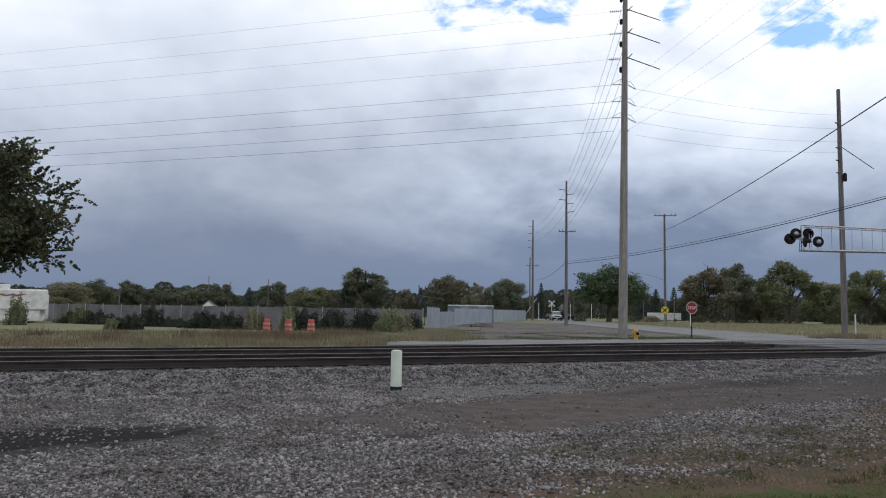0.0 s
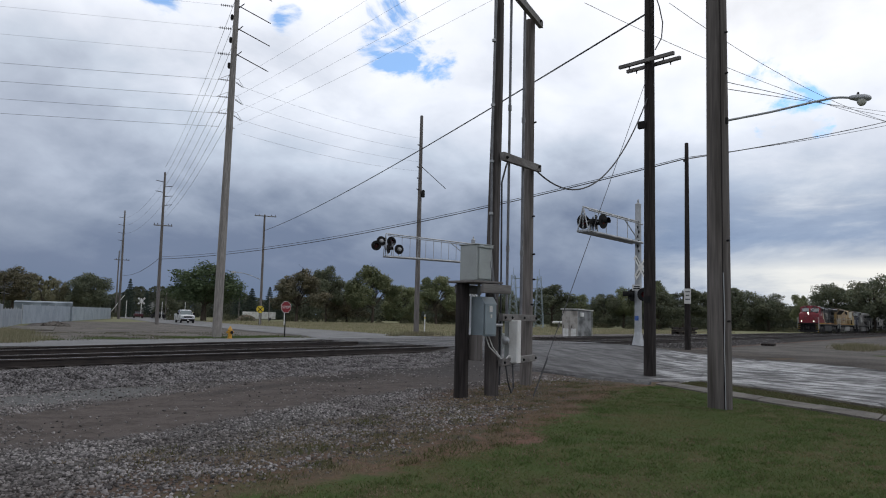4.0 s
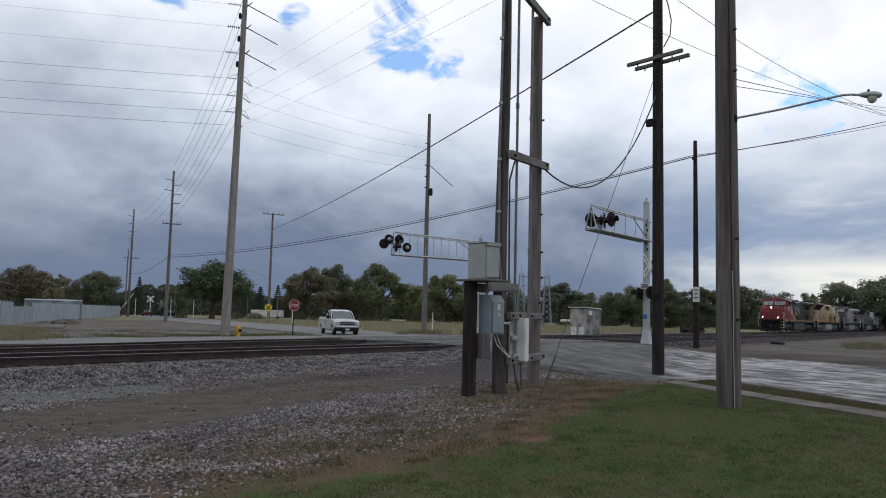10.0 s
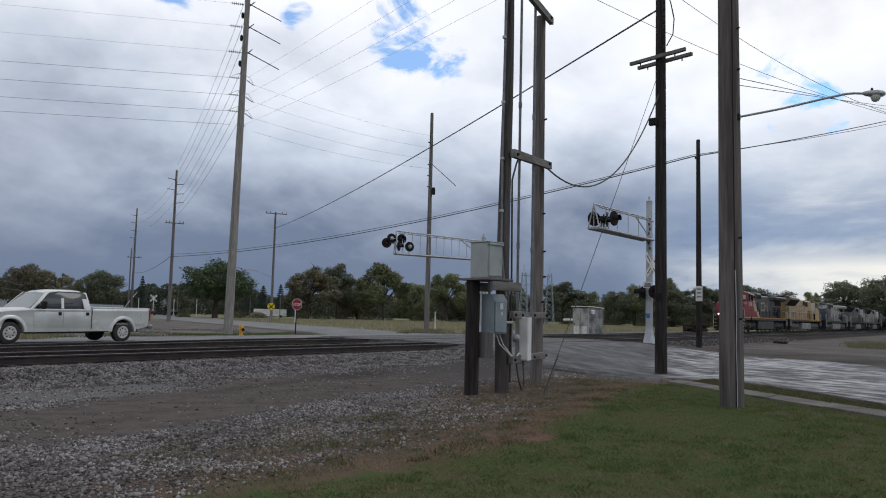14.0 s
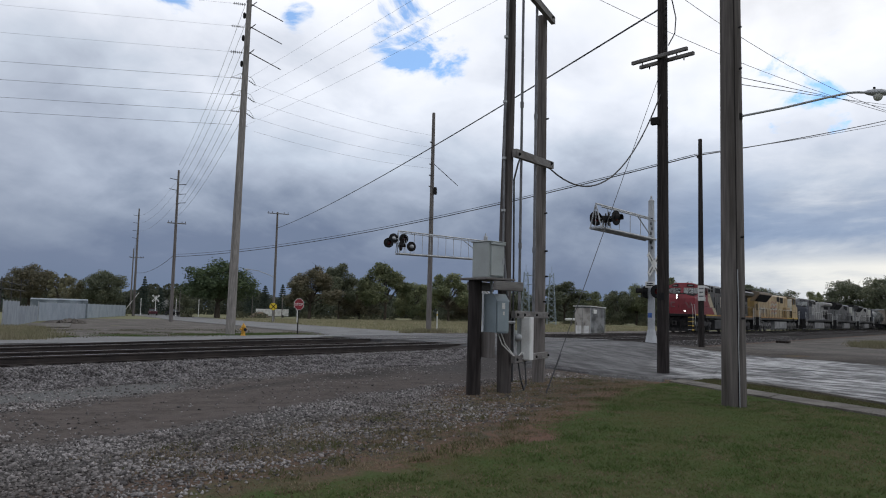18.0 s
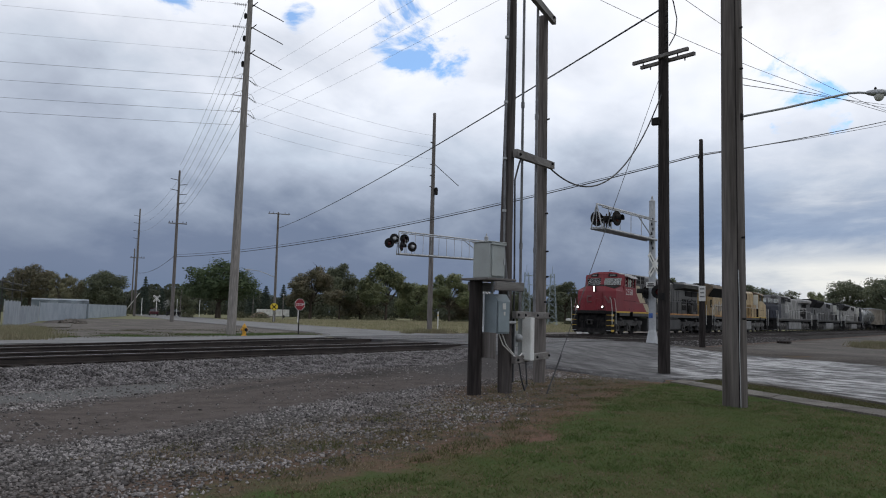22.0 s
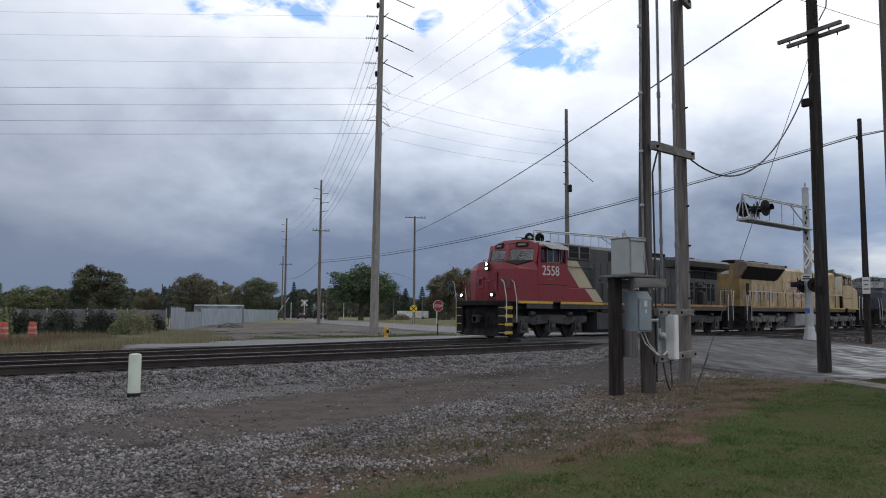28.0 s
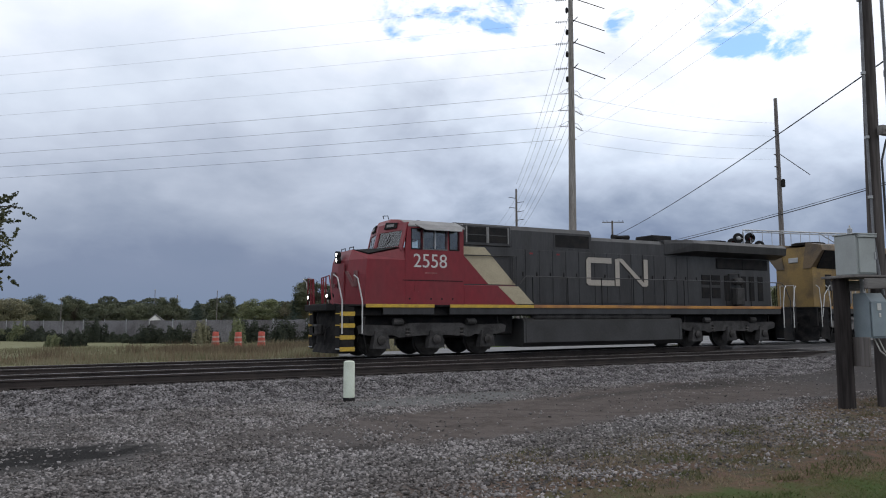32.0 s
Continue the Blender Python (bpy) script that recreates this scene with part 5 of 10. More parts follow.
# ---- the train ----
M_ENGRED = material("engine_red", (0.195, 0.011, 0.019), 0.46, 0, (0.15, 0.024, 0.029), 0.7, 9, 0.10, 0.04, 0.01, (1, 1, 0.45), spread=(0.48, 0.78))
M_ENGGREY = material("engine_dark_grey", (0.043, 0.042, 0.042), 0.36, 0, (0.027, 0.025, 0.025), 1.3, 14, 0.18, 0.05, 0.01, (1.5, 1, 0.3))
M_ENGROOF = material("engine_roof_grey", (0.26, 0.255, 0.25), 0.55, 0, (0.20, 0.195, 0.19), 1.2, 30, 0.3, 0.08)
M_EMBLEM = material("pale_emblem_paint", (0.40, 0.36, 0.31), 0.5, 0, (0.36, 0.33, 0.29), 1.0, 30, 0.2)
M_TAN = material("engine_tan", (0.44, 0.38, 0.26), 0.5, 0, (0.36, 0.31, 0.21), 1.0, 30, 0.2, 0.06)
M_STRIPE = material("sill_stripe", (0.46, 0.22, 0.05), 0.55, 0, (0.30, 0.14, 0.05), 1.5, 30, 0.2)
M_CREAMWALL = material("window_brightening_lining", (0.66, 0.66, 0.60), 0.7, 0, (0.56, 0.55, 0.50), 2, 30, 0.1)
M_STEPY = material("step_yellow", (0.56, 0.37, 0.04), 0.55, 0, (0.45, 0.30, 0.05), 6, 30, 0.2)
M_ENGYELLOW = material("engine_yellow", (0.46, 0.345, 0.185), 0.42, 0, (0.29, 0.20, 0.10), 0.9, 14, 0.35, 0.06, 0.01, (1.3, 1, 0.4))
M_ENGBROWN = material("engine_grey_brown", (0.16, 0.11, 0.06), 0.6, 0, (0.09, 0.07, 0.05), 1.2, 26, 0.3)
M_ENGFADED = material("engine_faded_grey", (0.15, 0.148, 0.147), 0.38, 0, (0.10, 0.10, 0.105), 0.8, 26, 0.3)
M_PALE = material("engine_pale_grey", (0.42, 0.43, 0.44), 0.5, 0, (0.30, 0.31, 0.32), 0.8, 26, 0.3)
M_NAVY = material("engine_navy", (0.024, 0.027, 0.040), 0.45, 0, (0.016, 0.018, 0.028), 1, 26, 0.2)
M_PLOW = material("scuffed_plow", (0.009, 0.009, 0.010), 0.86, 0, (0.03, 0.028, 0.027), 3, 30, 0.3, 0.2)
M_TRUCK = material("grimy_truck", (0.053, 0.050, 0.049), 0.78, 0.05, (0.023, 0.022, 0.021), 2.5, 24, 0.35, 0.3)
M_TANKG = material("fuel_tank_grime", (0.046, 0.045, 0.045), 0.5, 0.05, (0.032, 0.031, 0.030), 0.8, 18, 0.15, 0.08)
M_WHEEL = material("wheel_steel", (0.06, 0.055, 0.052), 0.55, 0.5, (0.035, 0.033, 0.03), 4, 40)
M_HAND = material("white_handrail", (0.62, 0.62, 0.60), 0.5, 0, (0.5, 0.5, 0.48))
M_LAMP = glow_mat("lit_headlamp", (1.0, 0.93, 0.86), 9.0)
# grey base stands in for the sky reflected in the windshield
M_SCREEN = glass_mat("reflection_grey_windshield", (0.16, 0.19, 0.19), 0.08)
M_TRUCKPALE = material("dusty_grey_truck", (0.15, 0.145, 0.14), 0.75, 0.1, (0.07, 0.067, 0.063), 2.5, 24, 0.4, 0.3)
M_DARKGLASS = glass_mat("dark_cab_glass", (0.02, 0.025, 0.03), 0.05)


def clear_glass():
    """Thin window glass: clear, with a sheen that grows at grazing angles."""
    m = bpy.data.materials.new("cab_window_glass")
    m.use_nodes = True
    nt = m.node_tree
    tr = nt.nodes.new("ShaderNodeBsdfTransparent")
    tr.inputs["Color"].default_value = (0.86, 0.9, 0.9, 1)
    gl = nt.nodes.new("ShaderNodeBsdfGlossy")
    gl.inputs["Roughness"].default_value = 0.03
    fr = nt.nodes.new("ShaderNodeFresnel")
    fr.inputs["IOR"].default_value = 1.9
    mx = nt.nodes.new("ShaderNodeMixShader")
    nt.links.new(fr.outputs[0], mx.inputs[0])
    nt.links.new(tr.outputs[0], mx.inputs[1])
    nt.links.new(gl.outputs[0], mx.inputs[2])
    nt.links.new(mx.outputs[0], nt.nodes["Material Output"].inputs[0])
    return m


M_GLASS = clear_glass()
WHEELS = []                            # (wheelset, radius) that roll with the train


def text_mesh(word, size, mat, m, parent, name, label=""):
    """Letters from the built-in font as a thin mesh."""
    cu = bpy.data.curves.new(name, "FONT")
    cu.body, cu.size, cu.extrude = word, size, 0.004
    cu.align_x = "CENTER"
    tmp = bpy.data.objects.new(name, cu)
    me = bpy.data.meshes.new_from_object(tmp)
    bpy.data.objects.remove(tmp)
    me.materials.append(mat)
    ob = new(name, me)
    ob.parent = parent
    ob.matrix_basis = m
    if label:
        tagged(ob, label)
    return ob


def truck(loco, xc, roll, M_TRUCK=M_TRUCK):
    """A three-axle truck: side frames with axle boxes, springs and brake rigging; wheelsets turn."""
    t = part("truck", MB().box(xc - 2.1, xc + 2.1, -0.6, 0.6, 0.55, 0.85, c=0.05), M_TRUCK, loco, "grimy three-axle truck")
    for s in (-1, 1):
        y0, y1 = (s * 1.13, s * 1.29) if s > 0 else (s * 1.29, s * 1.13)
        prof = [(-2.75, 0.95), (-2.6, 1.02), (-1.2, 0.98), (-0.95, 1.06), (0.95, 1.06), (1.2, 0.98), (2.6, 1.02), (2.75, 0.95), (2.7, 0.75), (2.35, 0.68), (1.5, 0.68), (1.3, 0.60), (0.5, 0.66), (-0.5, 0.66), (-1.3, 0.60), (-1.5, 0.68), (-2.35, 0.68), (-2.7, 0.75)]
        sf = part("side_frame", MB().prism([(xc + a, b) for a, b in prof], y0, y1), M_TRUCK, t)
        for a in (-1.95, 0.0, 1.95):
            ax = xc + a
            part("axle_box", MB().loft([[(ax - w, y, 0.26), (ax + w, y, 0.26), (ax + w * 0.7, y, 0.82), (ax - w * 0.7, y, 0.82)] for y, w in ((s * 1.16, 0.34), (s * 1.36, 0.30))]), M_TRUCK, sf)
            part("bearing_cap", MB().turned((ax, s * 1.36, 0.53), [(0.15, 0), (0.15, s * 0.06), (0.06, s * 0.08)], 12, "y"), M_WHEEL, sf)
        for a in (-1.0, 1.0):
            part("spring", MB().turned((xc + a, s * 1.22, 0.62), [(0.11, 0), (0.13, 0.05), (0.1, 0.1), (0.13, 0.15), (0.1, 0.2), (0.12, 0.28)], 10), M_WHEEL, sf)
            part("brake_cylinder", MB().turned((xc + a * 1.35, s * 1.3, 1.1), [(0.1, -0.18), (0.12, -0.1), (0.12, 0.12), (0.05, 0.2)], 10, "x"), M_TRUCK, sf)
        for a in (-2.45, 2.45):
            part("sand_pipe", MB().pipe([(xc + a, s * 1.2, 1.3), (xc + a * 1.02, s * 1.2, 0.8), (xc + a * 0.93, s * 0.9, 0.14)], 0.025, 5), M_TRUCK, sf)
    for a in (-1.95, 0.0, 1.95):
        prof = [(0.09, -1.0), (0.09, -0.82), (0.45, -0.80), (0.53, -0.79), (0.52, -0.70), (0.56, -0.68), (0.56, -0.66), (0.42, -0.67), (0.12, -0.68), (0.1, -0.6), (0.1, 0.6), (0.12, 0.68), (0.42, 0.67), (0.56, 0.66), (0.56, 0.68), (0.52, 0.70), (0.53, 0.79), (0.45, 0.80), (0.09, 0.82), (0.09, 1.0)]
        w = part("wheelset", MB().turned((0, 0, 0), prof, 24, "y"), M_WHEEL, t, "steel wheelset", True, pose(xc + a, 0, 0.53))
        for k in range(3):
            part("web_boss", MB().turned((0.3 * math.cos(k * 2.094), -0.805, 0.3 * math.sin(k * 2.094)), [(0.05, 0), (0.05, -0.012), (0.02, -0.014)], 8, "y"), M_TRUCK, w)
        if roll:
            WHEELS.append(w)


def handrail(loco, pts, posts, mat=None):
    part("handrail", MB().pipe(pts, 0.020, 6), mat or M_HAND, loco, "thin walkway handrail", True)
    for x, y, z0, z1 in posts:
        part("stanchion", MB().rod((x, y, z0), (x, y, z1), 0.019, n=6), M_BLACK, loco)


def steps(loco, x0, x1, mat_edge):
    """Corner steps in both sides."""
    for s in (-1, 1):
        well = part("step_well", MB().box(x0, x1, min(s * 1.05, s * 1.48), max(s * 1.05, s * 1.48), 0.22, 1.6, c=0.02), M_BLACK, loco)
        for k in range(4):
            z = 0.27 + k * 0.36
            part("tread", MB().box(x0 - 0.02, x1 + 0.02, min(s * 1.15, s * 1.495), max(s * 1.15, s * 1.495), z, z + 0.035), M_GALV if k == 0 else mat_edge, well)
            part("tread_edge", MB().box(x0, x1, min(s * 1.497, s * 1.512), max(s * 1.497, s * 1.512), z - 0.055, z + 0.075), mat_edge, well, "yellow step edge")


def underframe(loco, L, sill_mat, tank0, tank1, trucks, roll=True, tank_mat=M_TANKG, truck_mat=M_TRUCK, nose=0.0):
    part("frame", MB().box(0.55 + nose, L - 0.55, -1.30, 1.30, 1.30, 1.60, c=0.02), M_BLACK, loco, "black underframe")
    part("walkway", MB().box(0.45 + nose, L - 0.45, -1.52, 1.52, 1.60, 1.65), M_BLACK, loco)
    for s in (-1, 1):
        for a, b, m in ((1.6, 4.0, M_STEPY), (4.58, 7.92, M_STEPY), (7.92, L - 1.5, sill_mat)) if sill_mat is M_STRIPE else ((1.5, L - 1.5, sill_mat),):
            part("sill_stripe", MB().box(a, b, min(s * 1.50, s * 1.535), max(s * 1.50, s * 1.535), 1.555, 1.665, c=0.008), m, loco, "coloured sill stripe")
            part("sill", MB().box(max(a, 2.2), min(b, L - 1.5), min(s * 1.44, s * 1.50), max(s * 1.44, s * 1.50), 1.34, 1.555), M_ENGGREY, loco)
    # added black blocks that stop the view through and darken behind the wheels
    for a, b in ((1.7, tank0 - 0.15), (tank1 + 0.15, L - 1.7)):
        part("gear", MB().box(a, b, -0.98, 0.98, 0.62, 1.34, c=0.06), M_BLACK, loco, "plain black block added to darken the space between the wheels")
    prof = [(-1.34, 1.20), (-1.42, 1.12), (-1.42, 0.36), (-1.25, 0.20), (1.25, 0.20), (1.42, 0.36), (1.42, 1.12), (1.34, 1.20)]
    tk = part("fuel_tank", MB().prism(prof, tank0, tank1, "x"), tank_mat, loco, "grimy grey fuel tank")
    part("tank_band", MB().prism([(a * 1.008, b) for a, b in prof], tank0 + 0.1, tank0 + 0.16, "x").prism([(a * 1.008, b) for a, b in prof], tank1 - 0.16, tank1 - 0.1, "x"), M_TANKG, tk)
    part("air_reservoir", MB().turned((tank0 + 0.4, -1.30, 1.26), [(0.05, 0), (0.13, 0.1), (0.13, tank1 - tank0 - 1.0), (0.05, tank1 - tank0 - 0.9)], 12, "x"), M_TRUCK, loco)
    for xc in trucks:
        truck(loco, xc, roll, truck_mat)
    for x, d in ((nose, 1), (L, -1)):
        part("coupler", MB().box(min(x, x + d * 0.7), max(x, x + d * 0.7), -0.13, 0.13, 0.72, 1.0, c=0.03).box(min(x, x + d * 0.25), max(x, x + d * 0.25), -0.2, 0.2, 0.68, 1.04, c=0.05), M_TRUCK, loco)
        prof = [(x + d * 0.16, 0.14), (x + d * 0.30, 0.45), (x + d * 0.34, 0.85), (x + d * 0.30, 1.25), (x + d * 0.34, 1.46), (x + d * 0.46, 1.46), (x + d * 0.46, 0.75), (x + d * 0.32, 0.14)]
        pl = part("plow", MB().loft([[(a + d * (0.34 * (abs(y) / 1.5) ** 2.5), y * (0.95 if b < 0.3 else 1.0), min(b, 1.46 - 0.25 * max(0, abs(y) - 1.25))) for a, b in prof] for y in (-1.5, -1.3, -1.0, -0.6, 0, 0.6, 1.0, 1.3, 1.5)]), M_PLOW, loco, "black pilot plow")
        part("pilot", MB().box(min(x + d * 0.5, x + d * 0.6), max(x + d * 0.5, x + d * 0.6), -1.5, 1.5, 0.8, 1.62), M_BLACK, loco)
        for y in (-0.5, 0.42, 0.62):
            part("air_hose", MB().pipe([(x + d * 0.5, y, 1.0), (x + d * 0.25, y * 1.05, 0.9), (x + d * 0.18, y * 1.1, 0.55), (x + d * 0.22, y * 0.9, 0.4)], 0.03, 6), M_BLACK, pl)


def hood_doors(loco, x0, x1, y, z0, z1, step, mat):
    """Tall access doors with latches along one side of the hood."""
    x = x0
    s = 1 if y > 0 else -1
    while x + step <= x1 + 0.01:
        d = part("hood_door", MB().box(x + 0.025, x + step - 0.025, min(y, y + s * 0.018), max(y, y + s * 0.018), z0, z1, c=0.006), mat, loco)
        part("latch", MB().box(x + step - 0.12, x + step - 0.08, min(y + s * 0.018, y + s * 0.04), max(y + s * 0.018, y + s * 0.04), (z0 + z1) / 2, (z0 + z1) / 2 + 0.14), M_BLACK, d)
        x += step


def cab(loco, x0, x1, body, roof, face, number=None):
    """A wide-nose safety cab: nose, swept windshields, hollow cab with real windows, roof."""
    # nose: flat front with bevelled corners, tapering up to the windshield
    def ring(z, f):
        return [(1.22 + f, -0.74, z), (1.22 + f, 0.74, z), (1.58 + f * 0.8, 1.48, z), (x0 + 0.75, 1.525, z), (x0 + 0.75, -1.525, z), (1.58 + f * 0.8, -1.48, z)]
    top = [(1.45, -0.70, 3.42), (1.45, 0.70, 3.42), (1.74, 1.38, 3.22), (x0 + 0.75, 1.44, 3.50), (x0 + 0.75, -1.44, 3.50), (1.74, -1.38, 3.22)]
    part("nose", MB().loft([ring(1.65, 0.0), ring(2.6, 0.04), ring(3.08, 0.10), top]), face, loco, "wide red nose" if face is M_ENGRED else "")
    part("nose_deck", MB().loft([[(1.52, -0.66, 3.425), (1.52, 0.66, 3.425), (1.80, 1.28, 3.27), (x0 + 0.62, 1.34, 3.515), (x0 + 0.35, 0, 3.56), (x0 + 0.62, -1.34, 3.515), (1.80, -1.28, 3.27)], [(1.52, -0.66, 3.44), (1.52, 0.66, 3.44), (1.80, 1.28, 3.29), (x0 + 0.62, 1.34, 3.535), (x0 + 0.35, 0, 3.58), (x0 + 0.62, -1.34, 3.535), (1.80, -1.28, 3.29)]]), M_BLACK, loco, "black anti-glare deck")
    door = part("nose_door", MB().box(1.205, 1.24, -0.62, -0.06, 1.75, 2.98, c=0.008), face, loco)
    part("handle", MB().rod((1.18, -0.14, 2.2), (1.18, -0.14, 2.5), 0.014, n=5), M_BLACK, door)
    part("grab_iron", MB().pipe([(1.56, -0.55, 3.43), (1.56, -0.55, 3.53), (1.56, -0.2, 3.53), (1.56, -0.2, 3.43)], 0.014, 5).pipe([(1.56, 0.55, 3.43), (1.56, 0.55, 3.53), (1.56, 0.2, 3.53), (1.56, 0.2, 3.43)], 0.014, 5), M_BLACK, loco)
    H = 4.10
    # side walls in strips round the windows
    wins = [(x0 + 0.93, x0 + 1.28), (x0 + 1.36, x0 + 2.20), (x0 + 2.33, x0 + 2.66)]
    for s in (-1, 1):
        ya, yb = min(s * 1.46, s * 1.53), max(s * 1.46, s * 1.53)
        w = MB().box(x0 + 0.70, x1, ya, yb, 1.65, 3.47).box(x0 + 0.78, x1, ya, yb, H, 4.20)
        edges = [x0 + 0.70] + [v for p in wins for v in p] + [x1]
        for i in range(0, len(edges), 2):
            if i:
                w.box(edges[i], edges[i + 1], ya, yb, 3.47, H)
            else:
                w.prism([(x0 + 0.70, 3.47), (edges[1], 3.47), (edges[1], H), (x0 + 0.78, H)], ya, yb)
        side = part("cab_side", w, body, loco)
        for a, b in wins:
            part("window", MB().box(a, b, s * 1.49 - 0.006, s * 1.49 + 0.006, 3.47, H), M_GLASS, side, "cab side window")
            if b - a > 0.6:
                part("sash", MB().box((a + b) / 2 - 0.02, (a + b) / 2 + 0.02, min(s * 1.50, s * 1.525), max(s * 1.50, s * 1.525), 3.47, H), M_GALV, side, "bright sliding sash")
            ym, yn = min(s * 1.53, s * 1.542), max(s * 1.53, s * 1.542)
            part("window_frame", MB().box(a - 0.03, b + 0.03, ym, yn, 3.435, 3.47).box(a - 0.03, a, ym, yn, 3.47, H).box(b, b + 0.03, ym, yn, 3.47, H).box(a - 0.03, b + 0.03, ym, yn, H, H + 0.03), M_ENGFADED if b - a > 0.6 else M_BLACK, side)
        part("sunshade", MB().loft([[(x0 + 1.05, s * 1.50, 4.27), (x1 - 0.02, s * 1.50, 4.27), (x1 - 0.02, s * 1.50, 4.24), (x0 + 1.05, s * 1.50, 4.24)], [(x0 + 1.30, s * 1.80, 4.07), (x1 - 0.20, s * 1.80, 4.07), (x1 - 0.20, s * 1.80, 4.05), (x0 + 1.30, s * 1.80, 4.05)]]), roof, side, "sloping sunshade over the windows")
        part("seam", MB().box(x0 + 0.60, x1 - 0.05, min(s * 1.53, s * 1.536), max(s * 1.53, s * 1.536), 2.42, 2.445), M_BLACK, side)
        part("panel", MB().box(x0 + 1.02, x0 + 1.22, min(s * 1.53, s * 1.537), max(s * 1.53, s * 1.537), 2.08, 2.30), body, side)
        for k in (0.85, 1.62, 2.02, 2.42):
            part("lift_hole", MB().turned((x0 + k, s * 1.53, 1.84), [(0.032, 0), (0.032, s * 0.006)], 8, "y"), M_BLACK, side)
    # windshield wall: swept back from the centre post and leaning a little
    def at(y, z):
        return x0 + 0.22 + 0.32 * abs(y) / 1.34 + 0.16 * (z - 3.45) / 0.65
    def slab(y0, y1, z0, z1, t=0.05):
        a = [(at(y0, z0), y0, z0), (at(y1, z0), y1, z0), (at(y1, z1), y1, z1), (at(y0, z1), y0, z1)]
        return [a, [(p[0] + t, p[1], p[2]) for p in a]]
    fm = MB()
    for s in (-1, 1):
        for y0, y1, z0, z1 in ((0, 1.50, 3.40, 3.54), (0, 1.50, 4.06, 4.32), (1.32, 1.50, 3.54, 4.06), (0, 0.14, 3.54, 4.06)):
            fm.loft(slab(s * y0, s * y1, z0, z1))
    front = part("windshield_frame", fm, body, loco)
    for s in (-1, 1):
        pane = slab(s * 0.14, s * 1.32, 3.54, 4.06)[0]
        part("windshield", MB().loft([[(p[0] + 0.02, p[1], p[2]) for p in pane], [(p[0] + 0.03, p[1], p[2]) for p in pane]]), M_GLASS, front, "windshield pane")
        part("wiper", MB().rod((at(0.55, 3.56) - 0.02, s * 0.55, 3.56), (at(0.75, 3.95) - 0.02, s * 0.78, 3.95), 0.010, n=4), M_BLACK, front)
    rp = [(-1.53, 4.17), (-1.52, 4.22), (-0.90, 4.46), (-0.5, 4.52), (0.5, 4.52), (0.90, 4.46), (1.52, 4.22), (1.53, 4.17)]
    part("cab_roof", MB().loft([[(x0 + 0.80, a * 1.01, b + 0.004) for a, b in rp], [(x1 + 0.05, a * 1.01, b + 0.004) for a, b in rp]]), roof, loco, "pale grey cab roof")
    part("cab_front_cap", MB().loft([[(at(a, 4.3) - 0.01, a * 0.97, 4.10 + (b - 4.17) * 0.7) for a, b in rp], [(at(a, 4.3) + 0.10, a * 0.995, b - 0.01) for a, b in rp], [(x0 + 0.80, a, b) for a, b in rp]]), body, loco)
    for s in (-1, 1):
        b = part("number_board", MB().loft([[(at(y, z) - d_, y, z) for y, z in ((s * 0.40, 4.16), (s * 1.02, 4.16), (s * 1.00, 4.34), (s * 0.42, 4.40))] for d_ in (0.05, -0.12)]), M_BLACK, front, "black number board with faded bars")
        part("bars", MB().loft([[(at(y, z) - d_, y, z) for y, z in ((s * 0.52, 4.22), (s * 0.90, 4.22), (s * 0.90, 4.31), (s * 0.52, 4.31))] for d_ in (0.058, 0.045)]), M_ENGFADED, b)
    part("roof_rail", MB().pipe([(x0 + 0.4, -0.9, 4.44), (x0 + 0.36, -0.9, 4.56), (x0 + 0.36, -0.5, 4.60), (x0 + 0.4, -0.5, 4.50)], 0.014, 5), M_BLACK, front)
    part("antenna", MB().turned((x0 + 1.9, 0, 4.5), [(0.16, 0), (0.16, 0.05), (0.08, 0.1)], 12), M_BLACK, loco)
    part("cab_floor", MB().box(x0 + 0.76, x1, -1.46, 1.46, 1.66, 2.6), M_BLACK, loco)
    # pale wall and ceiling stand in for sky seen through the far windows
    for s in (-1, 1):
        part("cab_rear_wall", MB().box(x1 - 0.06, x1, min(s * 0.3, s * 1.46), max(s * 0.3, s * 1.46), 2.6, 4.16), M_CREAMWALL, loco, "cab wall painted cream to brighten the windows")
    part("ceiling_liner", MB().box(x0 + 0.85, x1 - 0.07, -1.44, 1.44, 4.13, 4.16), M_CREAMWALL, loco)
    part("control_stand", MB().box(x0 + 0.95, x0 + 1.35, 0.35, 0.75, 2.6, 3.5, c=0.05), M_BLACK, loco)
    part("seat", MB().box(x0 + 1.6, x0 + 2.05, -1.15, -0.7, 2.9, 3.05, c=0.04).box(x0 + 2.0, x0 + 2.1, -1.15, -0.7, 3.05, 3.62, c=0.04), M_BLACK, loco, "dark cab seat")


def engine_lights(loco, x_nose, x_ditch):
    for z in (3.30, 3.12):
        h = part("headlight", MB().turned((x_nose, 0.0, z), [(0.115, 0.1), (0.115, -0.045), (0.092, -0.045), (0.085, -0.01), (0.06, 0.0)], 16, "x"), M_BLACK, loco, "round headlight")
        part("lens", MB().turned((x_nose, 0.0, z), [(0.062, -0.025), (0.04, -0.035), (0.005, -0.04)], 16, "x"), M_LAMP, h, "lit lens")
    for y in (-0.93, 0.93):
        h = part("ditch_light", MB().turned((x_ditch, y, 1.92), [(0.05, 0.2), (0.12, 0.12), (0.12, -0.02)], 14, "x"), M_BLACK, loco, "ditch light on the front platform")
        part("lens", MB().turned((x_ditch, y, 1.92), [(0.060, -0.022), (0.04, -0.034), (0.005, -0.038)], 14, "x"), M_LAMP, h, "lit lens")


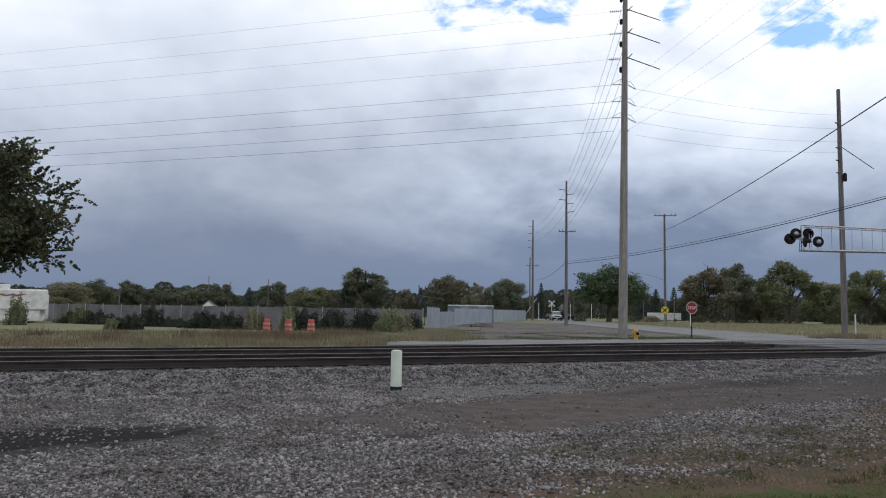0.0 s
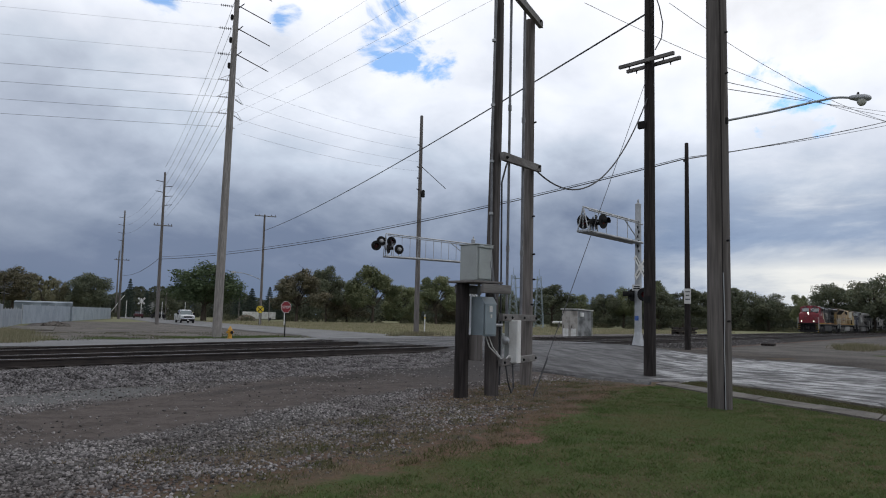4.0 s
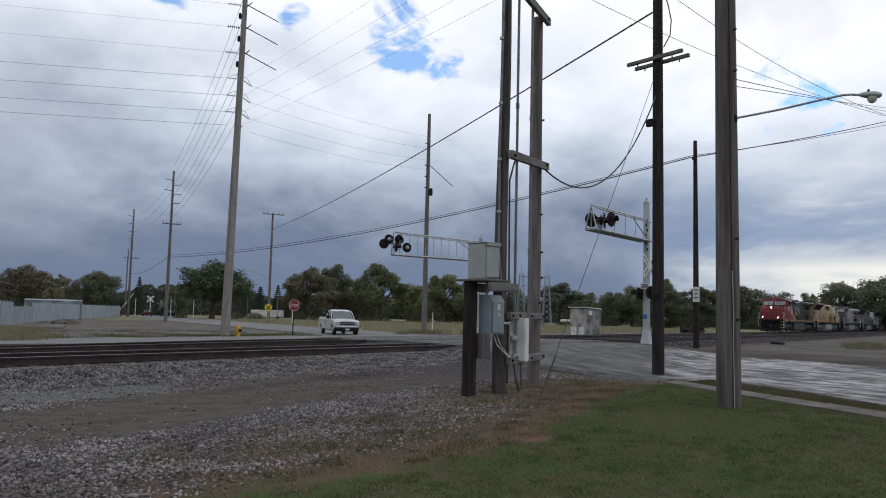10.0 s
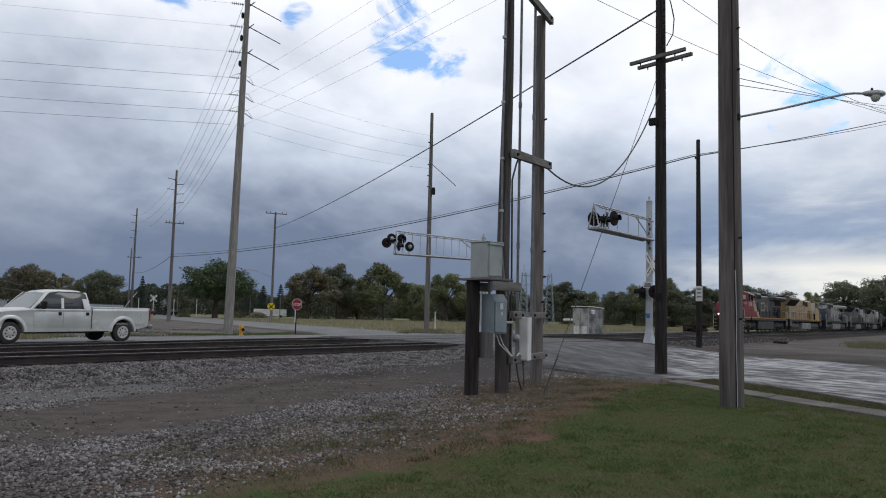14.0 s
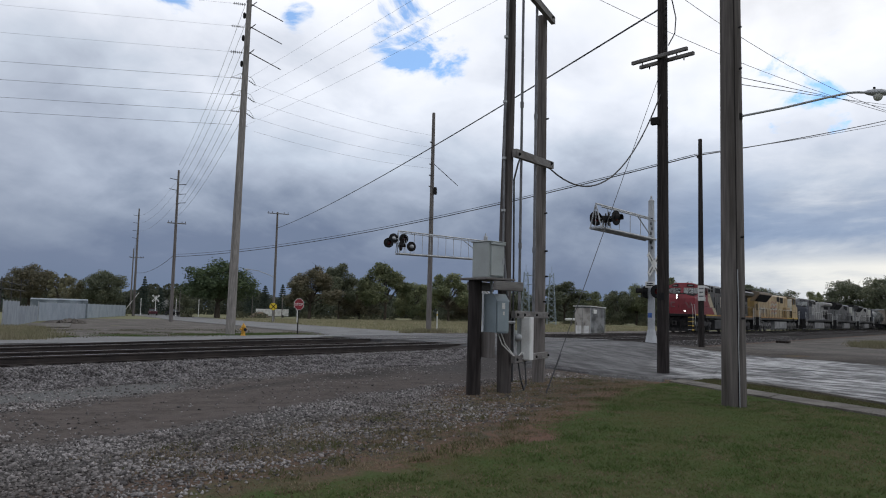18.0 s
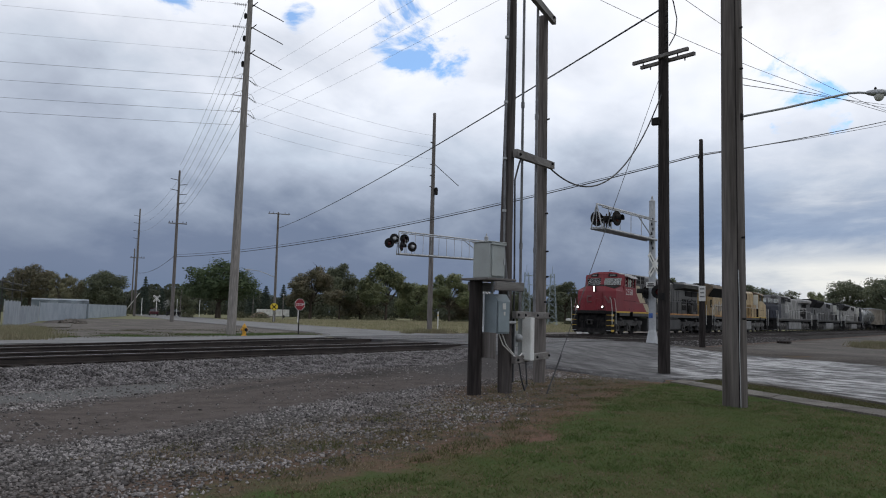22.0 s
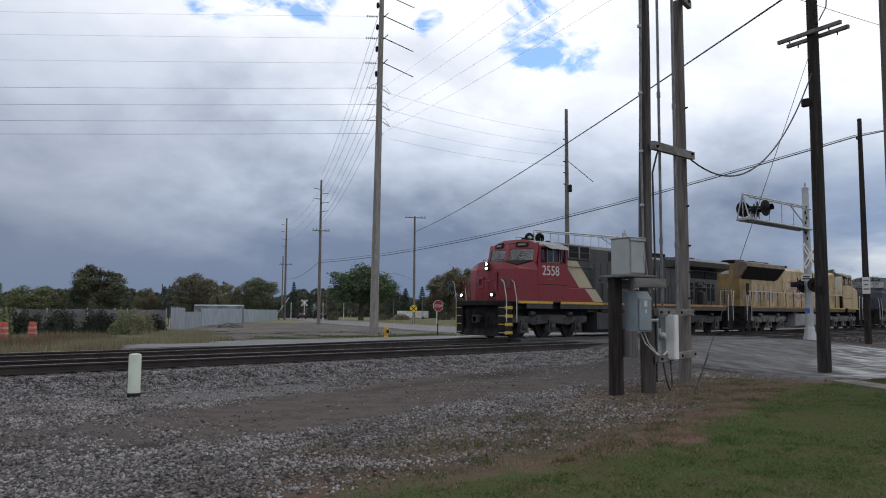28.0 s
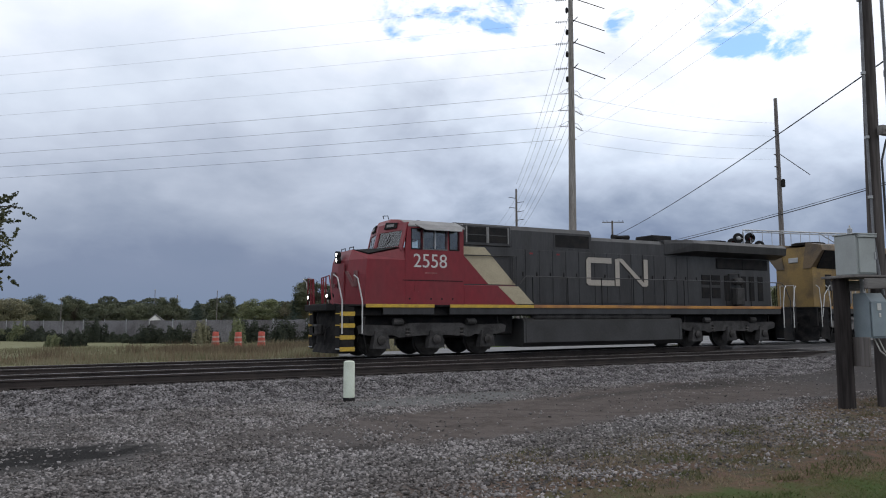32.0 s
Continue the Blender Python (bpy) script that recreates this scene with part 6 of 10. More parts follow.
def ge_engine(label, scheme, roll=True, under=(M_TANKG, M_TRUCK)):
    """A six-axle engine with a wide cab at the front, tall hood and winged radiators behind."""
    body, hood, face, roof, stripe, rails = scheme
    L = 22.3
    t = empty("locomotive", pose(0, 0, 0), label, "locomotive", "train")
    underframe(t, L, stripe, 7.55, 15.05, (4.15, 17.9), roll, under[0], under[1], 0.42)
    cab(t, 2.25, 5.1, body, roof, face)
    steps(t, 0.76, 1.24, M_STEPY if roll else M_BLACK)
    steps(t, L - 1.35, L - 0.75, M_BLACK)
    # low box beside the cab, the vented box above it, and the hood
    for s in (-1, 1):
        def slab_(prof, y, mat, lab=""):
            part("panel", MB().prism(prof, min(s * 1.28, s * y), max(s * 1.28, s * y)), mat, t, lab)
        part("side_cabinet", MB().box(5.1, 7.2, min(s * 0.95, s * 1.515), max(s * 0.95, s * 1.515), 1.65, 2.32, c=0.02), body, t)
        part("side_wall", MB().box(5.1, 7.25, min(s * 0.95, s * 1.42), max(s * 0.95, s * 1.42), 2.32, 3.66), hood, t)
        if roll:                       # the pale slanted band behind the cab
            slab_([(5.11, 3.62), (5.98, 3.62), (7.22, 2.36), (6.12, 2.36), (5.11, 3.36)], 1.430, M_TAN, "tan slanted band")
            slab_([(5.11, 2.36), (6.12, 2.36), (5.11, 3.36)], 1.429, body)
            slab_([(6.45, 2.30), (7.28, 2.30), (7.92, 1.70), (7.16, 1.70)], 1.522, M_TAN, "tan slanted band")
        vt = part("vent_box", MB().box(5.14, 7.05, min(s * 0.9, s * 1.46), max(s * 0.9, s * 1.46), 3.66, 4.38, c=0.03), hood, t)
        for k in range(2):
            a = 5.27 + k * 0.86
            part("grille", MB().box(a, a + 0.76, min(s * 1.46, s * 1.470), max(s * 1.46, s * 1.470), 3.78, 4.30), M_BLACK, vt, "dark screened opening")
            part("grille_bar", MB().box(a - 0.05, a, min(s * 1.46, s * 1.49), max(s * 1.46, s * 1.49), 3.76, 4.32).box(a + 0.76, a + 0.80, min(s * 1.46, s * 1.49), max(s * 1.46, s * 1.49), 3.76, 4.32), M_ENGROOF, vt, "pale worn door edge")
            part("grille_rail", MB().box(a, a + 0.76, min(s * 1.47, s * 1.478), max(s * 1.47, s * 1.478), 4.02, 4.05), hood, vt)
        # rail and ladder behind the vented box
        part("platform_rail", MB().pipe([(5.15, s * 1.5, 3.32), (7.24, s * 1.5, 3.34), (7.24, s * 1.5, 2.2)], 0.02, 6).rod((7.08, s * 1.5, 3.30), (7.08, s * 1.5, 2.4), 0.018, n=6).rod((7.08, s * 1.5, 2.9), (7.24, s * 1.5, 2.9), 0.014, n=5).rod((7.08, s * 1.5, 2.6), (7.24, s * 1.5, 2.6), 0.014, n=5), rails, t, "dark grab rail and ladder")
    hp = [(-0.95, 1.65), (-0.95, 4.34), (-0.82, 4.50), (0.82, 4.50), (0.95, 4.34), (0.95, 1.65)]
    part("hood", MB().prism(hp, 5.1, 11.0, "x"), hood, t, "dark hood with access doors")
    hp2 = [(-0.95, 1.65), (-0.95, 4.12), (-0.82, 4.26), (0.82, 4.26), (0.95, 4.12), (0.95, 1.65)]
    part("hood", MB().prism(hp2, 11.0, 20.9, "x"), hood, t)
    for s in (-1, 1):
        hood_doors(t, 7.35, 10.95, s * 0.95, 1.75, 3.66, 0.6, hood)
        hood_doors(t, 11.1, 16.5, s * 0.95, 1.75, 3.66, 0.6, hood)
        g = part("grille", MB().box(9.3, 10.86, min(s * 0.95, s * 0.975), max(s * 0.95, s * 0.975), 3.80, 4.26), M_BLACK, t, "black dynamic brake grille")
        part("grille_frame", MB().box(9.25, 10.91, min(s * 0.95, s * 0.968), max(s * 0.95, s * 0.968), 3.75, 4.30), hood, g)
        for x in (8.15, 9.35):
            part("notice", MB().box(x, x + 0.14, min(s * 0.968, s * 0.976), max(s * 0.968, s * 0.976), 3.50, 3.56), M_RED, t, "small red notice")
        for a, b, z0, z1 in ((16.72, 17.2, 2.56, 2.96), (17.3, 17.78, 2.56, 2.96), (16.72, 17.2, 2.0, 2.44), (17.3, 17.78, 2.0, 2.44), (18.05, 18.35, 1.9, 2.95), (19.05, 19.35, 1.9, 2.95), (19.55, 19.85, 1.9, 2.95), (20.1, 20.4, 1.9, 2.95)):
            part("vent", MB().box(a, b, min(s * 0.95, s * 0.97), max(s * 0.95, s * 0.97), z0, z1), M_BLACK, t)
        eq = part("equipment", MB().box(18.45, 18.95, min(s * 0.95, s * 1.25), max(s * 0.95, s * 1.25), 1.7, 2.45, c=0.05).turned((18.7, s * 1.1, 2.72), [(0.10, -0.25), (0.15, -0.18), (0.15, 0.18), (0.08, 0.25)], 10, "x"), M_TRUCK, t, "greasy equipment beside the hood")
        part("pipe", MB().pipe([(18.2, s * 1.05, 3.0), (18.75, s * 1.1, 3.05), (18.9, s * 1.1, 2.5)], 0.035, 6), M_TRUCK, eq)
        wing = lambda k: [(s * 0.9, 3.70), (s * (0.95 + 0.55 * k), 3.72 + 0.16 * k), (s * (0.95 + 0.59 * k), 4.18), (s * (0.93 + 0.45 * k), 4.32), (s * 0.5, 4.38), (s * 0.5, 3.70)]
        part("radiator_wing", MB().loft([[(x, y, z) for y, z in wing(k)] for x, k in ((14.7, 0.02), (15.8, 0.95), (16.0, 1.0), (21.3, 1.0))]), hood, t, "overhanging radiator wing")
        part("radiator_screen", MB().box(17.6, 20.7, min(s * 0.95, s * 1.0), max(s * 0.95, s * 1.0), 3.24, 3.68, c=0.02).box(19.12, 19.18, min(s * 0.95, s * 1.02), max(s * 0.95, s * 1.02), 3.22, 3.68), M_BLACK, t, "black intake screen")
        rail = [(7.35, s * 1.5, 2.40), (7.6, s * 1.5, 2.66), (20.9, s * 1.5, 2.68), (21.15, s * 1.5, 2.5), (21.45, s * 1.5, 1.9), (21.45, s * 1.5, 0.9)]
        handrail(t, rail, [(x, s * 1.5, 1.65, 2.66) for x in (7.9, 9.43, 10.99, 12.53, 14.09, 15.15, 16.59, 17.52, 18.97, 20.59)], rails)
        for x, k in ((0.78, 1), (1.44, 1), (20.95, -1), (21.6, -1)):
            part("grab_iron", MB().pipe([(x - 0.24 * k, s * 1.5, 2.56), (x - 0.12 * k, s * 1.53, 2.46), (x + 0.03 * k, s * 1.55, 1.75), (x + 0.03 * k, s * 1.55, 0.75)], 0.022, 6), M_HAND, t, "white grab iron", True)
    part("radiator_top", MB().box(16.0, 21.3, -0.9, 0.9, 4.2, 4.40, c=0.05), hood, t)
    part("exhaust", MB().box(14.5, 15.6, -0.5, 0.5, 4.26, 4.56, c=0.04), M_BLACK, t)
    part("horn", MB().rod((13.3, 0.0, 4.26), (13.3, 0, 4.42), 0.03, n=6).rod((12.95, -0.1, 4.44), (13.6, -0.1, 4.44), 0.05, 0.1, 8).rod((13.6, 0.12, 4.46), (12.95, 0.12, 4.46), 0.05, 0.11, 8), M_BLACK, t, "black air horn")
    part("fan_shroud", MB().turned((18.2, 0, 4.38), [(0.75, 0), (0.78, 0.08), (0.7, 0.1)], 16), M_BLACK, t)
    part("rear_headlight", MB().turned((20.9, 0, 3.9), [(0.12, 0), (0.12, 0.08)], 12, "x"), M_GALV, t)
    # front platform: handrails and anti-climber
    part("anticlimber", MB().box(0.47, 0.9, -1.1, 1.1, 1.45, 1.68, c=0.03), M_BLACK, t)
    part("porch", MB().box(0.8, 1.3, -1.45, 1.45, 1.58, 1.655), M_BLACK, t)
    for y in (-0.40, 0.40):
        part("front_rail", MB().pipe([(0.57, y, 1.65), (0.54, y, 2.50), (0.57, y * 2.6, 2.55), (0.62, y * 3.1, 1.65)], 0.025, 6).rod((0.55, y * 1.4, 1.65), (0.55, y * 1.4, 2.5), 0.02, n=6).rod((0.56, y * 1.9, 1.65), (0.56, y * 1.9, 2.52), 0.02, n=6), face if roll else M_BLACK, t, "front platform handrail", True)
    for y in (-1.25, 1.25):
        part("end_rail", MB().pipe([(L - 0.2, y * 0.4, 1.65), (L - 0.2, y * 0.4, 2.6), (L - 0.25, y, 2.6), (L - 0.25, y, 1.65)], 0.02, 6), M_HAND, t)
    return t


def emd_engine(label, scheme, under=(M_TANKG, M_TRUCK)):
    """A six-axle engine seen long hood first: flared radiators, hood, cab at the far end. Built with the cab at local x 0."""
    body, hood, face, roof, stripe, rails = scheme
    L = 22.4
    t = empty("locomotive", pose(0, 0, 0), label, "locomotive", "train")
    underframe(t, L, stripe, 7.6, 14.0, (4.3, 17.9), True, under[0], under[1])
    cab(t, 2.2, 4.9, body, roof, face)
    steps(t, 0.80, 1.40, M_BLACK)
    steps(t, L - 1.35, L - 0.75, M_BLACK)
    hp = [(-0.95, 1.65), (-0.95, 4.22), (-0.8, 4.42), (0.8, 4.42), (0.95, 4.22), (0.95, 1.65)]
    part("hood", MB().prism(hp, 4.9, 21.3, "x"), hood, t, "long hood with access doors")
    for s in (-1, 1):
        hood_doors(t, 9.2, 14.8, s * 0.95, 1.75, 3.6, 0.56, hood)
        hood_doors(t, 16.2, 19.4, s * 0.95, 1.75, 3.2, 0.8, hood)
        part("cabinet", MB().box(5.2, 7.4, min(s * 0.9, s * 1.35), max(s * 0.9, s * 1.35), 1.65, 3.0, c=0.03), hood, t)
        part("inverter_vent", MB().box(7.6, 9.0, min(s * 0.95, s * 1.0), max(s * 0.95, s * 1.0), 3.5, 4.2), M_BLACK, t, "dark grille")
        part("grille", MB().box(9.4, 10.8, min(s * 0.95, s * 0.99), max(s * 0.95, s * 0.99), 3.65, 4.25), M_BLACK, t)
        wing = [(s * 0.9, 3.42), (s * 1.53, 4.22), (s * 1.46, 4.46), (s * 0.7, 4.62), (s * 0.5, 3.42)]
        part("radiator_wing", MB().prism(wing, 15.6, 21.35, "x"), roof, t, "flared radiator")
        part("radiator_screen", MB().loft([[(16.0, s * 0.93, 3.42), (21.0, s * 0.93, 3.42), (21.2, s * 1.53, 4.20), (15.8, s * 1.53, 4.20)], [(16.0, s * 0.98, 3.42), (21.0, s * 0.98, 3.42), (21.2, s * 1.56, 4.19), (15.8, s * 1.56, 4.19)]]), M_BLACK, t, "black radiator screen")
        rail = [(5.0, s * 1.5, 2.62), (20.9, s * 1.5, 2.62), (21.3, s * 1.5, 2.2), (21.5, s * 1.5, 1.2)]
        handrail(t, rail, [(5.2 + k * 1.3, s * 1.5, 1.65, 2.62) for k in range(13)], rails)
        for x, k in ((0.72, 1), (1.45, 1), (20.95, -1), (21.6, -1)):
            part("grab_iron", MB().pipe([(x - 0.28 * k, s * 1.5, 2.62), (x - 0.1 * k, s * 1.53, 2.5), (x + 0.03, s * 1.55, 1.7), (x + 0.03, s * 1.55, 0.75)], 0.019, 6), rails, t, "", True)
        part("door_window", MB().box(20.0, 20.45, min(s * 0.96, s * 0.98), max(s * 0.96, s * 0.98), 2.4, 3.15, c=0.01), M_BLACK, t)
    for x in (16.6, 18.4, 20.2):
        part("fan", MB().turned((x, 0, 4.56), [(0.72, 0), (0.75, 0.1), (0.66, 0.14), (0.2, 0.12)], 18), M_BLACK, t, "round roof fan")
    part("end_headlight", MB().box(21.3, 21.36, -0.25, 0.25, 3.72, 3.95, c=0.02), M_GALV, t)
    part("exhaust", MB().box(12.4, 13.0, -0.35, 0.35, 4.42, 4.66, c=0.03), M_BLACK, t)
    return t


lead = ge_engine("red, black and tan diesel locomotive hauling the train", (M_ENGRED, M_ENGGREY, M_ENGRED, M_ENGROOF, M_STRIPE, M_ENGGREY))
engine_lights(lead, 1.20, 0.55)
for s, turn in ((-1, 0), (1, 180)):
    text_mesh("2558", 0.63, M_HAND, pose(3.85, s * 1.536, 2.86, 90, 0, turn), lead, "lettering", "white road number")
    part("lettering", MB().box(3.65, 4.1, min(s * 1.53, s * 1.534), max(s * 1.53, s * 1.534), 2.66, 2.70), material("faded_name", (0.30, 0.10, 0.10), 0.6), lead)


def emblem(loco, xl, z0, z1, y, w, mat):
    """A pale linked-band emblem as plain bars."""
    h = 0.21
    mb = MB()
    ya, yb = min(y, y * 1.012), max(y, y * 1.012)
    mb.box(xl, xl + h, ya, yb, z0 + h + 0.001, z1 - h - 0.001)
    mb.loft([[(xl, q, z1 - h), (xl, q, z1 - 0.1), (xl + 0.1, q, z1), (xl + w * 0.40, q, z1), (xl + w * 0.40, q, z1 - h)] for q in (ya, yb)])
    mb.loft([[(xl, q, z0 + h), (xl, q, z0 + 0.1), (xl + 0.1, q, z0), (xl + w * 0.44, q, z0), (xl + w * 0.44, q, z0 + h)] for q in (ya, yb)])
    part("emblem", mb, mat, loco, "pale band emblem")
    mb = MB()
    mb.box(xl + w * 0.5 - h * 0.6, xl + w * 0.5 + h * 0.4, ya * 1.001, yb * 1.001, z0, z1 - 0.03)
    mb.loft([[(xl + w * 0.5 - 0.02, q, z1), (xl + w * 0.5 + 0.22, q, z1), (xl + w - 0.04, q, z0), (xl + w - 0.3, q, z0)] for q in (ya * 1.002, yb * 1.002)])
    mb.box(xl + w - h, xl + w, ya * 1.001, yb * 1.001, z0 + 0.04, z1)
    part("emblem", mb, mat, loco, "pale band emblem")


emblem(lead, 10.7, 2.42, 3.48, -0.985, 3.05, M_EMBLEM)
M_NOSEMARK = material("muted_nose_paint", (0.17, 0.075, 0.075), 0.5, 0, (0.13, 0.05, 0.05), 3, 30, 0.2)
part("emblem", MB().box(1.19, 1.212, 0.2, 0.55, 2.25, 2.36).box(1.19, 1.212, 0.47, 0.58, 2.36, 2.64).box(1.19, 1.212, 0.2, 0.55, 2.64, 2.75), M_NOSEMARK, lead, "muted red band emblem")
part("emblem", MB().loft([[(q + 0.55 * (abs(y) - 0.74) if abs(y) > 0.74 else q, y, z) for y, z in ((-0.70, 2.72), (-0.82, 2.72), (-1.12, 2.22), (-1.00, 2.22))] for q in (1.19, 1.23)]).loft([[(q + 0.49 * (abs(y) - 0.74), y, z) for y, z in ((-1.08, 2.72), (-1.19, 2.72), (-1.19, 2.22), (-1.08, 2.22))] for q in (1.19, 1.23)]), M_NOSEMARK, lead, "muted red band emblem")

second = emd_engine("yellow and grey diesel locomotive running cab last", (M_ENGYELLOW, M_ENGYELLOW, M_ENGYELLOW, M_ENGBROWN, M_STRIPE, M_HAND), (material("pale_fuel_tank", (0.30, 0.30, 0.29), 0.6, 0.05, (0.2, 0.195, 0.19), 1, 14, 0.3), M_TRUCKPALE))
part("end_panel", MB().prism([(-0.953, 1.66), (-0.953, 3.42), (-0.94, 4.22), (-0.8, 4.425), (0.8, 4.425), (0.94, 4.22), (0.953, 3.42), (0.953, 1.66)], 19.6, 21.31, "x"), material("deep_yellow_hood", (0.27, 0.175, 0.055), 0.55, 0, (0.15, 0.10, 0.045), 1.2, 26, 0.3), second, "darker yellow-brown hood end")
M_LIGHT = material("engine_dusty_white", (0.33, 0.325, 0.31), 0.55, 0, (0.20, 0.195, 0.185), 0.9, 16, 0.3)
M_PALETANK = material("dusty_fuel_tank", (0.25, 0.25, 0.245), 0.6, 0.05, (0.17, 0.165, 0.16), 1, 14, 0.3)
third = ge_engine("dusty white diesel locomotive with a dark cab front", (M_ENGFADED, M_LIGHT, M_NAVY, M_BLACK, M_ENGFADED, M_HAND), False, (M_PALETANK, M_TRUCKPALE))
fourth = emd_engine("dark grey diesel locomotive with pale stripes", (M_LIGHT, M_ENGFADED, M_NAVY, M_BLACK, M_ENGFADED, M_HAND), (M_PALETANK, M_TRUCK))
fifth = emd_engine("white and navy diesel locomotive", (M_NAVY, M_LIGHT, M_NAVY, M_ENGGREY, M_ENGFADED, M_HAND), (M_PALETANK, M_TRUCK))
# waving flag emblem in faded stripes on the yellow hood
for k in range(6):
    pts = [(10.9 + 0.33 * i, 0.985, 2.15 + 0.27 * k + 0.11 * math.sin(i * 1.25)) for i in range(10)]
    part("flag_stripe", MB().loft([[(p[0], 0.972, p[2] - 0.05), (p[0], 0.985, p[2] - 0.05), (p[0], 0.985, p[2] + 0.05), (p[0], 0.972, p[2] + 0.05)] for p in pts]), material("flag_stripe_red", (0.42, 0.20, 0.19), 0.6) if k % 2 else M_PALE, second, "faded waving stripe")
for k in range(8):
    x = 16.4 + k * 0.36
    part("graffiti", MB().box(x, x + random.uniform(0.1, 0.25), 0.968, 0.974, 1.8 + random.uniform(0, 0.4), 2.7 + random.uniform(0, 0.5)), M_PALE if k % 2 else M_ENGFADED, second, "pale weathered streak")


def tank_car(label, mat):
    """A long tank car with a dome, ladder and two-axle trucks."""
    L = 16.5
    t = empty("tank_car", pose(0, 0, 0), label, "tank car", "train")
    prof = [(0.05, 0.9), (0.9, 0.95), (1.3, 1.15), (1.5, 1.55), (1.5, L - 1.55), (1.3, L - 1.15), (0.9, L - 0.95), (0.05, L - 0.9)]
    part("tank", MB().turned((0, 0, 2.65), prof, 28, "x"), mat, t, "rounded glossy tank", True)
    for x in (L * 0.3, L * 0.5, L * 0.7):
        part("band", MB().turned((x, 0, 2.65), [(1.515, -0.05), (1.515, 0.05)], 28, "x"), M_BLACK, t)
    part("dome", MB().turned((L / 2, 0, 4.1), [(0.5, 0), (0.5, 0.3), (0.42, 0.36)], 16), mat, t)
    part("walkway", MB().box(L / 2 - 1.2, L / 2 + 1.2, -1.2, 1.2, 4.18, 4.22), M_GALV, t)
    part("frame", MB().box(0.5, L - 0.5, -0.35, 0.35, 0.95, 1.25, c=0.03).box(0.5, 1.9, -1.4, 1.4, 1.1, 1.22).box(L - 1.9, L - 0.5, -1.4, 1.4, 1.1, 1.22), M_BLACK, t)
    for s in (-1, 1):
        part("ladder", MB().rod((L / 2 - 0.25, s * 1.52, 1.2), (L / 2 - 0.25, s * 1.1, 4.2), 0.025, n=5).rod((L / 2 + 0.25, s * 1.52, 1.2), (L / 2 + 0.25, s * 1.1, 4.2), 0.025, n=5), M_GALV, t)
    for xc in (2.6, L - 2.6):
        small_truck(t, xc)
    return t


def small_truck(t, xc):
    b = part("truck", MB().box(xc - 0.3, xc + 0.3, -1.1, 1.1, 0.55, 0.95, c=0.05), M_TRUCK, t)
    for s in (-1, 1):
        part("side_frame", MB().prism([(xc - 1.15, 0.6), (xc - 0.95, 0.72), (xc - 0.4, 0.82), (xc + 0.4, 0.82), (xc + 0.95, 0.72), (xc + 1.15, 0.6), (xc + 1.1, 0.4), (xc + 0.4, 0.25), (xc - 0.4, 0.25), (xc - 1.1, 0.4)], min(s * 0.95, s * 1.1), max(s * 0.95, s * 1.1)), M_TRUCK, b)
    for a in (-0.88, 0.88):
        part("wheelset", MB().turned((0, 0, 0), [(0.07, -0.9), (0.38, -0.80), (0.46, -0.79), (0.45, -0.7), (0.48, -0.67), (0.1, -0.64), (0.1, 0.64), (0.48, 0.67), (0.45, 0.7), (0.46, 0.79), (0.38, 0.80), (0.07, 0.9)], 18, "y"), M_WHEEL, b, "", True, pose(xc + a, 0, 0.46))


def box_car(label, mat):
    L = 16.8
    t = empty("box_car", pose(0, 0, 0), label, "box car", "train")
    part("body", MB().box(0.6, L - 0.6, -1.45, 1.45, 1.1, 4.5, c=0.03), mat, t)
    for s in (-1, 1):
        for k in range(18):
            x = 0.8 + k * 0.88
            part("rib", MB().box(x, x + 0.1, min(s * 1.45, s * 1.5), max(s * 1.45, s * 1.5), 1.2, 4.4), mat, t)
        part("door", MB().box(L / 2 - 1.5, L / 2 + 1.5, min(s * 1.5, s * 1.55), max(s * 1.5, s * 1.55), 1.2, 4.3, c=0.02), mat, t)
    part("roof", MB().prism([(-1.5, 4.45), (-1.5, 4.55), (0, 4.72), (1.5, 4.55), (1.5, 4.45)], 0.55, L - 0.55, "x"), M_GALV, t)
    part("frame", MB().box(0.2, L - 0.2, -0.4, 0.4, 0.8, 1.12), M_BLACK, t)
    for xc in (2.3, L - 2.3):
        small_truck(t, xc)
    return t


M_TANKGREY = material("glossy_grey_tank", (0.20, 0.205, 0.20), 0.28, 0.1, (0.13, 0.133, 0.13), 0.8, 20, 0.2)
M_BOXCAR = material("box_car_paint", (0.30, 0.27, 0.22), 0.6, 0, (0.2, 0.17, 0.14), 0.8, 20, 0.3)
tank_1 = tank_car("glossy grey tank car", M_TANKGREY)
hopper = box_car("tan ribbed box car", M_BOXCAR)
tank_2 = copy_thing(tank_1, pose(0, 0, 0))
tank_3 = copy_thing(tank_1, pose(0, 0, 0))
CONSIST = [(lead, 0.00, False), (second, 21.89, True), (third, 46.08, False), (fourth, 69.60, True), (fifth, 92.92, True), (tank_1, 115.87, False), (hopper, 132.31, False), (tank_2, 148.94, False), (tank_3, 165.39, False)]
TRAIN_X = [(0.0, 151.05), (4.0, 130.21), (6.5, 117.21), (9.0, 104.49), (11.0, 94.26), (13.0, 84.13), (16.0, 71.32), (19.0, 59.18), (23.0, 42.45), (26.5, 28.30), (28.0, 22.47), (30.0, 14.82), (32.0, 7.07)]


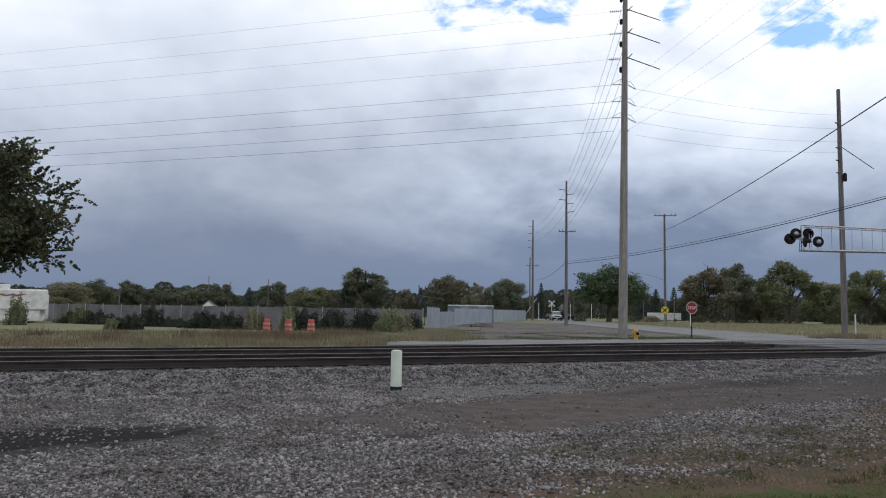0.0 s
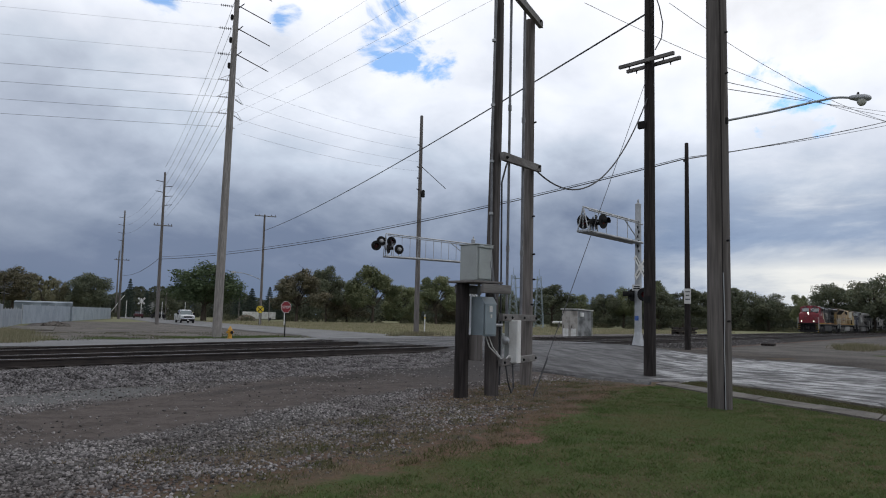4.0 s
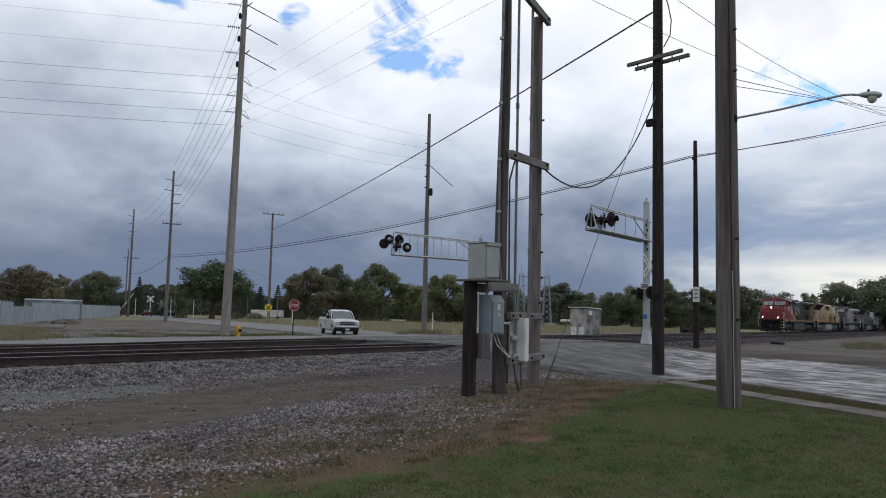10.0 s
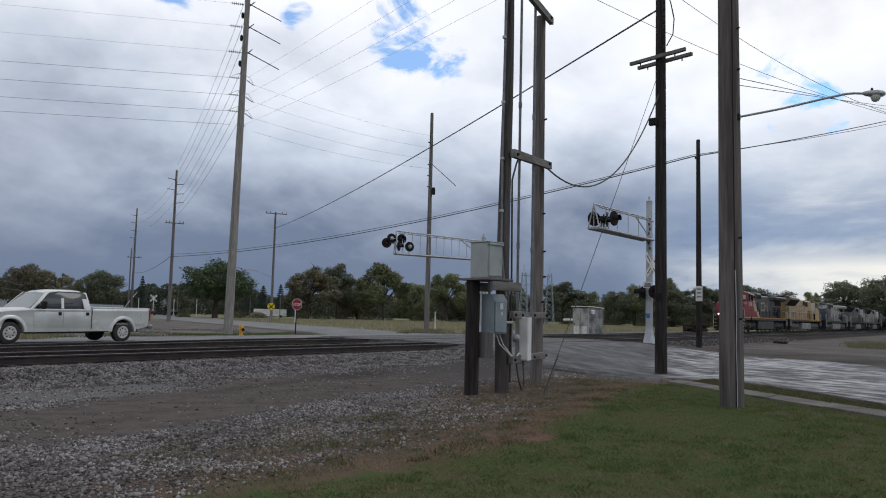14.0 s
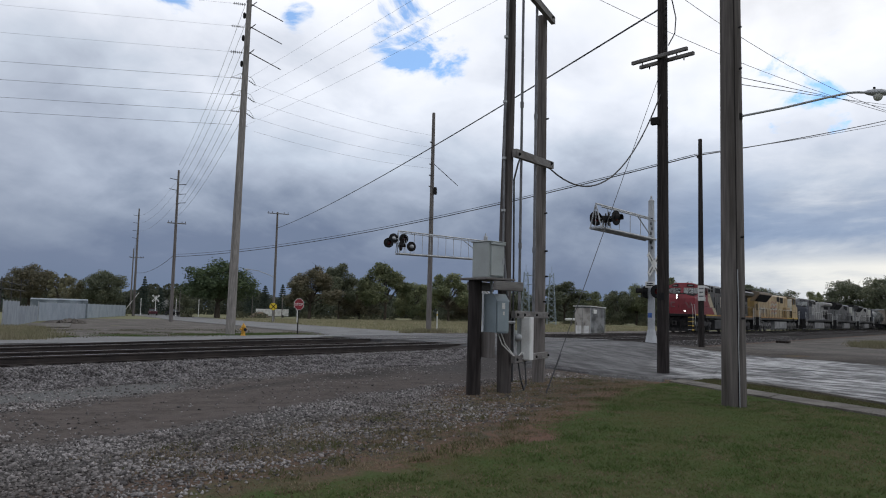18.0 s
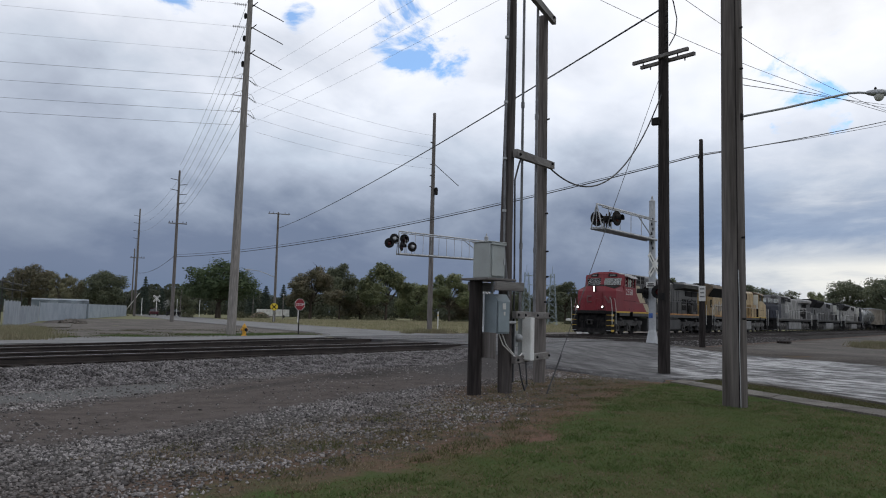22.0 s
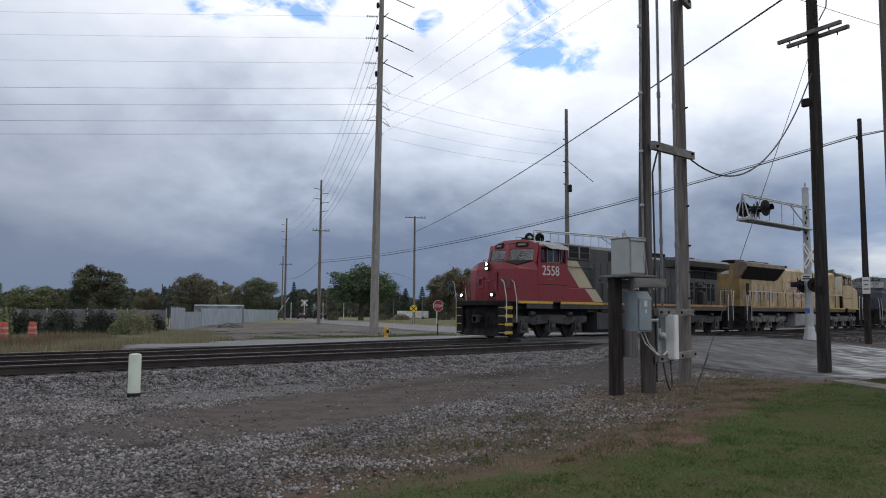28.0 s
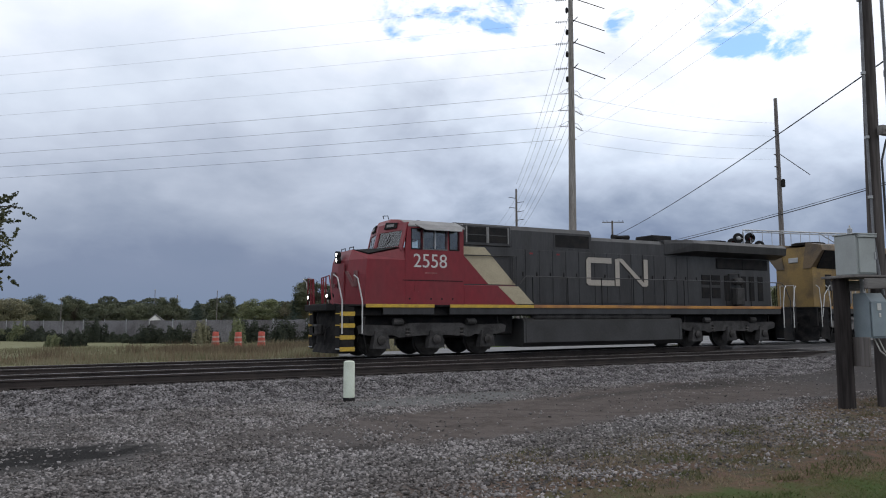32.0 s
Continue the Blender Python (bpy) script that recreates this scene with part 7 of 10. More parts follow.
# ---- the pickup ----
M_SILVER = material("silver_white_paint", (0.64, 0.655, 0.645), 0.28, 0.22, (0.50, 0.515, 0.505), 0.7, 30, 0.06, 0.02, coat=0.5)
M_TYRE = material("tyre_rubber", (0.022, 0.022, 0.022), 0.8, 0, (0.035, 0.034, 0.032), 5, 40)
M_CHROME = material("chrome", (0.62, 0.62, 0.62), 0.18, 1.0, (0.5, 0.5, 0.5))
M_RIM = material("bright_rim", (0.55, 0.55, 0.55), 0.4, 0.2, (0.42, 0.42, 0.42))
TRUCK_WHEELS = []


def pickup():
    """A crew-cab pickup, nose towards +x, origin between the axles on the road."""
    t = empty("pickup_truck", pose(0, 0, 0), "silver-white crew cab pickup truck driving on the street", "pickup truck")
    XF, XR = 2.15, -2.22               # axles

    def shell(prof, stations, name, mat, lab=""):
        """Side outline drawn across the width; each station: half width, drop of the top edge, pull of the ends."""
        lo, hi = min(p[1] for p in prof), max(p[1] for p in prof)
        rows = [(-y, a, b) for y, a, b in stations] + [(y, a, b) for y, a, b in reversed(stations)]
        rings = []
        for y, drop, pull in rows:
            ring = []
            for x, z in prof:
                f = min(1.0, max(0.0, (x - 2.3) / 0.7))
                g = min(1.0, max(0.0, (-3.0 - x) / 0.4))
                up_ = min(1.0, max(0.0, (z - (hi - 0.35)) / 0.35))
                ring.append((x - pull * f + pull * 0.4 * g, y, z - drop * up_))
            rings.append(ring)
        return part(name, MB().loft(rings), mat, t, lab, True)

    def arch(xc, r, z):
        return [(xc + r * math.cos(radians(v)), z + r * math.sin(radians(v))) for v in range(180, -1, -15)]
    lower = [(-3.42, 0.60), (-2.75, 0.50)] + arch(XR, 0.47, 0.42) + [(-1.72, 0.44), (1.66, 0.42)] + arch(XF, 0.47, 0.42) + [(2.66, 0.48), (3.00, 0.58), (3.06, 0.75), (3.05, 0.96), (2.98, 1.05), (2.72, 1.13), (2.2, 1.19), (1.45, 1.25), (0.4, 1.27), (-0.86, 1.28), (-0.90, 1.30), (-3.44, 1.33), (-3.47, 0.95)]
    shell(lower, [(0.985, 0.13, 0.34), (0.992, 0.07, 0.27), (0.965, 0.025, 0.20), (0.90, 0.0, 0.13), (0.60, -0.01, 0.05)], "body", M_SILVER, "silver-white lower body and bed sides")
    # hood with a raised centre
    rings = []
    for x, w, z in ((1.40, 0.80, 1.26), (1.9, 0.80, 1.245), (2.4, 0.77, 1.20), (2.75, 0.72, 1.14), (2.98, 0.66, 1.05)):
        rings.append([(x, -w, z - 0.07), (x, -w * 0.86, z), (x, -w * 0.45, z + 0.03), (x, 0, z + 0.035), (x, w * 0.45, z + 0.03), (x, w * 0.86, z), (x, w, z - 0.07), (x, 0, z - 0.12)])
    part("hood", MB().loft(rings), M_SILVER, t, "", True)
    # cab: dark glass inside, painted pillars and roof outside
    shell([(1.40, 1.24), (0.76, 1.84), (0.4, 1.91), (-0.5, 1.91), (-0.66, 1.85), (-0.82, 1.24)], [(0.86, 0.10, 0), (0.80, 0.02, 0), (0.5, 0, 0)], "glasshouse", M_DARKGLASS, "dark tinted cab windows")
    part("windshield", MB().loft([[(1.452, -0.83, 1.26), (1.50, 0, 1.265), (1.452, 0.83, 1.26), (0.79, 0.69, 1.85), (0.82, 0, 1.865), (0.79, -0.69, 1.85)], [(1.435, -0.83, 1.25), (1.48, 0, 1.25), (1.435, 0.83, 1.25), (0.77, 0.69, 1.84), (0.80, 0, 1.85), (0.77, -0.69, 1.84)]]), M_SCREEN, t, "windshield with its reflection put in as grey")
    rings = []
    for x, w, z in ((0.84, 0.66, 1.835), (0.70, 0.70, 1.90), (0.35, 0.73, 1.955), (-0.2, 0.735, 1.965), (-0.50, 0.72, 1.94), (-0.66, 0.68, 1.87)):
        rings.append([(x, -w - 0.035, z - 0.09), (x, -w, z - 0.03), (x, -w * 0.8, z), (x, 0, z + 0.015), (x, w * 0.8, z), (x, w, z - 0.03), (x, w + 0.035, z - 0.09), (x, 0, z - 0.06)])
    part("roof", MB().loft(rings), M_SILVER, t, "silver-white cab roof", True)
    for s in (-1, 1):
        def pillar(x0, z0, x1, z1, w0, w1):
            y0, y1 = s * 0.925, s * 0.765
            part("pillar", MB().loft([[(x - w, y - 0.025, z), (x + w, y - 0.025, z), (x + w, y + 0.025, z), (x - w, y + 0.025, z)] for x, y, z, w in ((x0, y0, z0, w0), ((x0 + x1) / 2, (y0 + y1) / 2 + s * 0.012, (z0 + z1) / 2, (w0 + w1) / 2), (x1, y1, z1, w1))]), M_SILVER, t, "", True)
        pillar(1.40, 1.24, 0.78, 1.86, 0.06, 0.055)
        pillar(0.27, 1.24, 0.25, 1.90, 0.05, 0.05)
        pillar(-0.72, 1.24, -0.58, 1.88, 0.13, 0.12)
        part("window_seal", MB().box(-0.84, 1.36, min(s * 0.915, s * 0.945), max(s * 0.915, s * 0.945), 1.245, 1.275), M_BLACK, t)
        for a, b in ((0.28, 1.34), (-0.80, 0.26)):
            d = part("door", MB().loft([[(a, s * y, z), (b, s * y, z), (b, s * (y - 0.03), z), (a, s * (y - 0.03), z)] for y, z in ((0.975, 0.50), (1.000, 0.62), (1.004, 0.95), (0.985, 1.14), (0.940, 1.265))]), M_SILVER, t, "", True)
            part("handle", MB().box(a + 0.05, a + 0.17, min(s * 0.985, s * 1.015), max(s * 0.985, s * 1.015), 1.02, 1.14, c=0.01), M_BLACK, d, "black door handle")
        part("crease", MB().box(-3.2, 1.6, min(s * 0.985, s * 1.002), max(s * 0.985, s * 1.002), 0.70, 0.725), M_SILVER, t)
        part("bed_gap", MB().box(-0.885, -0.855, min(s * 0.90, s * 0.996), max(s * 0.90, s * 0.996), 0.52, 1.29), M_BLACK, t, "dark gap between cab and bed")
        mir = part("mirror", MB().box(1.02, 1.16, min(s * 1.03, s * 1.27), max(s * 1.03, s * 1.27), 1.24, 1.52, c=0.04), M_BLACK, t, "black door mirror")
        part("mirror_arm", MB().rod((1.1, s * 0.92, 1.3), (1.1, s * 1.06, 1.34), 0.025, n=6), M_BLACK, mir)
        part("running_board", MB().box(-0.85, 1.6, min(s * 0.86, s * 0.98), max(s * 0.86, s * 0.98), 0.36, 0.42, c=0.01), M_BLACK, t)
        part("headlight", MB().loft([[(3.06, s * 0.60, z), (3.045, s * 0.72, z), (2.97, s * 0.86, z), (2.74, s * 0.965, z), (2.74, s * 0.80, z), (2.95, s * 0.58, z)] for z in (0.78, 1.00)]), glass_mat("headlamp_glass", (0.42, 0.44, 0.45), 0.1), t, "clear wrap-round headlight")
        part("tail_light", MB().box(-3.47, -3.38, min(s * 0.86, s * 0.975), max(s * 0.86, s * 0.975), 0.85, 1.2, c=0.01), M_RED, t)
        for xc in (XF, XR):
            part("flare", MB().loft([[(xc + r * math.cos(radians(v)), s * y, 0.42 + r * math.sin(radians(v))) for v in range(0, 181, 12)] for r, y in ((0.47, 0.96), (0.48, 1.015), (0.53, 1.02), (0.60, 0.985))], close=False), M_SILVER, t, "", True)
        part("bed_rail", MB().box(-3.42, -0.92, min(s * 0.84, s * 0.965), max(s * 0.84, s * 0.965), 1.28, 1.35, c=0.02), M_SILVER, t)
    # flat black slab paints the shade of the bed, which has no depth
    part("bed_well", MB().box(-3.34, -0.96, -0.85, 0.85, 1.25, 1.335), M_BLACK, t, "black slab painting the shade inside the cargo bed")
    part("tailgate", MB().box(-3.47, -3.40, -0.85, 0.85, 0.75, 1.35, c=0.02), M_SILVER, t)
    g = part("grille", MB().box(2.98, 3.085, -0.60, 0.60, 0.78, 1.03, c=0.03), M_BLACK, t, "black grille")
    part("grille_frame", MB().box(3.06, 3.10, -0.62, 0.62, 1.01, 1.045).box(3.06, 3.10, -0.62, 0.62, 0.765, 0.79).box(3.06, 3.09, -0.6, 0.6, 0.885, 0.915).box(3.06, 3.10, -0.62, -0.585, 0.79, 1.01).box(3.06, 3.10, 0.585, 0.62, 0.79, 1.01), M_GALV, g, "pale grille bars")
    b = part("bumper", MB().loft([[(x - p * 0.26, y, z) for x, z in ((3.00, 0.55), (3.12, 0.57), (3.15, 0.64), (3.12, 0.73), (3.00, 0.75))] for y, p in ((-0.99, 1.0), (-0.90, 0.45), (-0.72, 0.12), (0, 0), (0.72, 0.12), (0.90, 0.45), (0.99, 1.0))]), M_CHROME, t, "chrome front bumper", True)
    part("valance", MB().loft([[(x - p * 0.26, y, z) for x, z in ((2.9, 0.30), (3.06, 0.32), (3.10, 0.55), (2.9, 0.56))] for y, p in ((-0.95, 1.0), (-0.72, 0.12), (0, 0), (0.72, 0.12), (0.95, 1.0))]), M_BLACK, t, "dark lower bumper", True)
    part("plate_bar", MB().box(3.105, 3.125, -0.15, 0.15, 0.40, 0.52), M_WHITE, b, "plain pale plate")
    part("rear_bumper", MB().box(-3.62, -3.44, -0.95, 0.95, 0.52, 0.68, c=0.03), M_CHROME, t)
    part("chassis", MB().box(-3.2, 2.8, -0.5, 0.5, 0.38, 0.6), M_BLACK, t)
    part("wheel_well", MB().box(1.6, 2.7, -0.78, 0.78, 0.5, 1.0).box(-2.75, -1.7, -0.78, 0.78, 0.5, 1.0), M_BLACK, t)
    for x in (XF, XR):
        for s in (-1, 1):
            w = part("wheel", MB().turned((0, 0, 0), [(0.22, -0.13), (0.33, -0.135), (0.38, -0.10), (0.39, 0.0), (0.38, 0.10), (0.33, 0.135), (0.22, 0.13)], 24, "y"), M_TYRE, t, "black tyre on a bright rim", True, pose(x, s * 0.86, 0.39))
            part("rim", MB().turned((0, 0, 0), [(0.235, s * 0.10), (0.24, s * 0.138), (0.215, s * 0.146), (0.18, s * 0.130), (0.09, s * 0.145), (0.07, s * 0.170), (0.01, s * 0.174)], 20, "y"), M_RIM, w, "bright steel rim", True)
            for k in range(8):
                a = k * 0.7854
                part("rim_hole", MB().turned((0.14 * math.cos(a), s * 0.132, 0.14 * math.sin(a)), [(0.026, 0), (0.026, s * 0.012)], 8, "y"), M_BLACK, w)
            TRUCK_WHEELS.append(w)
    t.scale = (0.966, 0.966, 0.966)
    return t


truck_thing = pickup()
# (seconds, x, y, heading in degrees)
TRUCK_PATH = [(0.0, 84.4, 130.0, 243), (2.0, 75.6, 111.5, 243), (4.0, 67.0, 93.5, 243.5), (4.5, 64.8, 89.0, 243.5), (6.5, 56.5, 70.6, 244), (7.0, 54.5, 66.1, 244), (8.5, 49.0, 53.5, 244), (9.0, 47.0, 49.3, 243), (9.5, 44.9, 45.1, 241), (10.0, 42.8, 41.2, 236), (10.5, 40.5, 38.4, 230), (11.0, 37.7, 35.5, 223), (11.5, 34.2, 33.0, 215), (12.0, 30.4, 30.8, 204.5), (12.5, 26.2, 29.25, 195.5), (13.0, 22.0, 28.2, 190), (13.5, 18.05, 27.85, 186.3), (14.0, 13.8, 27.65, 184), (14.5, 9.4, 27.55, 182), (16.5, -10.0, 27.5, 180), (20.0, -50.0, 27.5, 180), (32.0, -195.0, 27.5, 180)]

# ---- trackside things ----
def marker_post():
    t = empty("marker_post", pose(5.32, 13.82, float(land(5.32, 13.82)) + 0.02), "pale green-white plastic marker post in the gravel", "marker post")
    part("tube", MB().turned((0, 0, 0.04), [(0.108, 0), (0.108, 0.66), (0.10, 0.70), (0.07, 0.715), (0.01, 0.72)], 20), M_MARKER, t, smooth=True)
    part("base", MB().turned((0, 0, -0.12), [(0.115, 0), (0.115, 0.17), (0.105, 0.18)], 20), M_BLACK, t, "dark band at the ground")


marker_post()


def stop_sign():
    x, y = 35.67, 38.6
    z = float(land(x, y))
    t = empty("stop_sign", pose(x, y, z, 0, 0, -10), "red octagonal stop sign on a post", "road sign")
    part("post", MB().box(-0.04, 0.03, 0.03, 0.08, -0.3, 2.45, c=0.006), M_BLACK, t, "dark post")
    part("post_strip", MB().box(-0.115, -0.055, 0.03, 0.07, 0.85, 1.8, c=0.006), M_WHITE, t, "white reflective strip")
    oct_ = lambda r: [(r * math.cos(radians(22.5 + 45 * k)), r * math.sin(radians(22.5 + 45 * k))) for k in range(8)]
    ring = [[(a, yy, 2.08 + b) for a, b in oct_(r)] for yy, r in ((0.022, 0.42), (0.008, 0.42))]
    plate = part("plate", MB().loft(ring), M_WHITE, t, "white-edged octagon")
    ring = [[(a, yy, 2.08 + b) for a, b in oct_(r)] for yy, r in ((0.007, 0.39), (0.001, 0.39))]
    part("face", MB().loft(ring), M_RED, plate, "red face")
    part("street_blade", MB().box(0.02, 0.5, 0.04, 0.055, 2.12, 2.30), material("street_blade_green", (0.03, 0.12, 0.08), 0.5), t, "small green street plate with no readable name")
    text_mesh("STOP", 0.26, M_WHITE, pose(0, -0.003, 1.985, 90, 0, 0), plate, "lettering", "white letters")


def hydrant():
    x, y = 26.4, 32.8
    y = 37.8
    x = 30.4
    t = empty("fire_hydrant", pose(x, y, float(land(x, y))), "orange-yellow fire hydrant in the verge", "fire hydrant")
    part("barrel", MB().turned((0, 0, 0), [(0.17, 0), (0.17, 0.06), (0.12, 0.08), (0.115, 0.5), (0.15, 0.52), (0.15, 0.56), (0.13, 0.60), (0.10, 0.68), (0.05, 0.72), (0.04, 0.78), (0.01, 0.79)], 16), M_HYD, t, smooth=True)
    part("nozzle", MB().turned((0, 0, 0.42), [(0.065, -0.24), (0.075, -0.2), (0.05, -0.1), (0.05, 0.1), (0.075, 0.2), (0.065, 0.24)], 12, "x"), M_HYD, t)
    part("pumper_nozzle", MB().turned((0, 0, 0.40), [(0.06, -0.05), (0.07, -0.14), (0.1, -0.15), (0.1, -0.21)], 14, "y"), M_BLACK, t, "dark pumper cap")


stop_sign()
hydrant()


M_BAND = material("dusty_reflective_band", (0.46, 0.34, 0.30), 0.6, 0, (0.36, 0.22, 0.18), 4, 30)


def barrel(x, y, label):
    t = empty("traffic_barrel", pose(x, y, float(land(x, y)), 0, 0, random.uniform(0, 90)), label, "traffic barrel", "traffic barrels")
    part("drum", MB().turned((0, 0, 0.08), [(0.24, 0), (0.235, 0.22), (0.225, 0.24), (0.22, 0.46), (0.21, 0.48), (0.205, 0.70), (0.195, 0.72), (0.185, 0.92), (0.16, 0.95), (0.05, 0.96)], 18), M_ORANGE, t, smooth=True)
    for z, r in ((0.32, 0.230), (0.60, 0.215)):
        part("stripe", MB().turned((0, 0, z + 0.08), [(r, 0), (r - 0.004, 0.10)], 18), M_BAND, t, "white reflective stripe")
    part("base", MB().turned((0, 0, 0), [(0.34, 0), (0.34, 0.06), (0.25, 0.09)], 18), M_BLACK, t, "black rubber base")


barrel(9.55, 47.4, "orange construction barrel half hidden in weeds")
barrel(10.28, 44.6, "orange construction barrel half hidden in weeds")
barrel(11.9, 45.6, "orange and white striped construction barrel")


def rr_sign():
    """Round yellow railway warning sign on its own post before the crossarm pole."""
    x, y = 71.3, 82.4
    t = empty("warning_sign", pose(x, y, FAR, 0, 0, -41), "round yellow railway warning sign with a black cross", "road sign")
    part("post", MB().rod((0, 0.04, 0), (0, 0.04, 2.6), 0.035, n=6), M_GALV, t)
    part("disc", MB().turned((0, 0, 2.2), [(0.52, 0.02), (0.52, -0.01), (0.49, -0.014)], 24, "y"), M_SIGNY, t)
    for a in (45, -45):
        part("cross", MB().box(-0.46, 0.46, -0.022, -0.016, -0.055, 0.055, Matrix.Translation((0, 0, 2.2)) @ Matrix.Rotation(radians(a), 4, "Y")), M_BLACK, t)


rr_sign()
arm = empty("street_lamp", pose(*TPOLE, FAR), "grey street lamp arm bolted to a wooden pole", "street lamp")
part("arm", MB().pipe([(-0.1, 0.1, 6.45), (-0.9, 0.75, 6.85), (-1.8, 1.5, 7.25), (-2.8, 2.3, 7.40)], 0.045, 6), M_GALV, arm, "", True)
part("lamp_head", MB().loft([[(-2.75 - d * 0.77, 2.27 + d * 0.63 + math.sin(6.28319 * j / 10) * r * 0.3, 7.38 + math.cos(6.28319 * j / 10) * r) for j in range(10)] for d, r in ((0, 0.06), (0.2, 0.13), (0.55, 0.13), (0.75, 0.04))]), M_GALV, arm)


def bungalow():
    """Steel signal hut: two tan doors on one face, walls darkened for side shade, thin pale roof."""
    t = empty("signal_hut", pose(59.0, 28.1, FAR, 0, 0, -10), "grey steel signal hut with tan doors and a pale flat roof", "signal hut")
    tan = material("tan_hut_doors", (0.43, 0.405, 0.37), 0.5, 0.2, (0.20, 0.18, 0.16), 1.2, 30, 0.2)
    # darker than the doors: the shade on that side is in the colour
    dark = material("shaded_hut_side", (0.27, 0.275, 0.28), 0.55, 0.1, (0.09, 0.092, 0.095), 1.2, 30, 0.2)
    part("slab", MB().box(-1.2, 1.2, -0.95, 0.95, -0.2, 0.14, c=0.02), M_WALK, t)
    part("wall", MB().box(-1.0, 1.0, -0.8, 0.8, 0.14, 2.52, c=0.01), dark, t, "grey steel walls with side shade in their colour")
    part("roof", MB().loft([[(x, y, z + (0.10 if x < 0 else 0.0)) for y, z in ((-0.9, 2.50), (0.9, 2.50), (0.9, 2.57), (-0.9, 2.57))] for x in (-1.14, 1.14)]), M_WHITE, t, "thin pale roof sheet")
    part("corner_post", MB().rod((1.02, -0.84, 0.1), (1.02, -0.84, 2.5), 0.03, n=6).rod((-1.04, -0.84, 0.1), (-1.04, -0.84, 2.5), 0.03, n=6), M_GALV, t)
    for s in (-0.4, 0.4):
        d = part("door", MB().box(-1.03, -1.0, s - 0.385, s + 0.385, 0.16, 2.48, c=0.006), tan, t, "tan steel door")
        part("handle", MB().box(-1.05, -1.03, s + 0.2, s + 0.24, 1.05, 1.25), M_BLACK, d)
        part("vent", MB().box(-1.04, -1.03, s - 0.26, s + 0.26, 0.3, 1.0), M_WHITE, d, "pale louvre plate")
    part("lamp", MB().box(-0.75, -0.35, -0.98, -0.80, 2.0, 2.34, c=0.03), M_WHITE, t, "white lamp box under the roof")


bungalow()


def lattice_tower(x, y, h, label):
    t = empty("lattice_tower", pose(x, y, FAR, 0, 0, 20), label, "lattice tower", "substation towers")
    w0, w1 = 0.9, 0.35
    corner = lambda k, z: Vector(((w0 + (w1 - w0) * z / h) * (1 if k in (0, 3) else -1), (w0 + (w1 - w0) * z / h) * (1 if k < 2 else -1), z))
    for k in range(4):
        part("leg", MB().rod(corner(k, 0), corner(k, h), 0.06, 0.05, 4), M_CABINET_BLUE, t)
    n = 9
    for i in range(n):
        z0, z1 = h * i / n, h * (i + 1) / n
        for k in range(4):
            j = (k + 1) % 4
            part("lacing", MB().rod(corner(k, z0), corner(j, z1), 0.03, n=4), M_CABINET_BLUE, t)
            part("lacing", MB().rod(corner(j, z0), corner(k, z1), 0.03, n=4), M_CABINET_BLUE, t)
    part("peak", MB().rod((0, 0, h), (0, 0, h + 1.4), 0.05, n=4), M_CABINET_BLUE, t)
    return t


lattice_tower(129.6, 75.5, 10.4, "grey steel lattice substation tower")
lattice_tower(132.1, 71.1, 10.2, "grey steel lattice substation tower")
lattice_tower(128.0, 79.4, 10.0, "grey steel lattice substation tower")
wire((129.6, 75.5, 9.2), (132.1, 71.1, 9.0), 0.0, 0.09, 3, M_CABINET_BLUE, "steel beam between the substation towers")
wire((129.6, 75.5, 7.4), (132.1, 71.1, 7.2), 0.0, 0.07, 3, M_CABINET_BLUE, "steel beam between the substation towers")


def old_ties():
    t = empty("tie_pile", pose(85.4, 28.4, FAR, 0, 0, 3), "low pile of old dark railway ties", "timber pile")
    for i in range(30):
        r, c = divmod(i, 6)
        part("tie", MB().box(-4.5 + c * 1.5, -3.3 + c * 1.5 + 1.3, -1.0 + random.uniform(-0.3, 0.3), -0.75, 0.0 + r * 0.24, 0.22 + r * 0.24, c=0.02), M_TIE, t)
    d = empty("scrap_timber", pose(59.6, 13.0, float(land(59.6, 13.0)) + 0.02, 0, 0, 8), "dark scrap timbers lying in the gravel yard", "timber")
    for i in range(4):
        part("timber", MB().box(-1.0 + i * 0.2, 0.9 + i * 0.15, -0.5 + i * 0.24, -0.3 + i * 0.24, 0.0, 0.16, c=0.02), M_TIE, d)


old_ties()


# ---- buildings and fences beyond the street ----
M_SIDING = material("pale_metal_siding", (0.36, 0.405, 0.455), 0.5, 0.25, (0.30, 0.345, 0.395), 0.6, 20, 0.15, 0.1)
M_SLATE = material("blue_grey_slats", (0.295, 0.328, 0.368), 0.6, 0.1, (0.235, 0.262, 0.298), 0.8, 20, 0.2, 0.1)
M_SHED = material("dull_roof_sheet", (0.27, 0.31, 0.345), 0.75, 0.0, (0.13, 0.155, 0.175), 0.6, 20, 0.15, 0.1)
M_FENCE = material("grey_fence_slats", (0.205, 0.20, 0.207), 0.85, 0, (0.14, 0.133, 0.135), 0.7, 14, 0.4)
M_CREAM = material("cream_wall", (0.55, 0.55, 0.52), 0.6, 0, (0.45, 0.45, 0.42), 0.6, 20, 0.15)
M_ROOF = material("grey_shingles", (0.16, 0.155, 0.15), 0.85, 0, (0.11, 0.105, 0.10), 1, 12, 0.4)


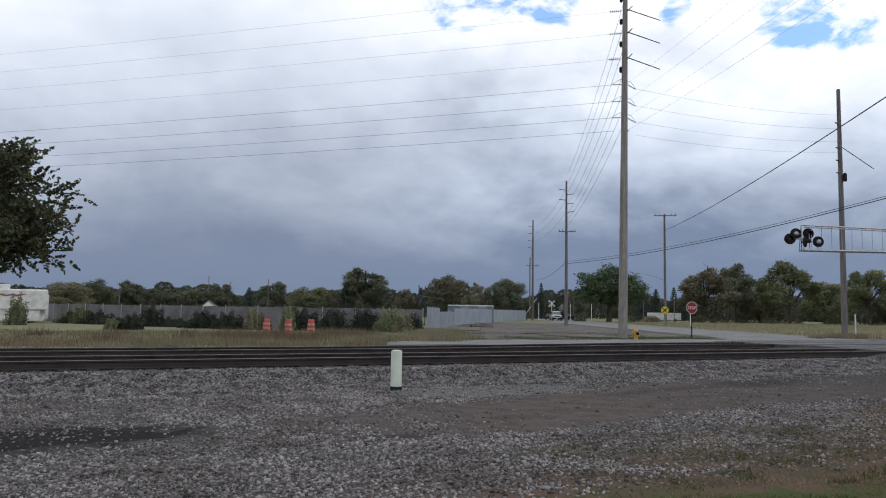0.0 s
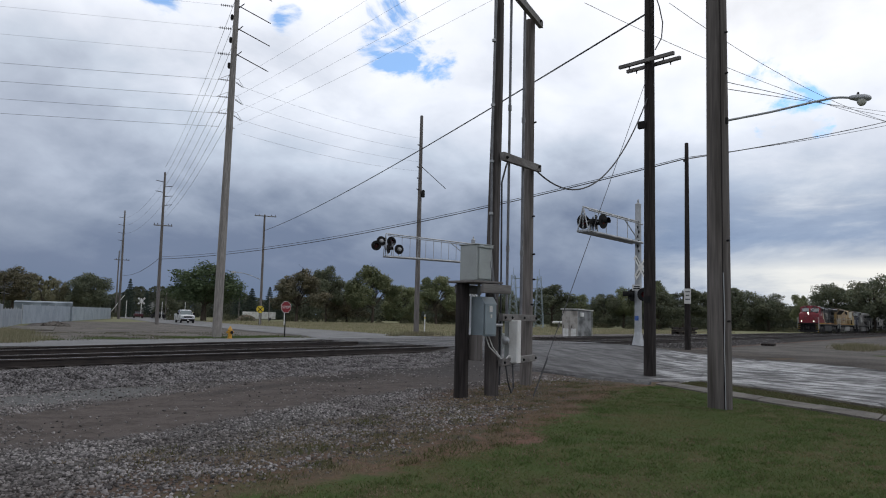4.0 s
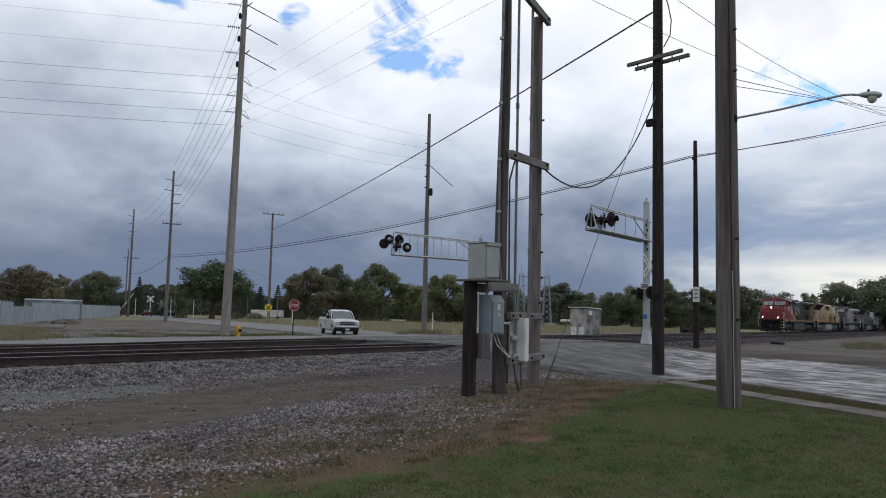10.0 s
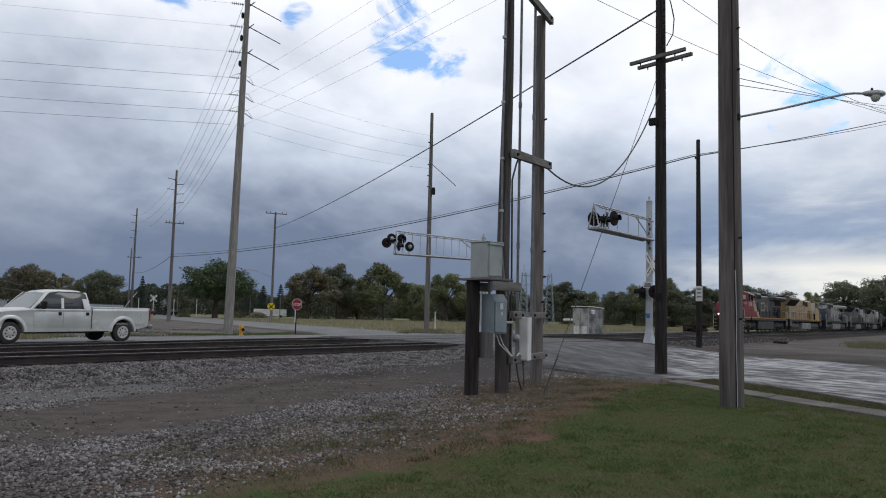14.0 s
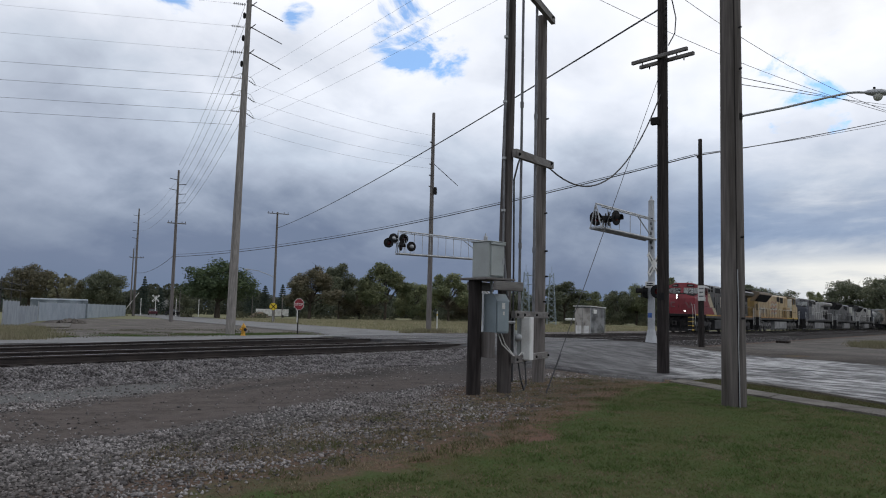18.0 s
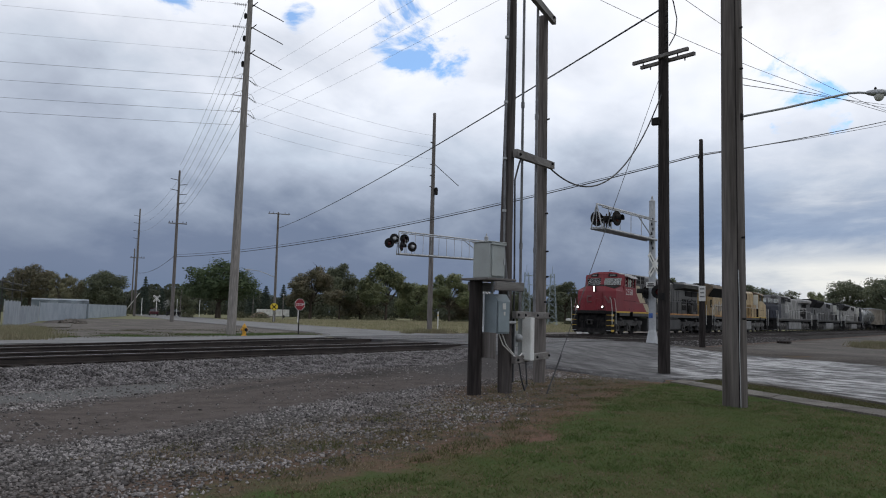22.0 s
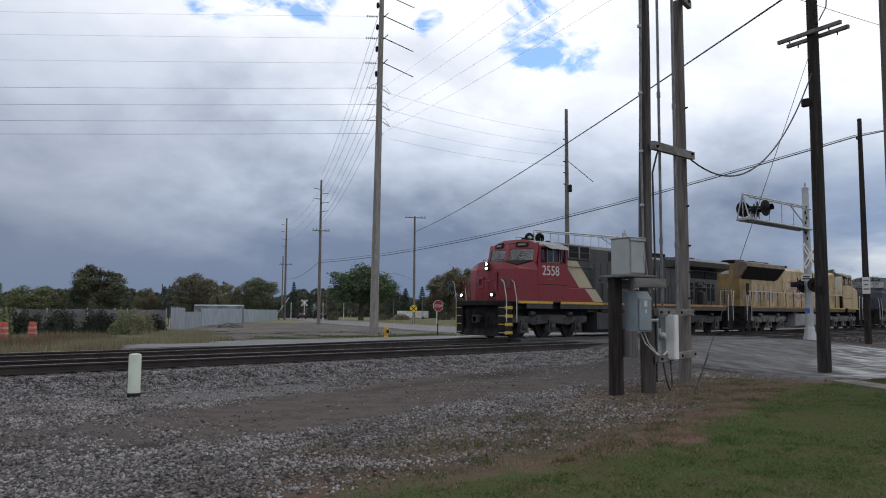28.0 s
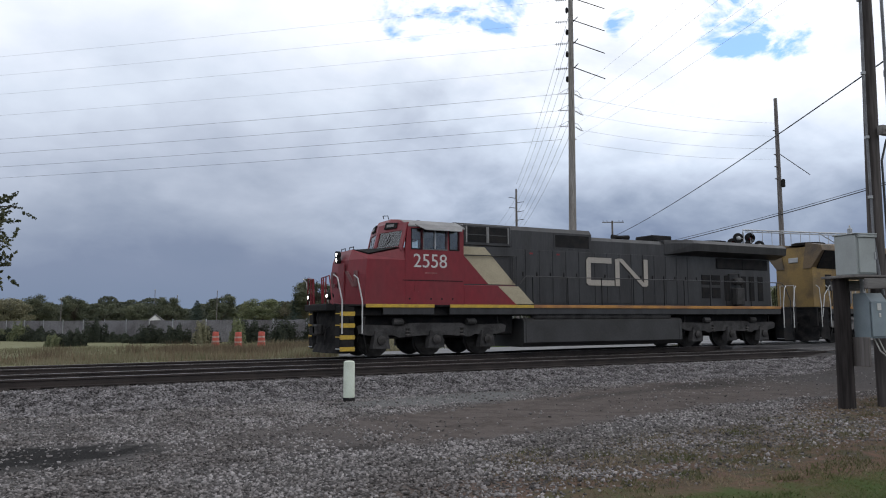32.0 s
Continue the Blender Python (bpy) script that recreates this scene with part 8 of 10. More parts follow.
def fence_line(name, pts, height, mat, label, corrugated, step=2.6):
    """Posts and upright sheets along a line."""
    t = empty(name, pose(pts[0][0], pts[0][1], FAR), label, "fence")
    o = Vector((pts[0][0], pts[0][1], 0))
    for a, b in zip(pts, pts[1:]):
        a, b = Vector((*a, 0)) - o, Vector((*b, 0)) - o
        L = (b - a).length
        d = (b - a).normalized()
        rot = Matrix.Rotation(math.atan2(d.y, d.x), 4, "Z")
        n = max(1, round(L / step))
        for i in range(n):
            m = Matrix.Translation(a + d * (L * i / n)) @ rot
            w = L / n
            part("post", MB().rod(m @ Vector((0, 0.06, -0.2)), m @ Vector((0, 0.06, height + 0.1)), 0.04, n=6), M_GALV, t)
            mb = MB()
            k = int(w / (0.22 if corrugated else 0.4)) + 1
            ring = [[], []]
            for j in range(k + 1):
                x = 0.02 + (w - 0.04) * j / k
                y = (0.03 if j % 2 else -0.03) if corrugated else random.uniform(-0.008, 0.008)
                ring[0].append((x, y, 0.03))
                ring[1].append((x, y, height + (0 if corrugated else random.uniform(-0.04, 0.03))))
            back = [[(x, y + 0.02, z) for x, y, z in reversed(r)] for r in ring]
            mb.loft([ring[0] + back[0], ring[1] + back[1]], m=m)
            part("panel", mb, mat, t)
    return t


fence_line("fence", [(23.0, 54.2), (9.4, 63.0), (-2.6, 80.5), (-16, 104)], 1.75, M_FENCE, "grey slatted chain-link fence behind the weeds", False)
fence_line("metal_fence", [(23.3, 53.9), (28.4, 63.0)], 1.9, M_SLATE, "blue-grey slatted fence at the corner of the dirt lot", False, 2.2)
fence_line("metal_fence", [(28.5, 63.3), (37.4, 79.0)], 1.55, M_SLATE, "low blue-grey metal fence", True)
fence_line("metal_fence", [(37.6, 79.2), (76.5, 128.6)], 1.95, M_SIDING, "pale blue corrugated metal fence beside the dirt lot", True, 4.0)


def shed():
    t = empty("shed", pose(51.5, 102.8, FAR, 0, 0, -27), "long low pale grey metal shed behind the fence", "building")
    part("wall", MB().box(-3.4, 3.4, -3, 3, 0, 2.35), M_SHED, t)
    part("roof", MB().prism([(-3.03, 2.3), (-3.03, 2.4), (0, 2.6), (3.03, 2.4), (3.03, 2.3)], -3.43, 3.43, "x"), M_SHED, t)
    r = empty("pipe_rack", pose(33.6, 77.5, FAR, 0, 0, 54), "rusty steel pipe rack above the fence", "rack")
    for x in (-5, -2, 2, 6):
        part("upright", MB().rod((x, 0, 0), (x, 0, 4.3), 0.05, n=5), M_TRUCK, r)
    part("rail", MB().rod((-5, 0, 3.9), (8, 0, 3.7), 0.05, n=5), M_TRUCK, r)
    part("rail", MB().rod((-5, 0, 3.2), (8, 0, 3.1), 0.05, n=5), M_TRUCK, r)
    part("brace", MB().rod((-5, 0, 2.2), (-2, 0, 4.0), 0.04, n=5), M_TRUCK, r)


shed()


def house(x, y, w, h, rot, label, wall, sunk=0.0, deep=3.0, rise=1.85):
    """A gabled house with its eaves over the long sides."""
    t = empty("house", pose(x, y, FAR - sunk, 0, 0, rot), label, "house", "far houses")
    o = deep + 0.25
    part("wall", MB().box(-w / 2, w / 2, -deep, deep, 0, h), wall, t)
    part("roof", MB().prism([(-o, h - 0.05), (-o, h + 0.1), (0, h + rise + 0.15), (o, h + 0.1), (o, h - 0.05), (0, h + rise)], -w / 2 - 0.1, w / 2 + 0.1, "x"), M_ROOF, t)
    part("gable", MB().prism([(-deep, h), (0, h + rise - 0.05), (deep, h)], -w / 2, w / 2, "x"), wall, t)
    for k in (-0.28, 0.22):
        f = part("window", MB().box(w * k, w * k + 0.8, -deep - 0.05, -deep, 1.0, min(2.2, h - 0.2)), M_DARKGLASS, t)
        part("sill", MB().box(w * k - 0.1, w * k + 0.9, -deep - 0.12, -deep, 0.92, 1.0), M_WHITE, f)
    part("door", MB().box(-0.4, 0.5, -deep - 0.05, -deep, 0, min(2.0, h - 0.1)), M_ENGBROWN, t)


house(22.0, 172, 4.2, 2.3, 78, "small white gabled house in the distance", M_WHITE, 0.6, 1.5, 1.3)
house(18.5, 171, 4.6, 2.2, 20, "low pale house in the distance", M_WHITE, 1.2, 1.6, 0.7)
house(28.8, 173, 4.6, 2.2, -8, "low pale house in the distance", M_SIDING, 1.2, 1.6, 0.7)


def low_trailer():
    t = empty("box_trailer", pose(117.6, 136.2, FAR, 0, 0, -41), "long white box trailer parked under the trees", "trailer")
    part("box", MB().box(-3.7, 3.7, -1.2, 1.2, 0.35, 1.95, c=0.03), M_WHITE, t)
    for x in (-2.4, 2.4):
        part("wheel", MB().turned((x, -1.1, 0.35), [(0.35, -0.1), (0.35, 0.1)], 14, "y"), M_TYRE, t)
    heap = MB()
    rings = []
    for r, h in ((2.6, 0.0), (2.0, 0.6), (1.1, 1.1), (0.2, 1.3)):
        rings.append([(math.cos(6.28319 * j / 14) * r * (1 + 0.12 * math.sin(j * 2.3)), math.sin(6.28319 * j / 14) * r * 0.7, h) for j in range(14)])
    heap.loft(rings)
    tagged(part("earth_heap", heap, M_ENGBROWN, at=pose(110.5, 132.0, FAR)), "dark heap of earth at the edge of the field", "earth heap")


low_trailer()


def storage_tank():
    t = empty("storage_tank", pose(136.0, 66.0, FAR, 0, 0, -64), "long white storage tank on saddles in the field", "tank")
    part("shell", MB().turned((0, 0, 1.22), [(0.08, -3.7), (0.20, -3.6), (0.25, -3.4), (0.25, 3.4), (0.20, 3.6), (0.08, 3.7)], 16, "x"), M_WHITE, t, smooth=True)
    for x in (-2.4, 0, 2.4):
        part("saddle", MB().box(x - 0.15, x + 0.15, -0.4, 0.4, 0, 1.05), M_WALK, t)


storage_tank()


def guy_marker():
    x, y = 54.3, 40.75
    t = empty("marker_post", pose(x, y, float(land(x, y))), "slim white marker post beside the power pole", "marker post")
    part("shaft", MB().turned((0, 0, -0.2), [(0.055, 0), (0.055, 2.05), (0.03, 2.12)], 8), M_WHITE, t)
    part("band", MB().turned((0, 0, 1.55), [(0.058, 0), (0.058, 0.12)], 8), M_SIGNY, t)


guy_marker()


def parked_car(x, y, rot, mat, label):
    """A far-off saloon: body, cabin, wheels."""
    t = empty("parked_car", pose(x, y, FAR + 0.05, 0, 0, rot), label, "car", "far parked cars")
    part("body", MB().prism([(-2.2, 0.35), (2.15, 0.35), (2.2, 0.7), (1.4, 0.88), (-1.5, 0.92), (-2.2, 0.85)], -0.85, 0.85), mat, t)
    part("cabin", MB().prism([(0.95, 0.88), (0.3, 1.38), (-0.9, 1.40), (-1.5, 0.92)], -0.72, 0.72), M_DARKGLASS, t, "dark cabin windows")
    part("roof", MB().box(-0.95, 0.35, -0.7, 0.7, 1.38, 1.44, c=0.02), mat, t)
    for a in (-1.35, 1.35):
        for b in (-0.8, 0.8):
            part("wheel", MB().turned((a, b, 0.31), [(0.31, -0.1), (0.31, 0.1)], 14, "y"), M_TYRE, t)


parked_car(91.4, 143.3, 60, material("maroon_paint", (0.09, 0.02, 0.025), 0.4), "dark red car parked far down the street")
parked_car(95.5, 142.5, 75, M_BLACK, "black car parked far down the street")
parked_car(12.5, 150.0, 20, M_WHITE, "white car parked beyond the fence")
house(108.5, 162.5, 2.8, 2.3, 40, "white gabled house behind the far crossing", M_CREAM)


def camper():
    """White fifth-wheel camper with red swooshes, standing in the field."""
    t = empty("camper_trailer", pose(-8.6, 78.6, FAR - 0.4, 0, 0, -4), "white fifth-wheel camper trailer parked in the field", "camper trailer")
    part("body", MB().prism([(-4.5, 0.55), (4.05, 0.55), (4.25, 0.8), (4.25, 2.95), (4.05, 3.12), (-4.5, 3.2)], -1.0, 1.25), M_WHITE, t)
    part("slide_out", MB().box(-2.6, 4.45, -1.62, -1.0, 1.55, 3.42, c=0.12), M_WHITE, t, "white overhanging room")
    part("underside", MB().box(-2.5, 3.9, -1.45, -1.0, 0.62, 1.54), M_WHITE, t, "white lower side under the overhang")
    part("roof_unit", MB().box(0.2, 1.2, -0.7, 0.1, 3.18, 3.86, c=0.08), M_WHITE, t, "roof air conditioner")
    red = material("faded_red_stripe", (0.36, 0.10, 0.08), 0.5)
    for k in range(5):
        part("stripe", MB().prism([(-1.6 + k * 0.8, 2.86 - 0.05 * (k % 2)), (-0.6 + k * 0.8, 3.02), (-0.4 + k * 0.8, 2.94), (-1.3 + k * 0.8, 2.74)], -1.632, -1.621), red if k % 2 == 0 else M_ENGFADED, t, "faded swoosh")
    part("window", MB().box(3.5, 4.0, -1.012, -1.0, 1.9, 2.4), M_DARKGLASS, t)
    part("landing_gear", MB().box(2.9, 3.05, -0.9, -0.75, 0.0, 0.6).box(2.9, 3.05, 0.85, 1.0, 0.0, 0.6), M_BLACK, t)
    for x in (-1.8, -0.9):
        part("wheel", MB().turned((x, -1.1, 0.36), [(0.36, -0.12), (0.36, 0.12)], 16, "y"), M_TYRE, t)


camper()


def far_crossing():
    """Crossbuck, posts and a raised gate far down the street."""
    t = empty("crossbuck_sign", pose(90.8, 141.5, FAR, 0, 0, -33), "white railway crossbuck far down the street", "road sign")
    part("post", MB().rod((0, 0.05, 0), (0, 0.05, 4.2), 0.08, n=6), M_WHITE, t)
    crossbuck(t, Matrix.Translation((0, 0, 3.6)), 1.5)
    g = empty("crossing_gate", pose(84.0, 139.0, FAR, 0, 0, -33), "raised white crossing gate far down the street", "gate")
    part("arm", MB().rod((-1.4, 0, 0.8), (1.2, 0, 4.6), 0.07, n=5), M_WHITE, g)
    part("post", MB().rod((-1.2, 0, 0), (-1.2, 0, 1.6), 0.09, n=6), M_GALV, g)
    for x, y in ((88.4, 143.0), (94.0, 139.0), (80.0, 132.0), (98.5, 137.5)):
        p = empty("post", pose(x, y, FAR), "thin white post by the far crossing", "post", "far posts")
        part("shaft", MB().rod((0, 0, 0), (0, 0, 3.6), 0.07, n=6), M_WHITE, p)


far_crossing()


def lot_debris():
    slab = empty("concrete_slab", pose(30.0, 61.5, FAR, 0, 0, 62), "broken pale concrete slab in the dirt lot", "slab")
    part("slab", MB().box(-6, 6, -1.6, 1.6, 0.0, 0.12, c=0.02), M_WALK, slab)
    heap = MB()
    rng = random.Random(4)
    for i in range(26):
        m = Matrix.Translation((rng.uniform(-3, 3), rng.uniform(-1, 1), rng.uniform(-0.1, 0.12))) @ Euler((rng.random() * 3, rng.random() * 3, rng.random() * 3)).to_matrix().to_4x4()
        s = rng.uniform(0.12, 0.34)
        heap.box(-s, s, -s * 0.7, s * 0.7, -s * 0.5, s * 0.5, m)
    ob = part("rubble", heap, M_DIRT, at=pose(37.0, 71.0, FAR, 0, 0, 60))
    tagged(ob, "heap of broken rubble by the metal fence", "rubble", kind="stuff")


lot_debris()


def far_lamps():
    for x, y, h in ((95.8, 140.4, 5.1), (111.2, 135.6, 6.6), (99.4, 112.3, 4.6), (24.0, 190.0, 9.0), (30.0, 196.0, 8.0), (56.0, 178.0, 10.0), (4.0, 180.0, 6.5), (36.0, 178.0, 8.5)):
        t = empty("far_pole", pose(x, y, FAR), "thin far-off grey pole", "pole", "far poles")
        part("shaft", MB().rod((0, 0, 0), (0, 0, h), 0.1, 0.07, 6), M_POLE, t)
        part("head", MB().turned((0, 0, h), [(0.08, 0), (0.13, 0.06), (0.15, 0.14), (0.12, 0.22), (0.03, 0.27)], 10), M_GALV, t, "small grey lamp", True)


far_lamps()


# ---- trees ----
def leaf_mat(name, a, b, c, scale=5.0, thin=0.28):
    """Leaves between three greens, by clump and a little from leaf to leaf."""
    m = bpy.data.materials.new(name)
    m.use_nodes = True
    nt = m.node_tree
    bs = nt.nodes["Principled BSDF"]
    bs.inputs["Roughness"].default_value = 0.7
    bs.inputs["Specular IOR Level"].default_value = 0.15
    geo = nt.nodes.new("ShaderNodeNewGeometry")
    co = nt.nodes.new("ShaderNodeTexCoord")
    clump = nt.nodes.new("ShaderNodeTexNoise")
    clump.inputs["Scale"].default_value = scale
    clump.inputs["Detail"].default_value = 3
    nt.links.new(co.outputs["Object"], clump.inputs["Vector"])
    wide = nt.nodes.new("ShaderNodeMapRange")
    wide.inputs["From Min"].default_value = 0.32
    wide.inputs["From Max"].default_value = 0.68
    nt.links.new(clump.outputs["Fac"], wide.inputs["Value"])
    both = nt.nodes.new("ShaderNodeMix")
    both.inputs["Factor"].default_value = 0.42
    nt.links.new(wide.outputs[0], both.inputs["A"])
    nt.links.new(geo.outputs["Random Per Island"], both.inputs["B"])
    r = nt.nodes.new("ShaderNodeValToRGB")
    ramp(r, [(0.05, a), (0.5, b), (0.95, c)])
    nt.links.new(both.outputs["Result"], r.inputs["Fac"])
    info = nt.nodes.new("ShaderNodeObjectInfo")
    mr = nt.nodes.new("ShaderNodeMapRange")
    mr.inputs["To Min"].default_value = 0.8
    mr.inputs["To Max"].default_value = 1.15
    nt.links.new(info.outputs["Random"], mr.inputs["Value"])
    hs = nt.nodes.new("ShaderNodeHueSaturation")
    nt.links.new(mr.outputs[0], hs.inputs["Value"])
    nt.links.new(r.outputs["Color"], hs.inputs["Color"])
    nt.links.new(hs.outputs[0], bs.inputs["Base Color"])
    tr = nt.nodes.new("ShaderNodeBsdfTranslucent")
    nt.links.new(hs.outputs[0], tr.inputs["Color"])
    mx = nt.nodes.new("ShaderNodeMixShader")
    mx.inputs[0].default_value = thin
    nt.links.new(bs.outputs[0], mx.inputs[1])
    nt.links.new(tr.outputs[0], mx.inputs[2])
    nt.links.new(mx.outputs[0], nt.nodes["Material Output"].inputs[0])
    return m


M_BARK = material("tree_bark", (0.085, 0.07, 0.055), 0.9, 0, (0.05, 0.042, 0.035), 3, 30, 0.5, 0.6, 0.02, (1, 1, 0.3))
# tree leaf colours are lightened and greyed to paint in distance haze
LEAF = {
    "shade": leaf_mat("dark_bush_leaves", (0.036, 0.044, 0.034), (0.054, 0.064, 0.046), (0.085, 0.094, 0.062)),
    "green": leaf_mat("green_leaves", (0.058, 0.082, 0.046), (0.086, 0.116, 0.060), (0.120, 0.150, 0.076)),
    "dark": leaf_mat("dark_leaves", (0.103, 0.120, 0.084), (0.149, 0.164, 0.108), (0.211, 0.216, 0.134)),
    "olive": leaf_mat("olive_leaves", (0.127, 0.155, 0.087), (0.197, 0.219, 0.119), (0.281, 0.282, 0.153)),
    "brown": leaf_mat("autumn_leaves", (0.110, 0.113, 0.080), (0.168, 0.155, 0.104), (0.238, 0.200, 0.127)),
    "yellow": leaf_mat("yellowing_leaves", (0.146, 0.146, 0.096), (0.224, 0.214, 0.136), (0.294, 0.273, 0.173)),
    "conifer": leaf_mat("conifer_needles", (0.048, 0.064, 0.056), (0.067, 0.090, 0.073), (0.095, 0.119, 0.090)),
}


def leaf_cloud(centres, normals, size, rng, loose=0.5):
    """Quads at the centres, turned at random but mostly along the normals."""
    n = len(centres)
    d = normals + rng.normal(0, loose, (n, 3))
    d /= np.linalg.norm(d, axis=1)[:, None] + 1e-9
    a = np.cross(d, rng.normal(0, 1, (n, 3)))
    a /= np.linalg.norm(a, axis=1)[:, None] + 1e-9
    b = np.cross(d, a)
    s = size * rng.uniform(0.55, 1.25, (n, 1))
    a, b = a * s, b * s * 0.75
    k = rng.uniform(0.5, 1.0, (n, 1))
    v = np.stack([centres - a, centres + b * k, centres + a, centres - b], 1).reshape(-1, 3)
    return v, np.arange(4 * n).reshape(n, 4)


def crown_lobes(form, rng):
    """Leafy lobes (place, radius) of a crown of the given form, and where its limbs fork off."""
    lobes = []
    if form == "round":                # broad, full, flat below
        for i in range(64):
            d = rng.normal(0, 1, 3)
            d /= np.linalg.norm(d)
            d[2] = max(d[2], -0.55 + 0.1 * rng.uniform())
            u = rng.uniform(0.62, 1.0) * (1 + 0.10 * math.sin(3.1 * math.atan2(d[1], d[0])))
            lobes.append((np.array([0, 0, 0.54]) + d * np.array([0.36, 0.36, 0.36]) * u, rng.uniform(0.075, 0.12)))
        lobes.append((np.array([0, 0, 0.52]), 0.24))
        return lobes, 0.22
    if form == "clump":                # many-stemmed, leafy to the ground
        for i in range(70):
            a, z = rng.uniform(0, 6.283), rng.uniform(0.10, 0.92)
            r = 0.40 * math.sqrt(max(0.05, 1 - ((z - 0.40) / 0.58) ** 2)) * rng.uniform(0.55, 1.0)
            lobes.append((np.array([math.cos(a) * r, math.sin(a) * r, z]), rng.uniform(0.06, 0.11)))
        lobes.append((np.array([0, 0, 0.42]), 0.25))
        return lobes, 0.10
    n, small, low = (7, 0.066, 0.36) if form == "tall" else (9, 0.042, 0.30)
    for k in range(n):                 # upright masses on separate limbs, sky between them
        a = k * 2.399 + rng.uniform(-0.4, 0.4)
        z = low + (0.90 - low) * (k + 0.5) / n
        far = (0.30 - 0.22 * (k / n) ** 1.5) * rng.uniform(0.7, 1.1)
        c = np.array([math.cos(a) * far, math.sin(a) * far, z])
        big = rng.uniform(0.12, 0.18)
        for j in range(11 if form == "tall" else 8):
            d = rng.normal(0, 1, 3)
            d /= np.linalg.norm(d)
            lobes.append((c + d * np.array([big * 0.85, big * 0.85, big * 1.05]) * rng.uniform(0.5, 1.0), small * rng.uniform(0.75, 1.25)))
        if form == "tall":
            lobes.append((c, big * 0.8))
    return lobes, 0.24


def tree_meshes(form, seed):
    """Trunk with limbs, and crown of a tree 1 high and about 0.84 wide, as two meshes."""
    rng = np.random.default_rng(seed)
    mb = MB()
    if form == "conifer":
        mb.rod((0, 0, 0), (0, 0, 0.97), 0.020, 0.003, 7)
        pts, nrm = [], []
        for i in range(5200):
            tier = rng.integers(0, 16)
            k = rng.uniform(0, 1) ** 0.6
            z = 0.06 + 0.92 * (tier + rng.uniform(0, 0.5)) / 16
            a = rng.uniform(0, 6.283)
            r = 0.42 * (1 - z) ** 0.85 * k * (0.8 + 0.2 * math.sin(a * 5 + tier * 2.1))
            pts.append((math.cos(a) * r, math.sin(a) * r, z - 0.16 * r))
            nrm.append((math.cos(a) * 0.5, math.sin(a) * 0.5, 0.8))
        v, f = leaf_cloud(np.array(pts), np.array(nrm), 0.020, rng)
        return mb, v, f
    lobes, fork = crown_lobes(form, rng)
    lean = rng.uniform(-0.02, 0.02, 2)
    stout = {"round": 0.034, "clump": 0.022}.get(form, 0.024)
    mb.rod((0, 0, -0.02), (lean[0] * 0.4, lean[1] * 0.4, fork), stout, stout * 0.72, 9)
    mb.rod((lean[0] * 0.4, lean[1] * 0.4, fork), (lean[0], lean[1], 0.72), stout * 0.6, stout * 0.2, 7)
    for c, r in lobes[::3]:
        z = fork + (c[2] - fork) * rng.uniform(0.0, 0.45)
        mid = (c[0] * 0.45, c[1] * 0.45, z + (c[2] - z) * 0.6)
        mb.pipe([(lean[0], lean[1], z), mid, tuple(c)], 0.0065, 5)
        for j in range(3):             # twigs that stand out of the leaves
            d = rng.normal(0, 1, 3)
            d /= np.linalg.norm(d)
            mb.rod(tuple(c), tuple(c + d * r * 1.25), 0.003, 0.001, 3)
    total = sum(r * r for c, r in lobes)
    pts, nrm = [], []
    for c, r in lobes:
        m = int(13500 * r * r / total) + 20
        d = rng.normal(0, 1, (m, 3))
        d[:, 2] += 0.25
        d /= np.linalg.norm(d, axis=1)[:, None]
        bump = 1 + 0.22 * np.sin(d[:, :1] * 8 + c[0] * 40) * np.sin(d[:, 1:2] * 9 + c[1] * 40)
        pts.append(c + d * (r * rng.uniform(0.6, 1.12, (m, 1)) * bump))
        nrm.append(d)
    v, f = leaf_cloud(np.concatenate(pts), np.concatenate(nrm), 0.0150, rng)
    v[:, :2] *= 0.42 / np.percentile(np.hypot(v[:, 0], v[:, 1]), 97)
    v[:, 2] /= v[:, 2].max()
    return mb, v, f


def base_tree(kind, form, seed, label):
    t = empty("tree", pose(0, -400, FAR), label, "tree", "trees on the horizon")
    mb, v, f = tree_meshes(form, seed)
    part("trunk", mb, M_BARK, t)
    ob = new("crown", fast_mesh("crown", v, f, LEAF[kind]))
    ob.parent = t
    return t


